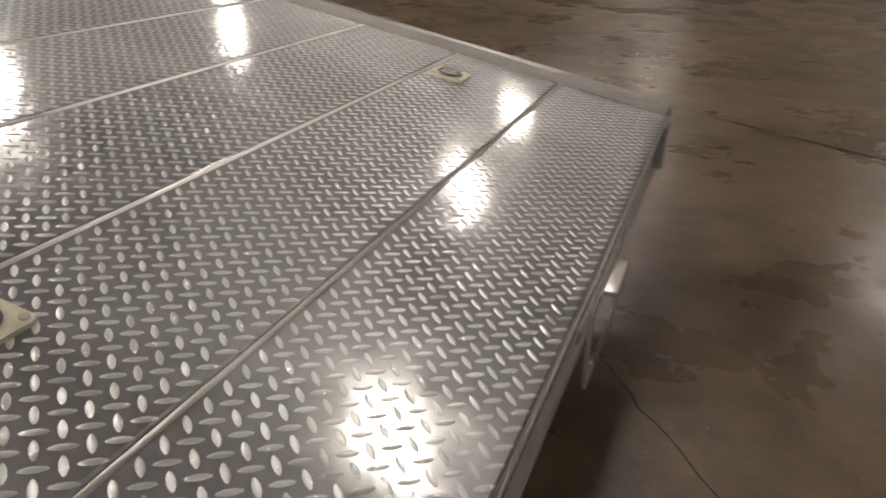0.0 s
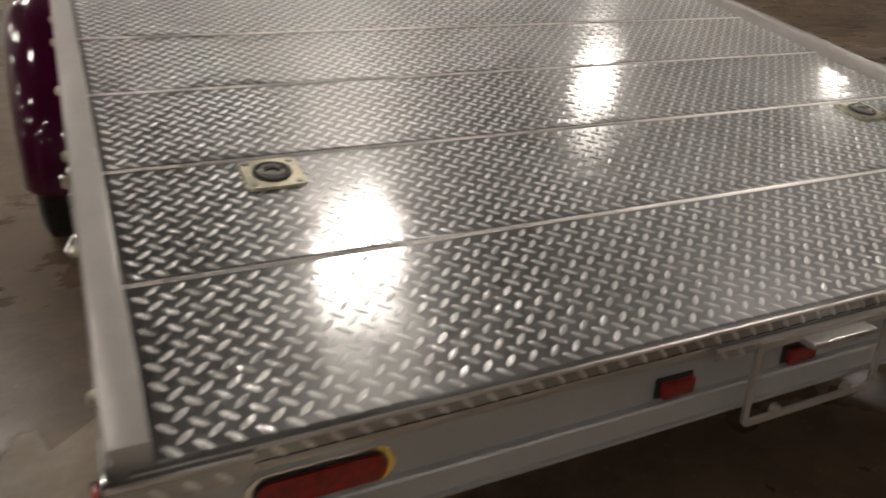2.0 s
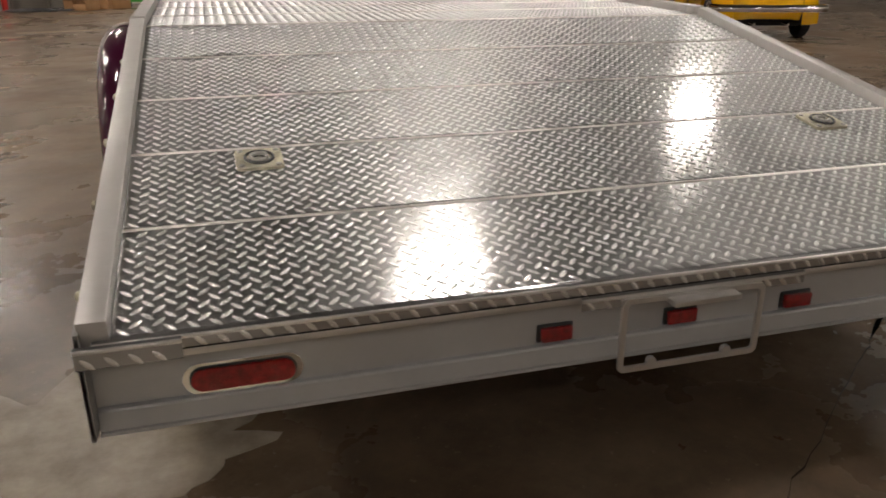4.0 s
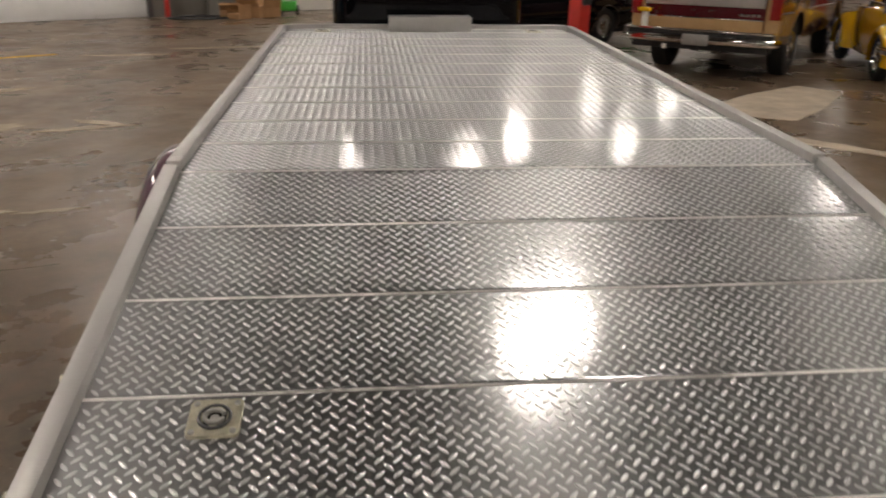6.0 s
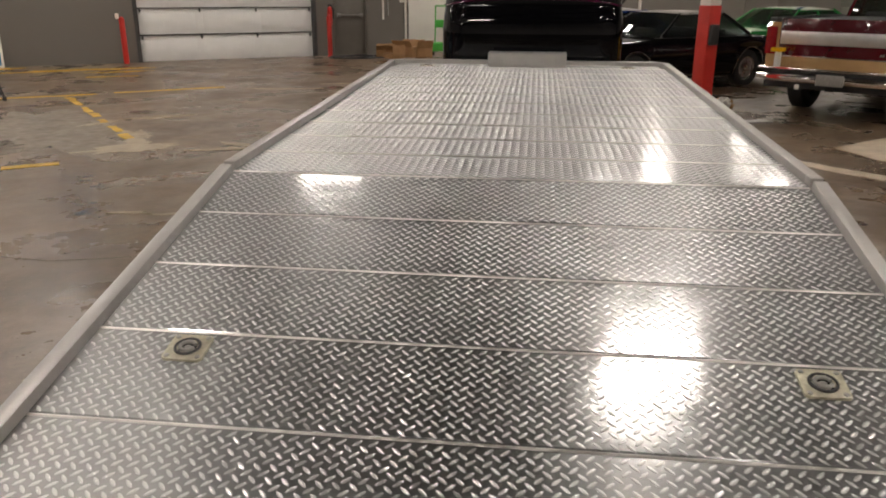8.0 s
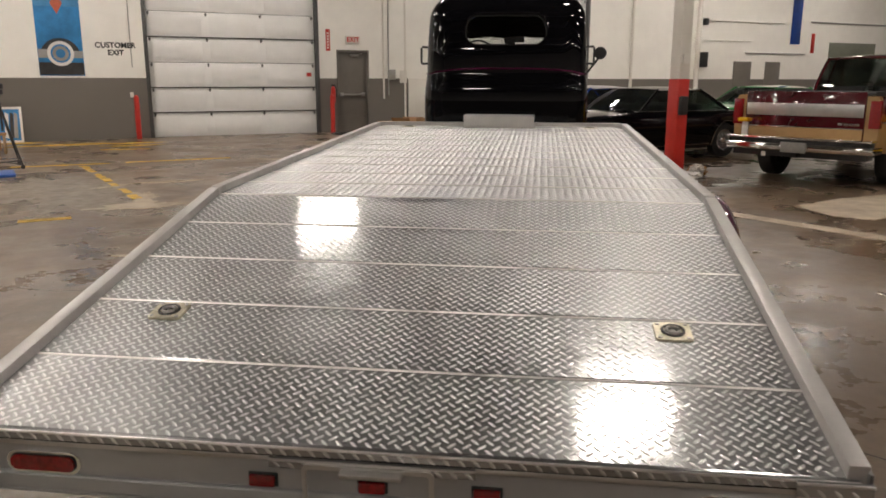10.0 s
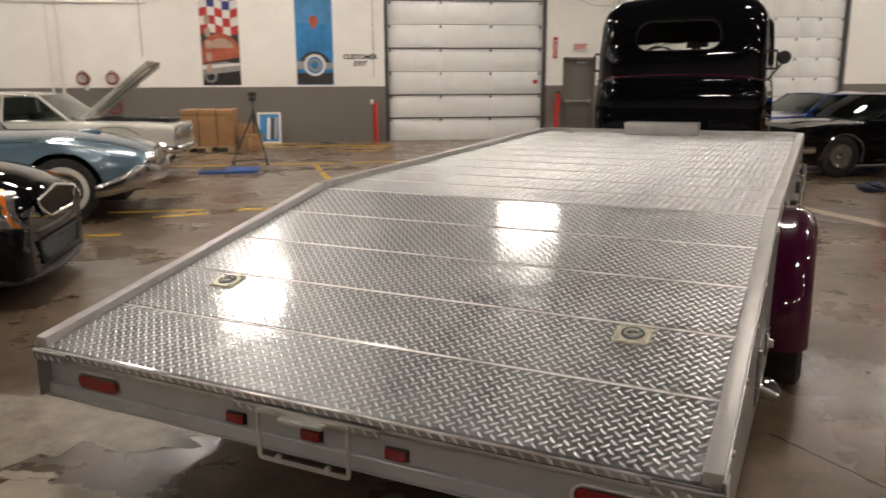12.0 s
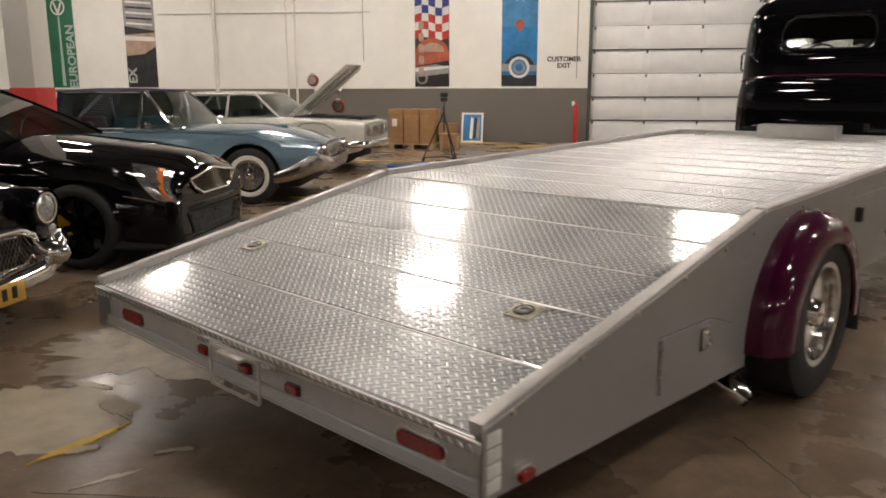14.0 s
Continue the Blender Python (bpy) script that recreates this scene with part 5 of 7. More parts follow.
SEATBLUE = mat("turquoise_seat_vinyl", (0.015, 0.065, 0.095), 0.5, vary=0.15, scale=10)
YPLATE = mat("yellow_plate_enamel", (0.62, 0.38, 0.06), 0.4, vary=0.08, scale=10)
DARKMESH = mat("dark_chrome_mesh", (0.03, 0.03, 0.03), 0.3, 0.5, vary=0.1)
MESHCH = mat("satin_silver_mesh", (0.55, 0.54, 0.52), 0.25, 1.0, vary=0.1)


def heading(x, y, deg):
    return pose(x, y, 0, 0, 0, deg)


def mesh_grille(name, outline, x, material, parent, pitch=0.026, wire=0.005, lean=0.0, label="", surround=None):
    """Crossed wires inside an outline of (y, z), on a plane facing +x that leans back."""
    ys, zs = [p[0] for p in outline], [p[1] for p in outline]
    z0 = min(zs)

    def inside(y, z):
        c = False
        for (a, b), (d, e) in zip(outline, outline[1:] + outline[:1]):
            if (b > z) != (e > z) and y < (d - a) * (z - b) / (e - b) + a:
                c = not c
        return c

    bm = bmesh.new()
    X = lambda z: x - (z - z0) * lean
    k = min(ys)
    while k < max(ys):
        for sg in (1, -1):
            pts = []
            zz = z0
            while zz <= max(zs):
                y = k + sg * (zz - z0) * 0.6 - (0.15 * sg)
                if inside(y, zz):
                    pts.append((X(zz) + 0.002 * sg, y, zz))
                zz += pitch / 2
            if len(pts) > 1:
                sweep(bm, pts, wire, 4)
        k += pitch
    part(name, bm, material, parent, label)
    bm = bmesh.new()
    v = [bm.verts.new((X(b) - 0.02, a, b)) for a, b in outline]
    w2 = [bm.verts.new((X(b) - 0.03, a, b)) for a, b in outline]
    bm.faces.new(v), bm.faces.new(w2[::-1])
    for i in range(len(v)):
        bm.faces.new((v[i], v[i - 1], w2[i - 1], w2[i]))
    part("grille_backing", bm, DARK, parent)
    bm = bmesh.new()
    sweep(bm, [(X(b) + 0.004, a, b) for a, b in outline], 0.012, 8, closed=True)
    part("grille_surround", bm, surround or CHROME, parent)


def blue_coupe(m):
    car = empty("parked_car", m, "pale steel-blue 1960s hardtop coupe with navy vinyl roof and whitewall tyres", "car", "cars parked along the left row")
    sh = Shell([(-5.2, 0.78, 0.45, 0.70, 0.74), (-5.05, 0.90, 0.38, 0.83, 0.87), (-4.3, 0.96, 0.27, 0.90, 0.93), (-3.1, 0.97, 0.25, 0.91, 0.95), (-1.9, 0.97, 0.25, 0.91, 0.98), (-1.0, 0.97, 0.27, 0.87, 0.97), (-0.45, 0.96, 0.33, 0.79, 0.90), (-0.15, 0.94, 0.45, 0.74, 0.83), (0, 0.89, 0.50, 0.69, 0.77)], [(-0.90, 0.35, 0.42), (-3.85, 0.36, 0.40)], crease=0.022)
    sh.body("body", SKYBLUE, car, "pale steel-blue bodywork")
    underbody(car, -5.0, -0.3, 0.72, 0.2, 0.62)
    greenhouse(car, -1.86, -2.26, -3.5, -4.1, 0.94, 1.45, 0.93, 0.70, NAVYTOP, posts=(-2.30, -3.42), pillar_mat=CHROME, interior=SEATBLUE)
    for s in (1, -1):
        pane("roof_quarter", (( -3.45, s * 0.875, 0.93), (-4.15, s * 0.875, 0.93), (-3.72, s * 0.70, 1.405), (-3.3, s * 0.71, 1.405)), NAVYTOP, car, 0.02, (0, s, 0), 0.02, label="navy vinyl roof quarter", shadow=True)
    four_wheels(car, -0.90, -3.85, 0.85, 0.355, 0.2, 0.19, CHROME, white=0.262, spokes=48, hub=True)
    sh.line("body_moulding", [(-5.0 + 0.12 * k, 0.585) for k in range(39)] , 0.009, CHROME, car, label="bright fender-top moulding")
    sh.line("side_moulding", [(-4.6 + 0.1 * k, 0.34) for k in range(8)], 0.012, CHROME, car)
    bm = bmesh.new()
    band(bm, [(-0.58, 0.955, 0.27, 0.40), (-0.42, 0.968, 0.29, 0.45), (-0.26, 0.965, 0.33, 0.53), (-0.12, 0.95, 0.38, 0.61), (-0.02, 0.90, 0.42, 0.66), (0.04, 0.78, 0.42, 0.60), (0.08, 0.5, 0.41, 0.56), (0.10, 0, 0.41, 0.55)], 0.05, bulge=0.014)
    part("front_bumper", bm, DULLCH, car, "chrome wrap-around front bumper")
    new_box("grille", (-0.12, 0.03, -0.58, 0.58, 0.55, 0.72), MESHCH, car, "silver horizontal bar grille", 0.02)
    for s in (1, -1):
        for y in (0.67, 0.81):
            round_lamp("headlamp", car, 0.03 if y < 0.7 else 0.0, s * y, 0.665, 0.068)
    new_box("hood_scoop", (-1.0, -0.62, -0.11, 0.11, 0.93, 0.972), SKYBLUE, car, bevel=0.03)
    bm = bmesh.new()
    band(bm, [(-4.9, 0.96, 0.38, 0.5), (-5.2, 0.9, 0.38, 0.55), (-5.25, 0.4, 0.4, 0.55), (-5.26, 0, 0.4, 0.55)], 0.05, bulge=0.03)
    part("rear_bumper", bm, CHROME, car)
    for s in (1, -1):
        bm = bmesh.new()
        sweep(bm, [(-2.15, s * 0.95, 0.95), (-2.12, s * 1.03, 0.985)], 0.008, 6)
        lathe(bm, [(-2.15, 0.01), (-2.13, 0.045), (-2.08, 0.03), (-2.06, 0.003)], 14, "x", (0, s * 1.05, 1.0))
        part("door_mirror", bm, CHROME, car)
        bm = bmesh.new()
        pts = [sh.at(-2.05, f) for f in (0.05, 0.2, 0.35, 0.5, 0.58)]
        sweep(bm, [(p.x, s * (p.y + 0.0005), p.z) for p in pts], 0.003, 5)
        part("door_gap", bm, DARK, car)
    return car


def white_sedan(m):
    car = empty("parked_car", m, "white 1960s four-door sedan with its hood raised", "car", "cars parked along the left row")
    sh = Shell([(-4.85, 0.80, 0.42, 0.80, 0.84), (-4.7, 0.88, 0.36, 0.88, 0.92), (-3.8, 0.90, 0.27, 0.92, 0.95), (-1.7, 0.90, 0.26, 0.92, 0.95), (-0.6, 0.89, 0.28, 0.90, 0.93), (-0.12, 0.88, 0.36, 0.87, 0.89), (0, 0.85, 0.42, 0.84, 0.86)], [(-0.88, 0.35, 0.37), (-3.6, 0.35, 0.37)])
    sh.body("body", WHITECAR, car, "white bodywork")
    underbody(car, -4.6, -0.3, 0.70, 0.2, 0.62)
    greenhouse(car, -1.55, -2.05, -3.5, -4.0, 0.94, 1.40, 0.88, 0.66, WHITECAR, posts=(-2.55, -3.45), trim=CHROME)
    four_wheels(car, -0.88, -3.6, 0.76, 0.34, 0.19, 0.19, GREYMET, bars=0)
    bm = bmesh.new()
    v = box(bm, 0, 1.42, -0.44, 0.44, -0.012, 0.016, bevel=0.008)
    box(bm, 0.06, 1.38, -0.42, -0.36, -0.055, -0.015, bevel=0.008)
    box(bm, 0.06, 1.38, 0.36, 0.42, -0.055, -0.015, bevel=0.008)
    box(bm, 0.3, 1.3, -0.03, 0.03, -0.05, -0.015, bevel=0.008)
    bmesh.ops.transform(bm, matrix=Matrix.Translation((-1.5, 0, 0.97)) @ Matrix.Rotation(radians(-39), 4, "Y"), verts=bm.verts[:])
    part("raised_hood", bm, WHITECAR, car, "raised white hood with ribbed underside")
    # no cavity here: the bay's shade is the slab's dark colour
    new_box("engine_bay", (-1.42, -0.12, -0.46, 0.46, 0.90, 0.957), DARK, car, "dark slab standing in for the shaded open engine bay", 0.01)
    bm = bmesh.new()
    lathe(bm, [(0.92, 0.17), (0.975, 0.17), (0.985, 0.13), (0.99, 0.01)], 24, "z", (-1.1, 0.0, 0))
    part("air_filter", bm, BLACKPL, car)
    new_box("battery", (-0.5, -0.28, -0.42, -0.22, 0.9, 0.972), BLACKPL, car)
    bm = bmesh.new()
    band(bm, [(-0.35, 0.92, 0.42, 0.53), (-0.08, 0.90, 0.42, 0.54), (0.05, 0.80, 0.42, 0.54), (0.09, 0.4, 0.42, 0.54), (0.10, 0, 0.42, 0.54)], 0.04, bulge=0.03)
    part("front_bumper", bm, CHROME, car, "chrome front bumper")
    new_box("grille", (-0.05, 0.014, -0.5, 0.5, 0.60, 0.80), MESHCH, car, bevel=0.015)
    for s in (1, -1):
        round_lamp("headlamp", car, 0.02, s * 0.66, 0.72, 0.085)
    sh.line("side_moulding", [(-4.5 + 0.2 * k, 0.42) for k in range(21)], 0.007, CHROME, car)
    return car


def black_saloon(m):
    car = empty("parked_car", m, "glossy black modern sports saloon with silver mesh grille and black wheels", "car", "cars parked along the left row")
    sh = Shell([(-4.87, 0.70, 0.35, 0.82, 0.98), (-4.7, 0.84, 0.28, 0.95, 1.06), (-4.0, 0.91, 0.20, 0.98, 1.06), (-2.6, 0.92, 0.19, 0.97, 1.04), (-1.6, 0.92, 0.19, 0.94, 1.04), (-0.9, 0.92, 0.18, 0.90, 0.985), (-0.45, 0.90, 0.17, 0.84, 0.92), (-0.2, 0.85, 0.17, 0.77, 0.86), (-0.06, 0.79, 0.17, 0.71, 0.80), (0, 0.77, 0.18, 0.68, 0.78), (0.04, 0.70, 0.18, 0.66, 0.75), (0.06, 0.62, 0.18, 0.65, 0.73)], [(-0.70, 0.345, 0.385), (-3.78, 0.345, 0.385)], tumble=0.05, shoulder=0.92)
    sh.body("body", BLACKP, car, "glossy black bodywork")
    underbody(car, -4.7, -0.4, 0.70, 0.14, 0.6)
    greenhouse(car, -1.45, -2.35, -3.45, -4.35, 1.0, 1.46, 0.90, 0.62, BLACKP, posts=(-2.75, -3.6), trim=None)
    four_wheels(car, -0.70, -3.78, 0.81, 0.345, 0.25, 0.245, BLACKP, bars=7, hub=True)
    for s in (1, -1):
        bm = bmesh.new()
        v = box(bm, -0.06, 0.06, 0, 0.05, -0.1, 0.1, bevel=0.015)
        bmesh.ops.transform(bm, matrix=Matrix.Translation((-0.86, s * 0.80 - 0.02, 0.36)), verts=bm.verts[:])
        part("brake_caliper", bm, YELLOWCAR, car, "yellow brake caliper")
    sh.patch("headlamp", [(-0.075, 0.43), (0.060, 0.44), (-0.050, 0.72), (-0.330, 0.665)], LAMPCLEAR, car, 0.004, label="clear wedge headlamp", bulge=0.01)
    sh.patch("indicator_lens", [(0.000, 0.45), (0.030, 0.45), (-0.110, 0.70), (-0.150, 0.69)], AMBERLENS, car, 0.012, 6, 6)
    sh.line("lamp_rim", [(-0.30, 0.405), (-0.2, 0.41), (-0.075, 0.415), (0.05, 0.42)], 0.006, CHROME, car)
    out = [(-0.46, 0.69), (-0.38, 0.61), (-0.26, 0.555), (0.26, 0.555), (0.38, 0.61), (0.46, 0.69), (0.0, 0.75)]
    mesh_grille("upper_grille", out, 0.085, CHROME, car, 0.036, 0.0075, lean=0.12, label="silver woven mesh grille")
    mesh_grille("lower_grille", [(-0.5, 0.40), (-0.42, 0.24), (0.42, 0.24), (0.5, 0.40)], 0.065, DARKMESH, car, surround=DARK, label="dark woven mesh lower grille")
    bm = bmesh.new()
    band(bm, [(-0.55, 0.915, 0.17, 0.25), (-0.25, 0.86, 0.16, 0.22), (0.02, 0.68, 0.15, 0.20), (0.09, 0.3, 0.15, 0.19), (0.10, 0, 0.15, 0.19)], 0.06, bulge=0.02)
    part("front_splitter", bm, BLACKPL, car)
    bm = bmesh.new()
    band(bm, [(-0.5, 0.912, 0.40, 0.48), (-0.22, 0.85, 0.41, 0.49), (0.02, 0.72, 0.42, 0.49), (0.06, 0.45, 0.42, 0.49), (0.07, 0, 0.42, 0.49)], 0.06, bulge=0.01)
    part("bumper_beam", bm, BLACKP, car)
    for s in (1, -1):
        sh.line("hood_crease", [(-1.4 + 0.1 * k, 0.72 - 0.004 * k) for k in range(13)], 0.006, BLACKP, car, 0.0, both=False)
        round_lamp("fog_lamp", car, -0.12, s * 0.66, 0.31, 0.045, rim=BLACKPL)
        bm = bmesh.new()
        box(bm, -1.85, -1.65, s * 1.0 - 0.06, s * 1.0 + 0.06, 0.98, 1.1, bevel=0.04, seg=3)
        part("door_mirror", bm, BLACKP, car)
    return car


def old_black_car(m):
    car = empty("parked_car", m, "black 1950s car with heavy chrome bumper, mesh grille and yellow plate", "car", "cars parked along the left row")
    sh = Shell([(-4.9, 0.72, 0.45, 0.72, 0.78), (-4.7, 0.88, 0.38, 0.86, 0.90), (-3.8, 0.94, 0.28, 0.92, 0.96), (-1.8, 0.94, 0.27, 0.94, 1.0), (-1.0, 0.93, 0.3, 0.90, 0.97), (-0.45, 0.92, 0.4, 0.86, 0.90), (-0.2, 0.90, 0.45, 0.82, 0.84), (0, 0.84, 0.46, 0.76, 0.76)], [(-1.05, 0.36, 0.39), (-3.9, 0.36, 0.39)], crease=0.015)
    sh.body("body", BLACKP, car, "glossy black bodywork")
    underbody(car, -4.8, -0.4, 0.72, 0.22, 0.6)
    greenhouse(car, -1.75, -2.3, -3.4, -4.0, 0.97, 1.45, 0.9, 0.66, BLACKP, posts=(-2.8,))
    four_wheels(car, -1.05, -3.9, 0.80, 0.36, 0.19, 0.2, CHROME, bars=0)
    for s in (1, -1):
        round_lamp("headlamp", car, 0.10, s * 0.72, 0.685, 0.088)
        bm = bmesh.new()
        lathe(bm, [(-0.35, 0.10), (-0.05, 0.125), (0.10, 0.125), (0.12, 0.112), (0.09, 0.10)], 24, "x", (0, s * 0.72, 0.69))
        part("headlamp_hood", bm, BLACKP, car)
    out = [(-0.50, 0.36), (-0.56, 0.46), (-0.48, 0.555), (0.48, 0.555), (0.56, 0.46), (0.50, 0.36)]
    mesh_grille("grille", out, 0.10, CHROME, car, 0.032, 0.005, 0.05, "chrome mesh grille")
    bm = bmesh.new()
    sweep(bm, [(0.10, -0.62, 0.42), (0.10, -0.56, 0.54), (0.10, -0.44, 0.585), (0.10, 0.44, 0.585), (0.10, 0.56, 0.54), (0.10, 0.62, 0.42)], 0.028, 10)
    part("grille_hood", bm, CHROME, car, "heavy chrome grille surround")
    bm = bmesh.new()
    band(bm, [(-0.45, 0.97, 0.36, 0.50), (-0.18, 0.99, 0.35, 0.51), (0.04, 0.93, 0.34, 0.52), (0.15, 0.75, 0.31, 0.50), (0.20, 0.5, 0.25, 0.38), (0.22, 0, 0.24, 0.35)], 0.05, bulge=0.045)
    part("front_bumper", bm, CHROME, car, "heavy chrome front bumper")
    for s in (1, -1):
        bm = bmesh.new()
        lathe(bm, [(0.05, 0.09), (0.2, 0.088), (0.27, 0.06), (0.30, 0.03), (0.31, 0.003)], 20, "x", (0, s * 0.62, 0.42))
        part("bumper_guard", bm, CHROME, car, "bullet-shaped chrome overrider")
        bm = bmesh.new()
        lathe(bm, [(0.02, 0.05), (0.06, 0.055), (0.10, 0.04), (0.11, 0.003)], 16, "x", (0, s * 0.76, 0.54))
        part("parking_lamp", bm, CHROMEGLASS, car)
    pl = new_box("number_plate", (0.27, 0.28, -0.24, 0.24, 0.22, 0.345), YPLATE, car, "yellow enamel number plate", 0.006)
    for y in (-0.17, -0.09, -0.01, 0.07, 0.15):
        new_box("plate_bar", (0.2805, 0.283, y - 0.02, y + 0.02, 0.25, 0.32), TEXTBLACK, pl, bevel=0.001)
    return car


def pickup(m):
    car = empty("parked_pickup", m, "maroon and tan full-size pickup truck with chrome step bumper", "pickup truck")
    L = 5.3
    sh = Shell([(-L, 0.97, 0.55, 1.23, 1.24), (-5.25, 0.985, 0.5, 1.24, 1.25), (-4.5, 1.0, 0.48, 1.24, 1.25), (-2.8, 1.0, 0.48, 1.23, 1.24), (-1.5, 1.0, 0.48, 1.19, 1.22), (-0.5, 1.0, 0.5, 1.10, 1.16), (0, 0.96, 0.55, 1.02, 1.06)], [(-0.95, 0.42, 0.46), (-4.15, 0.42, 0.46)], shoulder=0.97, tumble=0.02, tuck=0.03)
    sh.body("body", TAN, car, "tan lower and side bodywork")
    sh.patch("side_band", [(-5.28, 0.33), (-0.05, 0.33), (-0.05, 0.59), (-5.28, 0.59)], MAROON, car, 0.004, 60, 6, label="maroon upper side band")
    sh.line("side_moulding", [(-5.25 + 0.13 * k, 0.325) for k in range(40)], 0.012, CHROME, car)
    sh.patch("lower_band", [(-3.6, 0.03), (-1.45, 0.03), (-1.45, 0.14), (-3.6, 0.14)], MAROON, car, 0.004, 30, 4)
    underbody(car, -5.1, -0.3, 0.7, 0.38, 0.75)
    greenhouse(car, -1.55, -2.0, -2.62, -2.76, 1.22, 1.84, 0.96, 0.74, MAROON, posts=(-2.3,))
    # the body is closed; a dark slab gives the bed's inner shade
    new_box("bed_cover", (-5.2, -2.9, -0.86, 0.86, 1.245, 1.268), DARK, car, "dark slab standing in for the shaded open load bed", 0.01)
    for s in (1, -1):
        new_box("bed_rail", (-5.28, -2.85, s * 0.93 - 0.05, s * 0.93 + 0.05, 1.235, 1.295), DARK, car, bevel=0.012)
    new_box("tailgate", (-5.325, -5.29, -0.80, 0.80, 0.62, 1.29), MAROON, car, "maroon tailgate", 0.012)
    new_box("tailgate_panel", (-5.336, -5.326, -0.78, 0.78, 0.96, 1.125), ALU, car, "brushed silver tailgate panel", 0.003)
    new_box("tailgate_strip", (-5.336, -5.326, -0.79, 0.79, 0.655, 0.80), TAN, car, "tan tailgate strip", 0.004)
    new_box("tailgate_trim", (-5.34, -5.33, -0.79, 0.79, 0.80, 0.815), CHROME, car, bevel=0.003)
    for k in range(4):
        new_box("badge_bar", (-5.334, -5.326, -0.74 + k * 0.07, -0.69 + k * 0.07, 0.85, 0.885), CHROME, car, bevel=0.002)
    for s in (1, -1):
        new_box("tail_lamp", (-5.33, -5.2, s * 0.915 - 0.07, s * 0.915 + 0.07, 0.82, 1.18), REDLENS, car, "red tail lamp", 0.015)
    bm = bmesh.new()
    band(bm, [(-5.2, 1.0, 0.49, 0.58), (-5.45, 0.98, 0.49, 0.58), (-5.50, 0.5, 0.49, 0.58), (-5.50, 0, 0.49, 0.58)], 0.1, bulge=0.015)
    part("rear_bumper", bm, CHROME, car, "chrome step bumper")
    new_box("bumper_step", (-5.47, -5.2, -0.95, 0.95, 0.582, 0.64), BLACKPL, car, bevel=0.008)
    new_box("bumper_top", (-5.50, -5.22, -0.97, 0.97, 0.641, 0.674), CHROME, car, "chrome top bar of the bumper", 0.012)
    # black box added below the bumper to darken the shaded underside
    new_box("underside_filler", (-5.42, -5.15, -0.9, 0.9, 0.40, 0.50), BLACKPL, car, bevel=0.01)
    pl = new_box("number_plate", (-5.535, -5.52, -0.17, 0.17, 0.47, 0.61), GREYMET, car, bevel=0.003)
    new_box("hitch", (-5.5, -5.2, -0.05, 0.05, 0.40, 0.50), DARK, car)
    new_box("hitch_cover", (-5.51, -5.5, 0.38, 0.44, 0.40, 0.46), WHITEP, car)
    four_wheels(car, -0.95, -4.15, 0.83, 0.40, 0.24, 0.2, CHROME, bars=5, dish=0.05)
    new_box("tow_bottle", (-5.47, -5.40, 0.70, 0.78, 0.67, 0.86), WHITEP, car, "white bottle with yellow cap on the bumper", 0.02)
    new_box("yellow_cap", (-5.52, -5.38, 0.66, 0.82, 0.86, 0.92), YELLOWCAR, car, bevel=0.02)
    return car


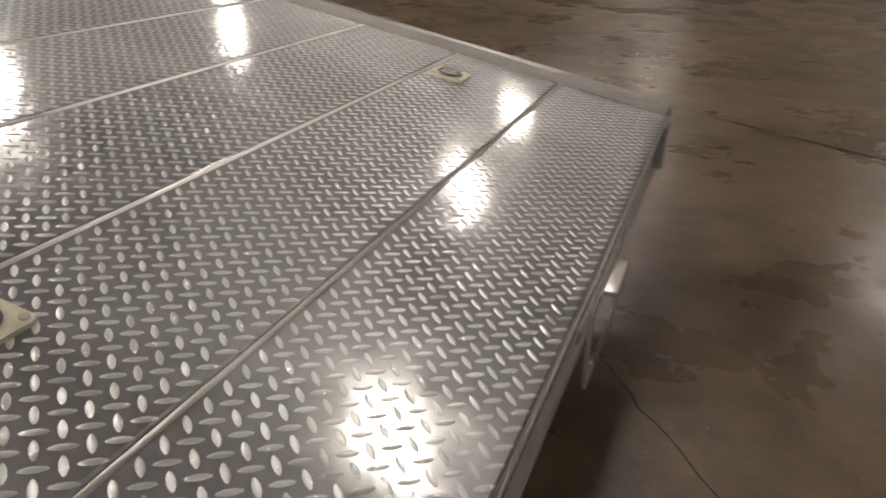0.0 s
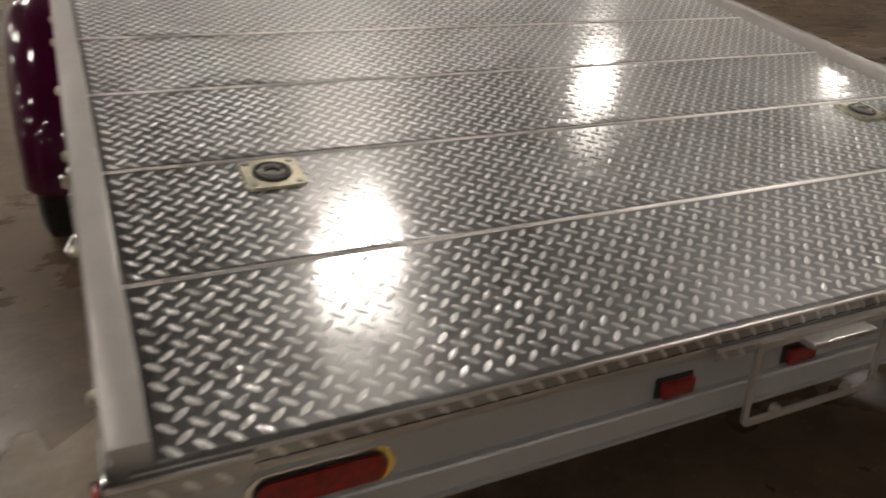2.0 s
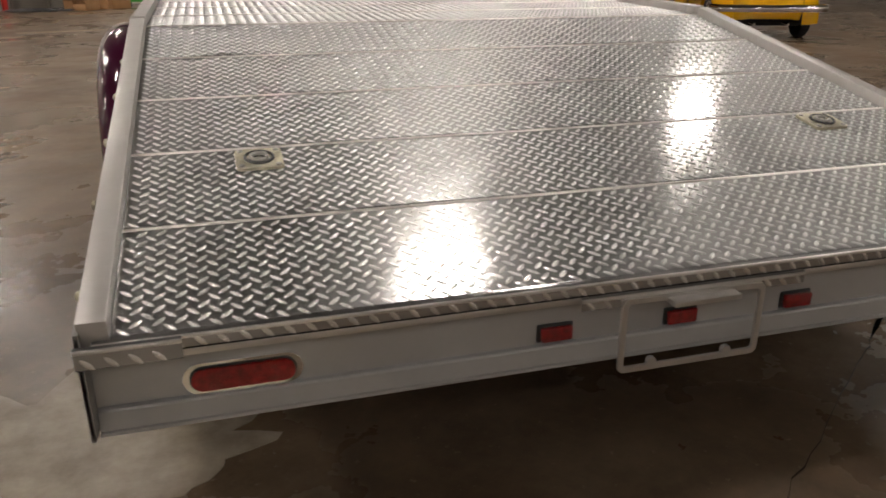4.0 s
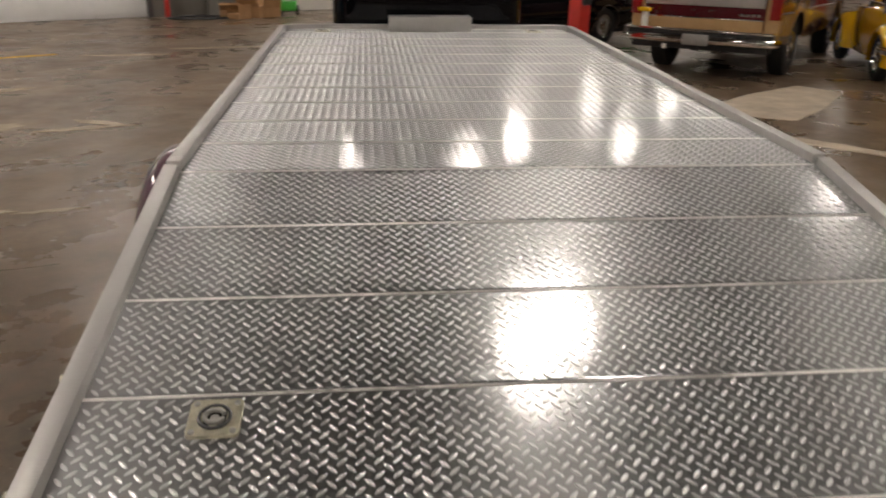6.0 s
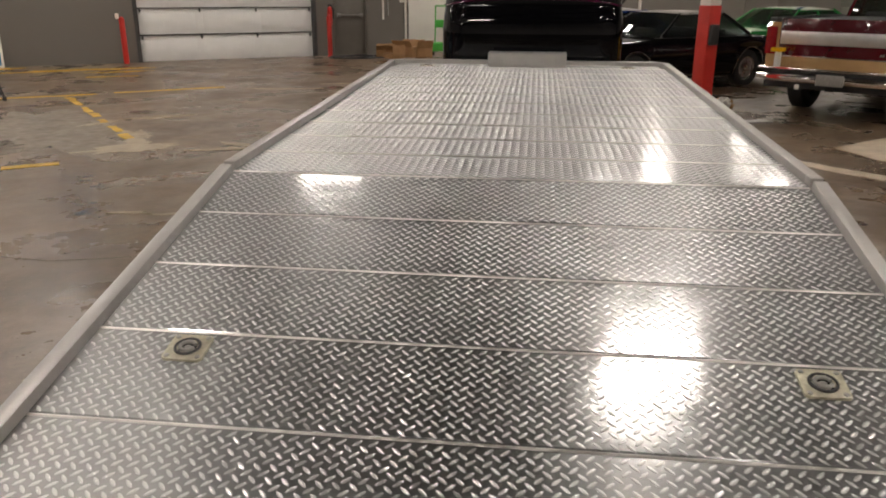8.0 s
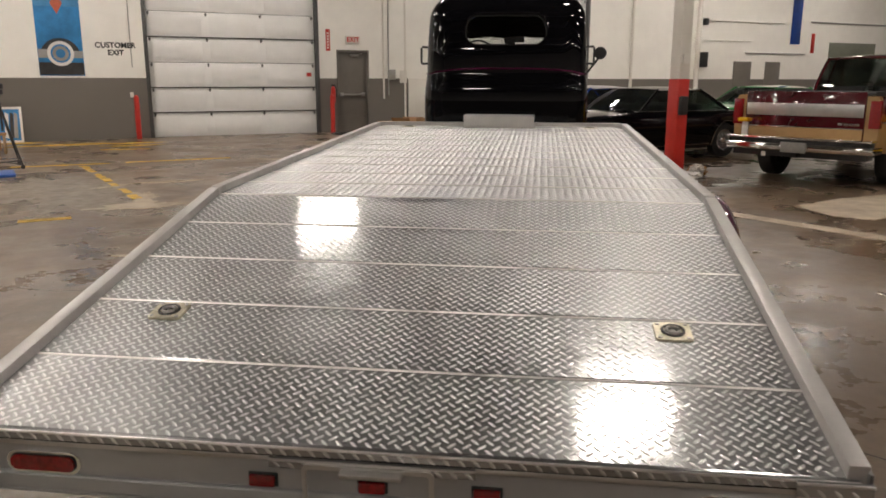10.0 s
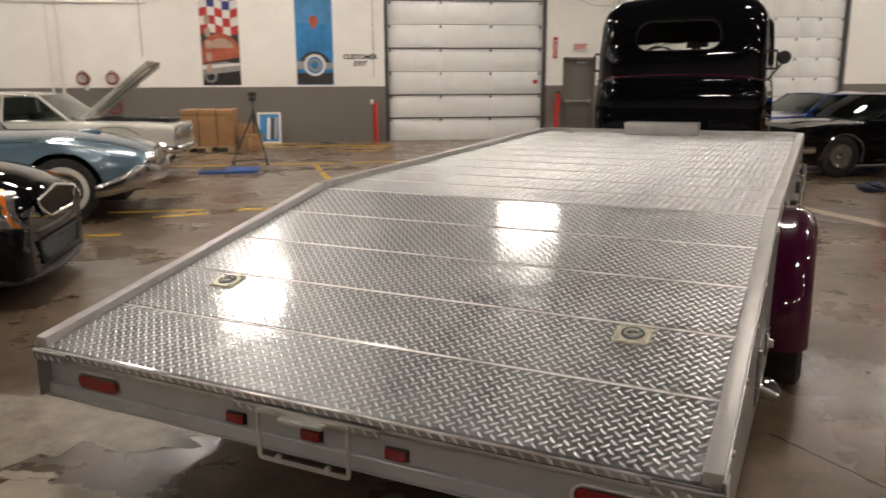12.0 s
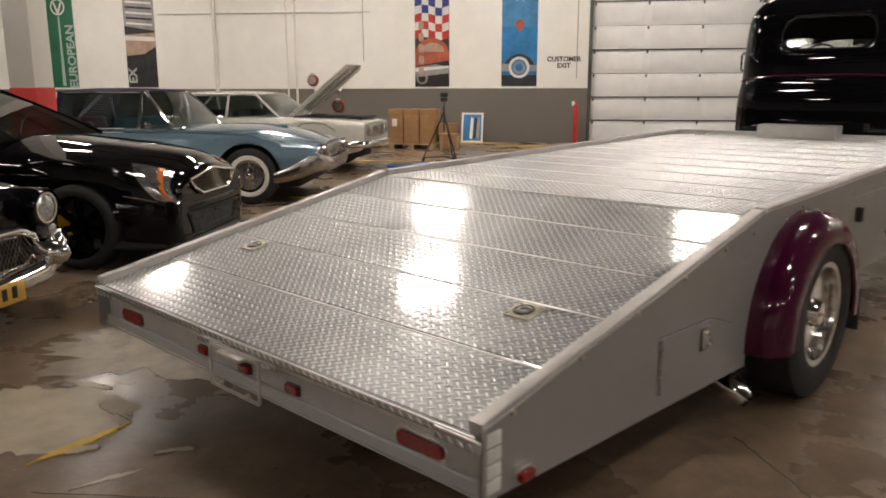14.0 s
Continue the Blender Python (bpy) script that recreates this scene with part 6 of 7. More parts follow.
def beetle(m):
    car = empty("parked_car", m, "bright yellow rounded vintage small car seen from behind, chrome bumper", "car")
    L = 4.05
    sh = Shell([(-L + 0.12, 0.30, 0.30, 0.48, 0.52), (-L + 0.2, 0.46, 0.28, 0.68, 0.78), (-3.55, 0.58, 0.26, 0.86, 1.0), (-3.0, 0.66, 0.25, 0.95, 1.16), (-2.2, 0.70, 0.24, 0.96, 1.12), (-1.5, 0.68, 0.24, 0.94, 1.02), (-0.9, 0.55, 0.26, 0.86, 0.96), (-0.4, 0.38, 0.3, 0.66, 0.78), (-0.2, 0.25, 0.34, 0.5, 0.56)], [], shoulder=0.85, tumble=0.08)
    sh.body("body", YELLOWCAR, car, "bright yellow body")
    greenhouse(car, -1.4, -1.75, -2.75, -3.25, 0.98, 1.49, 0.66, 0.54, YELLOWCAR, posts=(-2.4,))
    for x, wd in ((-3.28, 0.52), (-0.86, 0.5)):
        for s in (1, -1):
            bm = bmesh.new()
            rings = []
            for j in range(21):
                a = radians(-12 + 204 * j / 20)
                ring = []
                for k in range(9):
                    t = k / 8
                    rr = 0.43 + 0.03 - 0.13 * t ** 2.5
                    ring.append(bm.verts.new((x + rr * math.cos(a) * (1.18 if math.cos(a) * (1 if x < -2 else -1) < 0 else 1.0), s * (0.50 + 0.27 * math.sin(t * math.pi / 2)), 0.31 + rr * math.sin(a))))
                rings.append(ring)
            for a, b in zip(rings, rings[1:]):
                for k in range(8):
                    bm.faces.new((a[k], a[k + 1], b[k + 1], b[k]))
            r = bmesh.ops.extrude_face_region(bm, geom=bm.faces[:])
            bmesh.ops.translate(bm, vec=(0, -s * 0.012, 0), verts=[g for g in r["geom"] if isinstance(g, bmesh.types.BMVert)])
            part("wing", bm, YELLOWCAR, car, "rounded yellow wing")
    four_wheels(car, -0.86, -3.28, 0.66, 0.315, 0.15, 0.19, CHROME, bars=0)
    underbody(car, -3.6, -0.5, 0.55, 0.18, 0.4)
    bm = bmesh.new()
    band(bm, [(-3.72, 0.80, 0.40, 0.50), (-3.95, 0.76, 0.40, 0.50), (-4.05, 0.5, 0.40, 0.50), (-4.08, 0, 0.40, 0.50)], 0.02, bulge=0.025)
    part("rear_bumper", bm, CHROME, car, "chrome rear bumper")
    for s in (1, -1):
        bm = bmesh.new()
        lathe(bm, [(-3.66, 0.10), (-3.74, 0.095), (-3.775, 0.06), (-3.785, 0.003)], 20, "x", (0, s * 0.64, 0.66))
        tl = part("tail_lamp", bm, REDLENS, car, "oval red tail lamp")
        bm = bmesh.new()
        lathe(bm, [(-3.66, 0.118), (-3.71, 0.116), (-3.73, 0.10), (-3.66, 0.10)], 20, "x", (0, s * 0.64, 0.66), closed=True)
        part("bezel", bm, CHROME, tl)
        bm = bmesh.new()
        sweep(bm, [(-3.7, s * 0.24, 0.24), (-4.0, s * 0.24, 0.23)], 0.018, 8)
        part("tail_pipe", bm, CHROME, car)
    new_box("plate_lamp", (-3.86, -3.78, -0.09, 0.09, 0.82, 0.88), YELLOWCAR, car, bevel=0.02)
    pl = new_box("number_plate", (-3.93, -3.92, -0.15, 0.15, 0.66, 0.78), GREYMET, car, bevel=0.003)
    sh.line("engine_lid_gap", [(-3.9 + 0.04 * k, 0.80 - 0.012 * k) for k in range(10)], 0.004, DARK, car)
    return car


def coupe(m, paint, label, stripe=None, quad=True):
    car = empty("parked_car", m, label, "car", "cars parked by the pillar")
    sh = Shell([(-4.6, 0.76, 0.42, 0.72, 0.76), (-4.45, 0.84, 0.36, 0.82, 0.86), (-3.6, 0.86, 0.25, 0.87, 0.90), (-1.6, 0.86, 0.24, 0.87, 0.92), (-0.7, 0.86, 0.26, 0.84, 0.90), (-0.2, 0.84, 0.33, 0.80, 0.84), (0, 0.80, 0.38, 0.76, 0.79)], [(-0.82, 0.33, 0.36), (-3.55, 0.33, 0.36)], crease=0.02, shoulder=0.95)
    sh.body("body", paint, car, "")
    underbody(car, -4.4, -0.3, 0.66, 0.18, 0.55)
    greenhouse(car, -1.4, -1.95, -3.0, -3.6, 0.88, 1.31, 0.84, 0.62, paint, posts=(-2.5,))
    four_wheels(car, -0.82, -3.55, 0.72, 0.325, 0.19, 0.19, CHROME, spokes=36)
    bm = bmesh.new()
    band(bm, [(-0.3, 0.87, 0.40, 0.50), (0.0, 0.83, 0.40, 0.51), (0.06, 0.6, 0.40, 0.51), (0.08, 0, 0.40, 0.51)], 0.04, bulge=0.03)
    part("front_bumper", bm, CHROME, car, "chrome front bumper")
    bm = bmesh.new()
    band(bm, [(-4.35, 0.87, 0.42, 0.52), (-4.62, 0.8, 0.42, 0.52), (-4.68, 0, 0.42, 0.52)], 0.04, bulge=0.03)
    part("rear_bumper", bm, CHROME, car)
    for s in (1, -1):
        for y in (0.52, 0.68) if quad else (0.66,):
            round_lamp("headlamp", car, 0.02, s * y, 0.645, 0.072 if quad else 0.09)
    new_box("grille_bar", (-0.02, 0.018, -0.42, 0.42, 0.60, 0.625), CHROME, car, bevel=0.005)
    sh.line("arch_trim", [(-0.82 + 0.375 * math.cos(math.pi * k / 16), 0.0) for k in range(17)], 0.010, CHROME, car)
    sh.line("arch_trim", [(-3.55 + 0.375 * math.cos(math.pi * k / 16), 0.0) for k in range(17)], 0.010, CHROME, car)
    sh.line("sill_trim", [(-3.1 + 0.1 * k, 0.03) for k in range(18)], 0.014, CHROME, car)
    if stripe is not None:
        for s in (1, -1):
            sh.patch("hood_stripe", [(-1.3, 0.90), (-0.05, 0.90), (-0.05, 0.965), (-1.3, 0.965)], stripe, car, 0.003, 14, 3)
            break
    return car


blue_coupe(hall(-3.2, -11.1, 0, 7))
white_sedan(hall(-3.6, -7.35))
black_saloon(hall(-3.17, -14.85, 0, 3))
old_black_car(hall(-3.33, -17.6))
hd = Vector((math.cos(radians(50.5)), math.sin(radians(50.5))))
ax = Vector((4.68, 10.33)) + hd * 4.15
pickup(heading(ax.x, ax.y, 50.5))
hd = Vector((math.cos(radians(70)), math.sin(radians(70))))
ax = Vector((7.1, 9.05)) + hd * 3.28
beetle(heading(ax.x, ax.y, 70))
a = 216.5
hd = Vector((math.cos(radians(a)), math.sin(radians(a))))
ax = Vector((1.17, 12.5)) + hd * 0.82
coupe(heading(ax.x, ax.y, a), BLACKP, "glossy black 1960s coupe with chrome trim and wire wheel covers")
coupe(hall(6.4, -6.4, 0, 183), BLUECAR, "royal blue 1960s coupe with white hood stripes", WHITEP, False)
coupe(hall(11.2, -6.9, 0, 178), GREENCAR, "bright green 1960s coupe parked far back", None, False)


# ---- pillars ----
def pillar(u, v, w=0.13):
    e = empty("pillar", hall(u, v), "square white steel column with red painted base", "pillar", "hall columns", "structure")
    bm = bmesh.new()
    box(bm, -w, w, -w, w, 0, 1.45, bevel=0.012)
    part("red_base", bm, REDP, e, "red painted base")
    bm = bmesh.new()
    box(bm, -w + 0.006, w - 0.006, -w + 0.006, w - 0.006, 1.45, H_CEIL - 0.25, bevel=0.012)
    part("shaft", bm, WHITEP, e, "white painted shaft")
    return e


p1 = pillar(6.02, -12.06, 0.10)
pillar(-6.28, -12.95, 0.175)
pillar(18.7, -12.0)
bm = bmesh.new()
box(bm, 0.101, 0.16, -0.09, 0.05, 0.96, 1.22, bevel=0.02)
ob = part("wall_phone", bm, BLACKPL)
ob.matrix_basis = hall(6.02, -12.06, 0, -90)
tagged(ob, "black box fixed on the red column base", "control box")
bm = bmesh.new()
prism(bm, rounded(0.11, 0.13, 0.02, 0, 1.72), "y", -0.12, -0.093)
ob = part("wall_switch", bm, WHITEP)
ob.matrix_basis = hall(6.02, -12.06)
tagged(ob, "small white switch box on the white column", "switch")


# ---- things on the door wall ----
def on_wall(u, z=0.0, off=0.0):
    return hall(u, off, z)


def poster(u, label, build):
    e = empty("wall_banner", on_wall(u, 1.5), label, "banner", "tall banners on the wall")
    bm = bmesh.new()
    box(bm, -0.475, 0.475, -0.012, -0.002, 0, 2.8, bevel=0.002)
    part("sheet", bm, build, e)
    return e


def art(e, name, outline, material, depth=0.014, label=""):
    bm = bmesh.new()
    prism(bm, outline, "y", -depth - 0.002, -depth + 0.001)
    return part(name, bm, material, e, label, False)


P_GREEN = mat("banner_green", (0.015, 0.14, 0.07), 0.5, vary=0.25, scale=1.2)
P_BLUE = mat("banner_blue", (0.03, 0.20, 0.46), 0.45, vary=0.35, scale=1.6)
P_DARK = mat("banner_charcoal", (0.03, 0.03, 0.032), 0.5, vary=0.5, scale=3)
P_GREY = mat("banner_grey", (0.30, 0.29, 0.28), 0.5, vary=0.3, scale=2.5)
P_WHITE = mat("banner_white", (0.72, 0.71, 0.68), 0.5, vary=0.1, scale=2)
P_RED = mat("banner_red", (0.50, 0.04, 0.03), 0.5, vary=0.25, scale=2)
P_ORANGE = mat("banner_orange_red", (0.42, 0.10, 0.05), 0.5, vary=0.35, scale=3)
P_NAVY = mat("banner_navy", (0.03, 0.04, 0.22), 0.5, vary=0.2, scale=2)
P_TAN = mat("banner_tan", (0.42, 0.30, 0.22), 0.5, vary=0.3, scale=3)
P_PALE = mat("banner_pale_lettering", (0.42, 0.50, 0.46), 0.5, vary=0.05)


def arc_pts(cx, cz, r, a0, a1, n=16, sq=1.0):
    return [(cx + r * math.cos(radians(a0 + (a1 - a0) * k / n)), cz + sq * r * math.sin(radians(a0 + (a1 - a0) * k / n))) for k in range(n + 1)]


def ring_art(e, name, cx, cz, r0, r1, material, depth):
    bm = bmesh.new()
    lathe(bm, [(-depth - 0.004, r0), (-depth - 0.004, r1), (-depth, r1), (-depth, r0)], 36, "y", (cx, 0, cz), closed=True)
    part(name, bm, material, e)


# flag and red car
e = poster(-3.965, "printed banner with chequered flag and a red classic car", P_DARK)
random.seed(7)
for i in range(5):
    for j in range(7):
        x0, z0 = -0.47 + i * 0.188, 1.28 + j * 0.21
        sk = 0.05
        q = [(x0, z0 + sk * math.sin(i * 1.3)), (x0 + 0.188, z0 + sk * math.sin((i + 1) * 1.3)), (x0 + 0.188, z0 + 0.21 + sk * math.sin((i + 1) * 1.3)), (x0, z0 + 0.21 + sk * math.sin(i * 1.3))]
        q = [(x, min(2.79, z)) for x, z in q]
        art(e, "flag_square", q, P_WHITE if (i + j) % 2 else (P_NAVY if j > 2 else P_RED))
art(e, "car_roof", [(-0.47, 0.85)] + arc_pts(0.0, 0.85, 0.47, 180, 0, 14, 0.95) + [(0.47, 0.85)], P_ORANGE, 0.016)
art(e, "car_glass", [(-0.30, 0.93)] + arc_pts(0.02, 0.93, 0.32, 180, 0, 12, 0.75) + [(0.34, 0.93)], P_TAN, 0.018)
art(e, "car_flank", [(-0.47, 0.55), (0.47, 0.70), (0.47, 0.88), (-0.47, 0.86)], P_ORANGE, 0.019)
art(e, "car_bumper", [(-0.47, 0.25), (0.47, 0.36), (0.47, 0.52), (0.1, 0.60), (-0.47, 0.52)], P_GREY, 0.018)
art(e, "car_bumper_shine", [(-0.47, 0.40), (0.47, 0.50), (0.47, 0.56), (-0.47, 0.50)], P_WHITE, 0.020)
ring_art(e, "lamp_ring", -0.28, 0.22, 0.10, 0.16, P_GREY, 0.018)
for k in range(5):
    art(e, "vertical_bar", rounded(0.14, 0.22, 0.05, -0.30, 0.42 + k * 0.30), P_TAN, 0.021)
# blue car front
e = poster(-1.585, "printed banner with the front of a blue classic car", P_BLUE)
art(e, "hood_shade", [(-0.47, 1.55), (0.47, 1.55), (0.47, 2.2), (0.25, 2.42), (-0.25, 2.42), (-0.47, 2.2)], mat("banner_pale_blue", (0.06, 0.24, 0.48), 0.45, vary=0.3, scale=2), 0.014)
art(e, "top_dark", [(-0.47, 2.42), (0.47, 2.42), (0.47, 2.79), (-0.47, 2.79)], P_DARK, 0.015)
star = [(0.0 + (0.17 if k % 2 == 0 else 0.05) * math.sin(k * math.pi / 5), 2.38 + (0.24 if k % 2 == 0 else 0.06) * math.cos(k * math.pi / 5)) for k in range(10)]
art(e, "hood_ornament", star, P_WHITE, 0.018)
art(e, "crest", [(-0.13, 1.62), (0, 1.38), (0.13, 1.62), (0.07, 1.74), (-0.07, 1.74)], P_ORANGE, 0.017)
art(e, "lower_dark", [(-0.47, 0.02), (0.47, 0.02), (0.47, 0.30), (-0.47, 0.30)], P_DARK, 0.016)
art(e, "wheel_shadow", arc_pts(0, 0.45, 0.42, 0, 180, 20, 0.95), P_DARK, 0.016)
art(e, "bumper", [(-0.47, 0.40), (0.47, 0.40), (0.47, 0.56), (-0.47, 0.60)], P_GREY, 0.018)
ring_art(e, "wheel_ring", 0, 0.50, 0.21, 0.28, P_WHITE, 0.020)
ring_art(e, "wheel_ring", 0, 0.50, 0.10, 0.17, P_GREY, 0.020)
art(e, "wheel_disc", arc_pts(0, 0.50, 0.21, 0, 360, 28), P_BLUE, 0.019)
# green banner with a round emblem and vertical words
e = poster(-15.2, "green printed banner with a round emblem and pale lettering", P_GREEN)
ring_art(e, "emblem", 0.0, 2.32, 0.19, 0.235, P_WHITE, 0.016)
art(e, "emblem_wedge", [(-0.15, 2.45), (-0.09, 2.45), (0, 2.22), (0.09, 2.45), (0.15, 2.45), (0.03, 2.13), (-0.03, 2.13)], P_WHITE, 0.016)
art(e, "stripe", [(-0.05, 0.05), (0.06, 0.05), (0.03, 2.06), (-0.02, 2.06)], P_PALE, 0.016)
lettering("lettering", "EUROPEAN", 0.36, P_PALE, pose(0.33, -0.018, 0.9, 90, -90, 0), e)
# dark banner
e = poster(-12.62, "printed banner with an engine and a dark car, pale lettering", P_DARK)
art(e, "engine_top", [(-0.47, 1.75), (0.47, 1.6), (0.47, 2.79), (-0.47, 2.79)], P_GREY, 0.015)
for k in range(6):
    art(e, "engine_bar", [(-0.4, 1.8 + k * 0.15), (0.42, 1.74 + k * 0.15), (0.42, 1.79 + k * 0.15), (-0.4, 1.86 + k * 0.15)], P_DARK if k % 2 else P_WHITE, 0.017)
art(e, "car_flank", [(-0.47, 0.9), (0.1, 0.95), (0.47, 1.15), (0.47, 1.55), (-0.47, 1.5)], P_TAN, 0.016)
art(e, "car_shine", [(-0.47, 1.35), (0.47, 1.3), (0.47, 1.42), (-0.47, 1.48)], P_WHITE, 0.018)
lettering("lettering", "EX", 0.36, P_PALE, pose(-0.30, -0.02, 0.33, 90, -90, 0), e)
# far blue banner
bm = bmesh.new()
box(bm, 0, 0.5, -0.012, -0.002, 2.7, 5.6, bevel=0.002)
ob = part("wall_banner", bm, mat("banner_deep_blue", (0.012, 0.05, 0.24), 0.5, vary=0.3, scale=1.5))
ob.matrix_basis = on_wall(22.4)
tagged(ob, "tall narrow blue banner on the far wall", "banner", "tall banners on the wall")

for txt, z in (("CUSTOMER", 2.205), ("EXIT", 2.035)):
    lettering("wall_lettering", txt, 0.172, TEXTBLACK, HALL @ pose(-0.40, -0.006, z, 90, 0, 0), None, "black painted capital letters on the white wall", "sign")


def wall_box(name, u, z, wd, h, dep, material, label, category):
    bm = bmesh.new()
    box(bm, -wd / 2, wd / 2, -dep, -0.001, -h / 2, h / 2, bevel=min(0.008, dep / 3))
    ob = part(name, bm, material)
    ob.matrix_basis = on_wall(u, z)
    return tagged(ob, label, category)


ex = empty("exit_sign", on_wall(5.56, 2.47), "white exit sign with red letters above the door", "sign")
bm = bmesh.new()
box(bm, -0.2, 0.2, -0.05, -0.002, -0.1, 0.1, bevel=0.01)
part("housing", bm, WHITEP, ex)
lettering("letters", "EXIT", 0.17, TEXTRED, pose(0, -0.052, 0, 90, 0, 0), ex)
sg = empty("wall_sign", on_wall(4.87, 2.45), "narrow red and white warning sign", "sign")
bm = bmesh.new()
box(bm, -0.06, 0.06, -0.008, -0.001, -0.28, 0.28, bevel=0.002)
part("plate", bm, REDP, sg)
for k in range(6):
    new_box("text_bar", (-0.03, 0.03, -0.011, -0.008, -0.22 + k * 0.075, -0.18 + k * 0.075), WHITEP, sg, bevel=0.001)
wall_box("door_notice", 4.35, 1.55, 0.13, 0.1, -0.09, TEXTRED, "small red notice on the overhead door", "sign").matrix_basis = on_wall(4.35, 1.55, 0.088)
wall_box("junction_box", 6.68, 1.55, 0.2, 0.28, 0.1, GREYMET, "grey electrical box on the wall", "electrical box")
wall_box("white_panel", 8.55, 0.73, 2.7, 1.44, 0.02, WHITEP, "white painted lower wall panel beside the exit door", "wall panel")
wall_box("paper_notice", 7.05, 1.5, 0.22, 0.34, 0.01, WHITEP, "white paper notice on the wall", "notice")
wall_box("light_switch", -0.12, 1.05, 0.08, 0.12, 0.04, WHITEP, "white switch box beside the overhead door", "switch")
wall_box("loudspeaker", 18.15, 2.1, 0.25, 0.5, 0.2, BLACKPL, "black loudspeaker on the far wall", "loudspeaker")
wall_box("far_door", 20.1, 1.03, 0.85, 2.06, 0.03, GREYDOOR, "grey painted steel door in the far wall, closed", "door")
wall_box("far_door", 21.6, 1.03, 0.75, 2.06, 0.03, GREYDOOR, "grey painted steel door in the far wall, closed", "door")
shutter = empty("roller_shutter", on_wall(25.8, 0), "grey-green panelled overhead door with small window lights in the far wall", "shutter")
SHUTTER = mat("grey_green_door_paint", (0.17, 0.18, 0.145), 0.5, vary=0.1, scale=3)
for k in range(5):
    new_box("panel", (-1.3, 1.3, -0.06, -0.002, 0.02 + k * 0.56, 0.56 + k * 0.56), SHUTTER, shutter, bevel=0.012)
    for c in range(4):
        x = -1.12 + c * 0.6
        if k == 3:
            new_box("window_light", (x, x + 0.42, -0.066, -0.06, 0.14 + k * 0.56, 0.46 + k * 0.56), BLACKPL, shutter, "dark window light", 0.004)
wall_box("alarm_box", 18.2, 3.35, 0.16, 0.22, 0.12, BLACKPL, "small black alarm box on the far wall", "alarm box")
wall_box("wall_sign", 23.6, 2.75, 0.18, 0.7, 0.012, TEXTRED, "narrow red sign on the far wall", "sign")


def conduit(pts, r, label, material=WHITEP):
    bm = bmesh.new()
    sweep(bm, pts, r, 8)
    ob = part("wall_conduit", bm, material)
    ob.matrix_basis = HALL
    tagged(ob, label, "conduit")


for u, r, mt in ((-10.27, 0.055, WHITEP), (-8.12, 0.025, WHITEP), (-7.86, 0.035, WHITEP), (6.45, 0.03, WHITEP), (6.6, 0.02, GREYMET), (7.1, 0.03, WHITEP), (9.9, 0.03, WHITEP), (15.1, 0.05, WHITEP), (17.9, 0.08, WHITEP), (-5.9, 0.012, GREYMET), (-0.06, 0.01, GREYMET)):
    z0 = {6.45: 0.9, 6.6: 1.0, -5.9: 2.2, -0.06: 1.7}.get(u, 0.0)
    conduit([(u, -r - 0.001, z0), (u, -r - 0.001, H_CEIL - 0.05)], r, "painted vertical pipe on the wall", mt)
conduit([(-12.0, -0.03, 3.56), (-5.7, -0.03, 3.52)], 0.02, "painted horizontal conduit on the wall")
conduit([(-20.0, -0.03, 3.3), (-16.2, -0.03, 3.3)], 0.02, "painted horizontal conduit on the wall")
conduit([(18.2, -0.03, 3.4), (22.0, -0.03, 3.4)], 0.02, "painted horizontal conduit on the far wall")
conduit([(18.2, -0.03, 2.75), (20.4, -0.03, 2.75)], 0.02, "painted horizontal conduit on the far wall")
conduit([(20.2, -0.03, 2.35), (23.2, -0.03, 2.35)], 0.025, "grey horizontal pipe on the far wall", GREYMET)
conduit([(23.4, -0.03, 3.5), (29.0, -0.03, 3.5)], 0.03, "grey horizontal pipe on the far wall", GREYMET)
conduit([(5.5, -0.02, 3.7), (5.9, -0.02, 3.55), (6.4, -0.02, 3.55)], 0.008, "thin drooping cable on the wall", GREYMET)

HOSE = mat("red_rubber_hose", (0.22, 0.03, 0.02), 0.5, vary=0.2, scale=20)
for u, z, r in ((-7.38, 1.68, 0.15), (-6.67, 1.68, 0.15), (-6.66, 0.98, 0.17)):
    e = empty("hose_coil", on_wall(u, z), "coiled red air hose hung on a wall bracket", "hose", "air hoses on the wall")
    bm = bmesh.new()
    for t in range(3):
        pts = [((r - 0.012 * t) * math.cos(a), -0.05 - 0.03 * t, (r - 0.012 * t) * math.sin(a)) for a in [2 * math.pi * k / 26 for k in range(26)]]
        sweep(bm, pts, 0.018, 6, closed=True)
    part("coil", bm, HOSE, e)
    bm = bmesh.new()
    box(bm, -0.05, 0.05, -0.12, -0.001, 0.1, 0.2, bevel=0.01)
    part("bracket", bm, GREYMET, e)
    if z > 1.5:
        bm = bmesh.new()
        lathe(bm, [(-0.30, 0.02), (-0.28, 0.05), (-0.21, 0.05), (-0.19, 0.02)], 14, "z", (0.08, -0.07, 0))
        part("filter_bowl", bm, WHITEP, e)

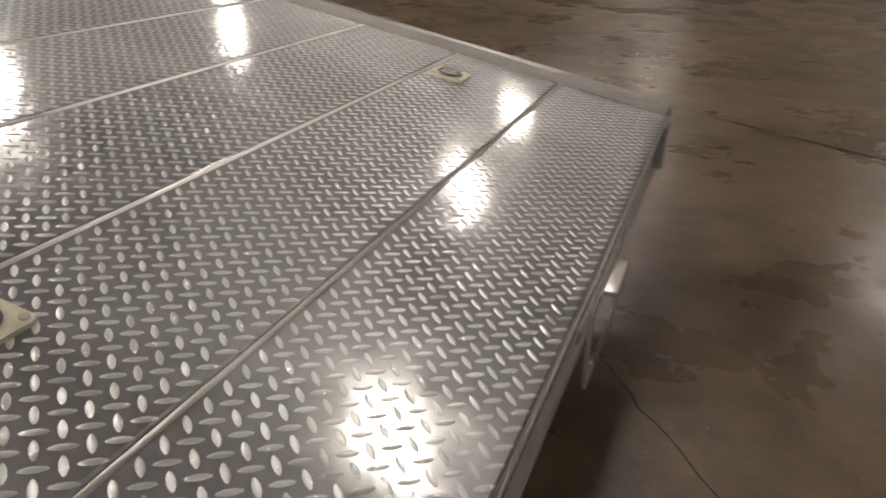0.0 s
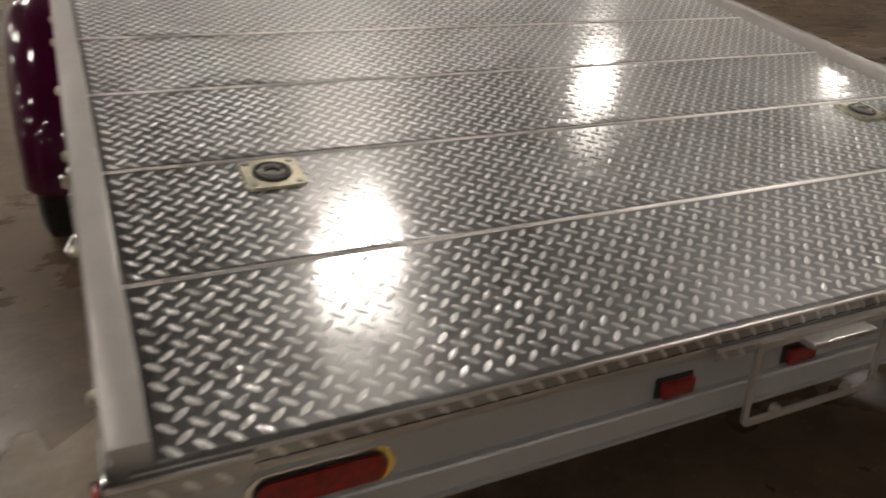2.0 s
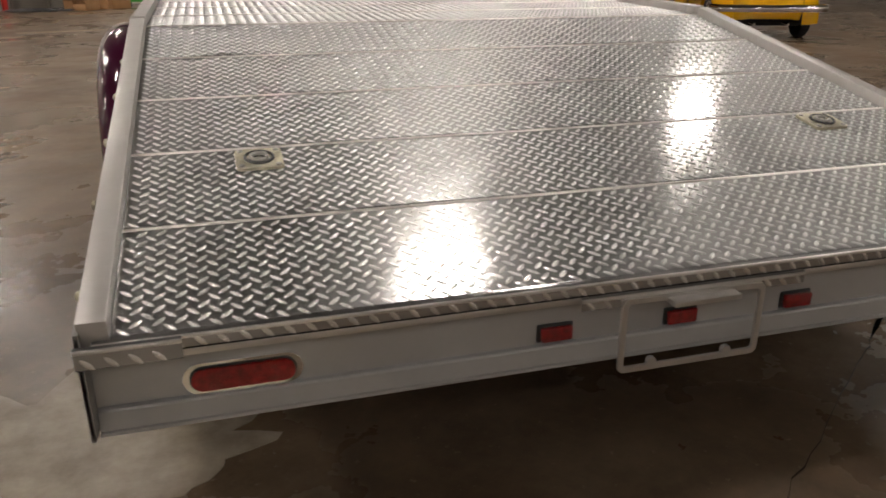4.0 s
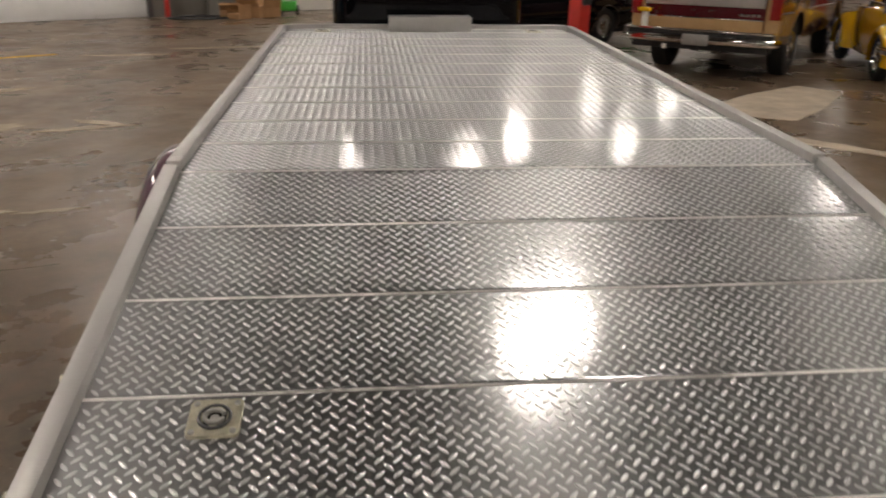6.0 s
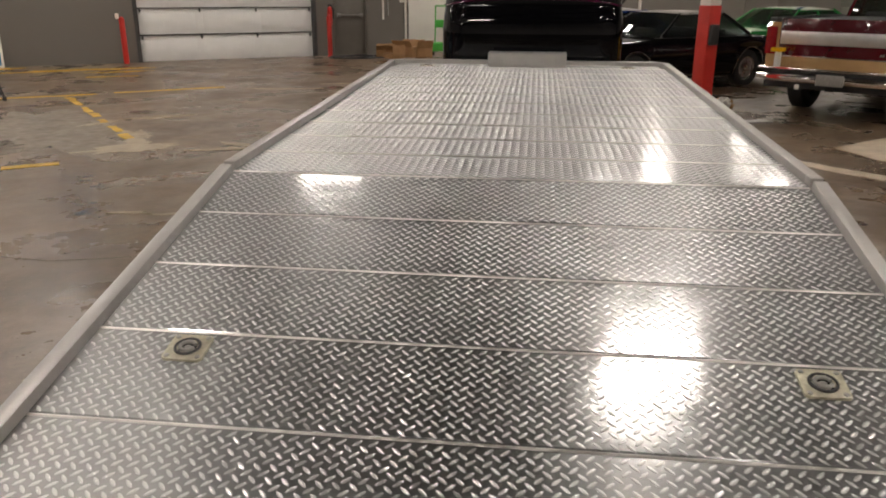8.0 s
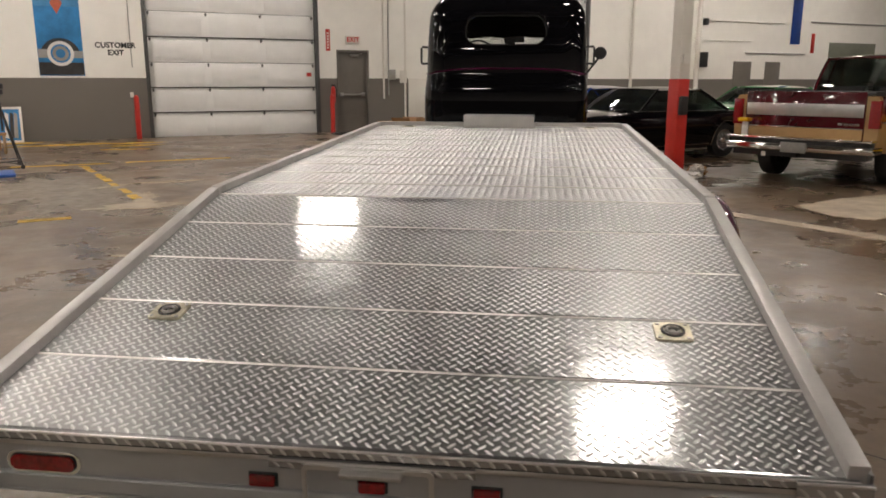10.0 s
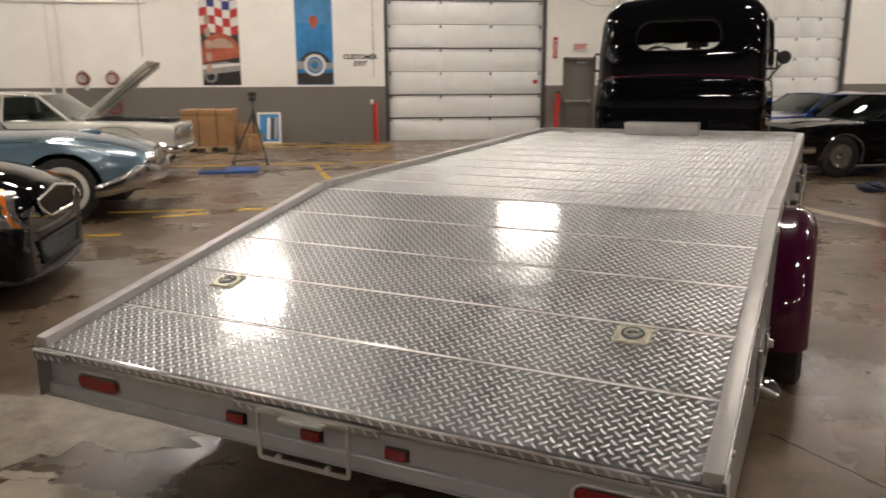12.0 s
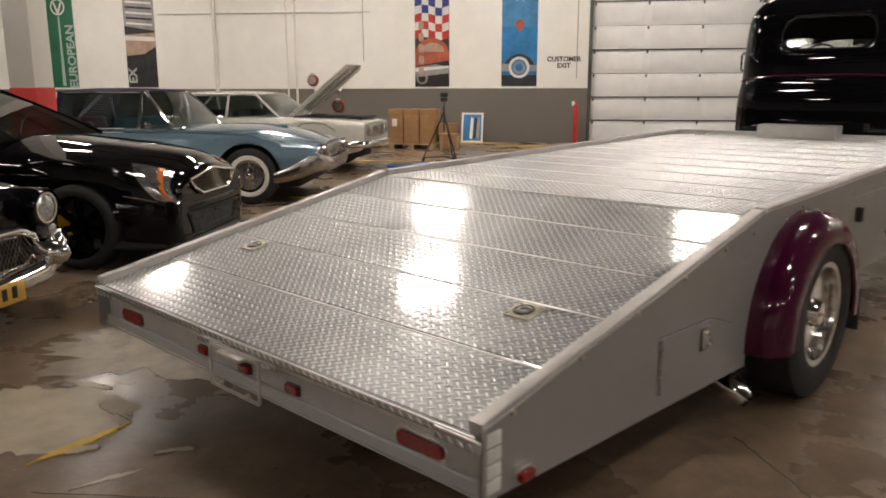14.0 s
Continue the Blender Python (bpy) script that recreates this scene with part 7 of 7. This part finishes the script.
for u in (-0.05, 4.86):
    bm = bmesh.new()
    lathe(bm, [(0, 0.062), (0.98, 0.062), (1.03, 0.045), (1.05, 0.003)], 20, "z")
    ob = part("bollard", bm, REDP)
    ob.matrix_basis = hall(u, -0.28)
    tagged(ob, "red painted steel bollard beside the overhead door", "bollard", "door bollards")
fe = empty("fire_extinguisher", on_wall(4.95, 1.05), "red fire extinguisher hung on the wall", "fire extinguisher")
bm = bmesh.new()
lathe(bm, [(-0.25, 0.06), (0.1, 0.065), (0.16, 0.05), (0.19, 0.02)], 18, "z", (0, -0.1, 0))
part("cylinder", bm, REDP, fe)
bm = bmesh.new()
box(bm, -0.05, 0.05, -0.14, -0.05, 0.19, 0.24, bevel=0.01)
sweep(bm, [(0.04, -0.1, 0.21), (0.09, -0.13, 0.1), (0.08, -0.13, -0.1)], 0.012, 6)
part("valve", bm, BLACKPL, fe)

# ---- loose things on the floor ----
e = empty("carton", hall(-3.98, -2.2, 0.12), "large brown cardboard carton standing on a pallet", "carton", "cartons by the wall")
new_box("carton_body", (-0.56, 0.56, -0.45, 0.45, 0, 0.78), CARD, e, bevel=0.008)
new_box("carton_lid", (-0.575, 0.575, -0.465, 0.465, 0.70, 0.83), CARD, e, bevel=0.008)
for x in (-0.2, 0.2):
    new_box("strap", (x - 0.008, x + 0.008, -0.469, 0.469, 0.0, 0.834), DARK, e, bevel=0.001)
new_box("paper_label", (-0.48, -0.36, -0.468, -0.452, 0.42, 0.60), WHITEP, e, bevel=0.001)
e = empty("pallet", hall(-3.98, -2.2), "pale wooden pallet on the floor", "pallet")
for y in (-0.45, -0.22, 0, 0.22, 0.45):
    new_box("board", (-0.58, 0.58, y - 0.05, y + 0.05, 0.098, 0.12), PALEWOOD, e)
for x in (-0.5, 0, 0.5):
    new_box("block", (x - 0.07, x + 0.07, -0.48, 0.48, 0, 0.098), PALEWOOD, e)
for u, v, z, wd, h, tr in ((-3.12, -2.1, 0, 0.46, 0.32, 8), (-3.15, -2.12, 0.322, 0.40, 0.28, -5)):
    e = empty("small_carton", hall(u, v, z, tr), "small brown cardboard carton", "carton", "cartons by the wall")
    new_box("carton_body", (-wd / 2, wd / 2, -0.2, 0.2, 0, h), CARD, e, bevel=0.006)
    new_box("tape", (-0.03, 0.03, -0.202, 0.202, 0.01, h + 0.002), PALEWOOD, e, bevel=0.001)

tp = empty("tripod", pose(-8.34, 9.89, 0), "black camera tripod on wheels with a video head", "tripod")
for k in range(3):
    a = radians(100 + 120 * k)
    f = Vector((0.42 * math.cos(a), 0.42 * math.sin(a), 0.07))
    bm = bmesh.new()
    sweep(bm, [(0, 0, 0.98), f * 0.5 + Vector((0, 0, 0.48)), f], [0.020, 0.016, 0.012], 8)
    leg = part("leg", bm, BLACKPL, tp)
    bm = bmesh.new()
    sweep(bm, [(0, 0, 0.09), f], 0.012, 6)
    part("spreader", bm, BLACKPL, tp)
    bm = bmesh.new()
    lathe(bm, [(-0.015, 0.035), (0.015, 0.035)], 14, "x", (f.x, f.y, 0.035))
    part("castor", bm, BLACKPL, leg)
bm = bmesh.new()
sweep(bm, [(0, 0, 0.6), (0, 0, 1.2)], 0.018, 8)
part("column", bm, BLACKPL, tp)
bm = bmesh.new()
box(bm, -0.05, 0.05, -0.06, 0.06, 1.18, 1.27, bevel=0.02)
box(bm, -0.08, 0.08, -0.04, 0.04, 1.27, 1.36, bevel=0.02)
sweep(bm, [(0, 0, 1.22), (0.2, -0.25, 1.05)], 0.012, 6)
part("head", bm, BLACKPL, tp)

bm = bmesh.new()
box(bm, -0.5, 0.5, -0.34, 0.34, 0, 0.05, bevel=0.015)
ob = part("tray", bm, BLUEPL)
ob.matrix_basis = pose(-7.95, 8.7, 0, 0, 0, 38)
tagged(ob, "flat blue plastic tray lying on the floor", "tray")
new_box("tray_mat", (-0.47, -0.05, -0.31, 0.31, 0.05, 0.056), BLACKPL, ob, "black rubber mat", 0.002)

st = empty("tool_stand", hall(-2.95, -3.1), "small brown wooden stand beside the tripod", "stand")
new_box("top", (-0.24, 0.24, -0.16, 0.16, 0.36, 0.40), CARD, st, bevel=0.006)
for sx in (-0.2, 0.2):
    for sy in (-0.12, 0.12):
        new_box("leg", (sx - 0.02, sx + 0.02, sy - 0.02, sy + 0.02, 0, 0.36), PALEWOOD, st, bevel=0.003)
cp = empty("compressor", hall(-5.0, -2.4), "small black shop compressor standing on the floor by a carton", "compressor")
bm = bmesh.new()
lathe(bm, [(-0.26, 0.02), (-0.24, 0.11), (-0.18, 0.15), (0.18, 0.15), (0.24, 0.11), (0.26, 0.02)], 22, "y", (0, 0, 0.30))
part("tank", bm, BLACKPL, cp)
new_box("motor", (-0.13, 0.13, -0.2, 0.1, 0.45, 0.72), BLACKPL, cp, bevel=0.03)
for sy in (-0.16, 0.16):
    new_box("foot", (-0.14, 0.14, sy - 0.02, sy + 0.02, 0, 0.18), BLACKPL, cp, bevel=0.004)

pf_ = empty("picture_frame", hall(-2.82, -0.28, 0.0) @ pose(0, 0, 0, -14), "white-framed car picture leaning against the wall", "picture")
for d in ((-0.3, -0.25, 0, 0.82), (0.25, 0.3, 0, 0.82), (-0.25, 0.25, 0, 0.05), (-0.25, 0.25, 0.77, 0.82)):
    new_box("frame_bar", (d[0], d[1], -0.03, 0.0, d[2], d[3]), WHITEP, pf_, bevel=0.004)
new_box("print", (-0.25, 0.25, -0.012, -0.004, 0.05, 0.77), P_BLUE, pf_, "blue and grey printed picture", 0.001)
for k, (x, mt) in enumerate(((-0.02, P_WHITE), (0.08, P_DARK), (0.16, P_GREY))):
    bm = bmesh.new()
    prism(bm, [(x - 0.05, 0.12), (x + 0.03, 0.1), (x + 0.05, 0.66), (x - 0.02, 0.7)], "y", -0.016, -0.012)
    part("print_shape", bm, mt, pf_, smooth=False)

CLOTH = mat("crumpled_white_cloth", (0.6, 0.58, 0.54), 0.85, vary=0.2, scale=12, bump=0.3, bump_scale=30)
CLOTHB = mat("crumpled_dark_blue_cloth", (0.05, 0.06, 0.10), 0.85, vary=0.3, scale=12, bump=0.3, bump_scale=30)


def crumple(name, x, y, sx, sy, sz, material, label, category, seed):
    bm = bmesh.new()
    bmesh.ops.create_icosphere(bm, subdivisions=4, radius=1)
    for v in bm.verts:
        k = 1 + 0.45 * noise.noise(v.co * 2.1 + Vector((seed, 0, 0))) + 0.22 * noise.noise(v.co * 5.3 + Vector((0, seed, 0)))
        v.co = Vector((v.co.x * sx * k, v.co.y * sy * k, max(0, v.co.z * k * 0.5 + 0.42) * sz))
    ob = part(name, bm, material)
    ob.matrix_basis = pose(x, y, 0.0, 0, 0, seed * 40)
    tagged(ob, label, category)


crumple("crumpled_rag", 2.05, 10.25, 0.2, 0.14, 0.15, CLOTHB, "crumpled dark blue rag on the floor by the column", "rag", 1)
crumple("crumpled_rag", 2.62, 10.05, 0.26, 0.16, 0.10, CLOTH, "crumpled white rag on the floor by the column", "rag", 2)
crumple("paper_bag", 2.78, 10.32, 0.15, 0.13, 0.18, CARD, "crumpled brown paper bag on the floor", "bag", 3)
crumple("crumpled_rag", 2.74, 10.2, 0.1, 0.1, 0.21, CLOTH, "white cloth lying on a brown paper bag", "rag", 4)
bm = bmesh.new()
box(bm, -0.17, 0.17, -0.1, 0.1, 0, 0.02, bevel=0.006)
ob = part("metal_sheet", bm, GREYMET)
ob.matrix_basis = pose(2.98, 9.25, 0, 0, 0, 20)
tagged(ob, "small bright metal sheet lying on the floor", "sheet")
for k, (x, y, wd, h, tr) in enumerate(((-3.75, 18.75, 0.5, 0.2, 10), (-3.25, 18.95, 0.55, 0.26, -20), (-2.9, 19.15, 0.45, 0.22, 35), (-3.5, 18.5, 0.4, 0.13, 50))):
    e = empty("open_carton", pose(x, y, 0, 0, 0, tr), "crushed brown cardboard carton with open flaps", "carton", "cartons in the corner")
    bm = bmesh.new()
    box(bm, -wd / 2, wd / 2, -0.2, 0.2, 0, h, bevel=0.006)
    part("carton_body", bm, CARD, e)
    for s in (1, -1):
        bm = bmesh.new()
        box(bm, -wd / 2, wd / 2, 0, 0.2, -0.004, 0.004, m=Matrix.Translation((0, s * 0.2, h)) @ Matrix.Rotation(radians(s * (35 + 20 * k)) , 4, "X") @ (Matrix.Identity(4) if s > 0 else Matrix.Rotation(math.pi, 4, "Z")))
        part("flap", bm, CARD, e)
gm = empty("floor_machine", pose(-2.45, 19.55, 0), "bright green wheeled shop machine with hoses", "machine")
GREENM = mat("bright_green_enamel", (0.06, 0.42, 0.05), 0.35, vary=0.1)
new_box("chassis", (-0.2, 0.2, -0.25, 0.25, 0.12, 0.34), GREENM, gm, bevel=0.03)
for sx in (-0.17, 0.17):
    bm = bmesh.new()
    sweep(bm, [(sx, 0.2, 0.3), (sx, 0.28, 0.8), (sx, 0.32, 1.25)], 0.018, 8)
    part("upright", bm, GREENM, gm)
    bm = bmesh.new()
    lathe(bm, [(-0.03, 0.12), (0.03, 0.12)], 18, "x", (sx * 1.2, 0.1, 0.12))
    part("wheel", bm, BLACKPL, gm)
bm = bmesh.new()
sweep(bm, [(-0.17, 0.32, 1.25), (0.17, 0.32, 1.25)], 0.018, 8)
part("handle", bm, GREENM, gm)
new_box("control_box", (-0.16, 0.16, 0.2, 0.34, 0.7, 0.9), GREENM, gm, bevel=0.02)
bm = bmesh.new()
random.seed(3)
for t in range(5):
    r = 0.45 + 0.08 * t
    sweep(bm, [(r * math.cos(a) + 0.05 * t, 0.6 * r * math.sin(a), 0.018 + 0.012 * (t % 2)) for a in [2 * math.pi * k / 36 for k in range(36)]], 0.014, 6, closed=True)
ob = part("cable_coil", bm, BLACKPL)
ob.matrix_basis = pose(-4.6, 18.45, 0, 0, 0, 20)
tagged(ob, "coiled black hose lying on the floor by the wall", "hose")
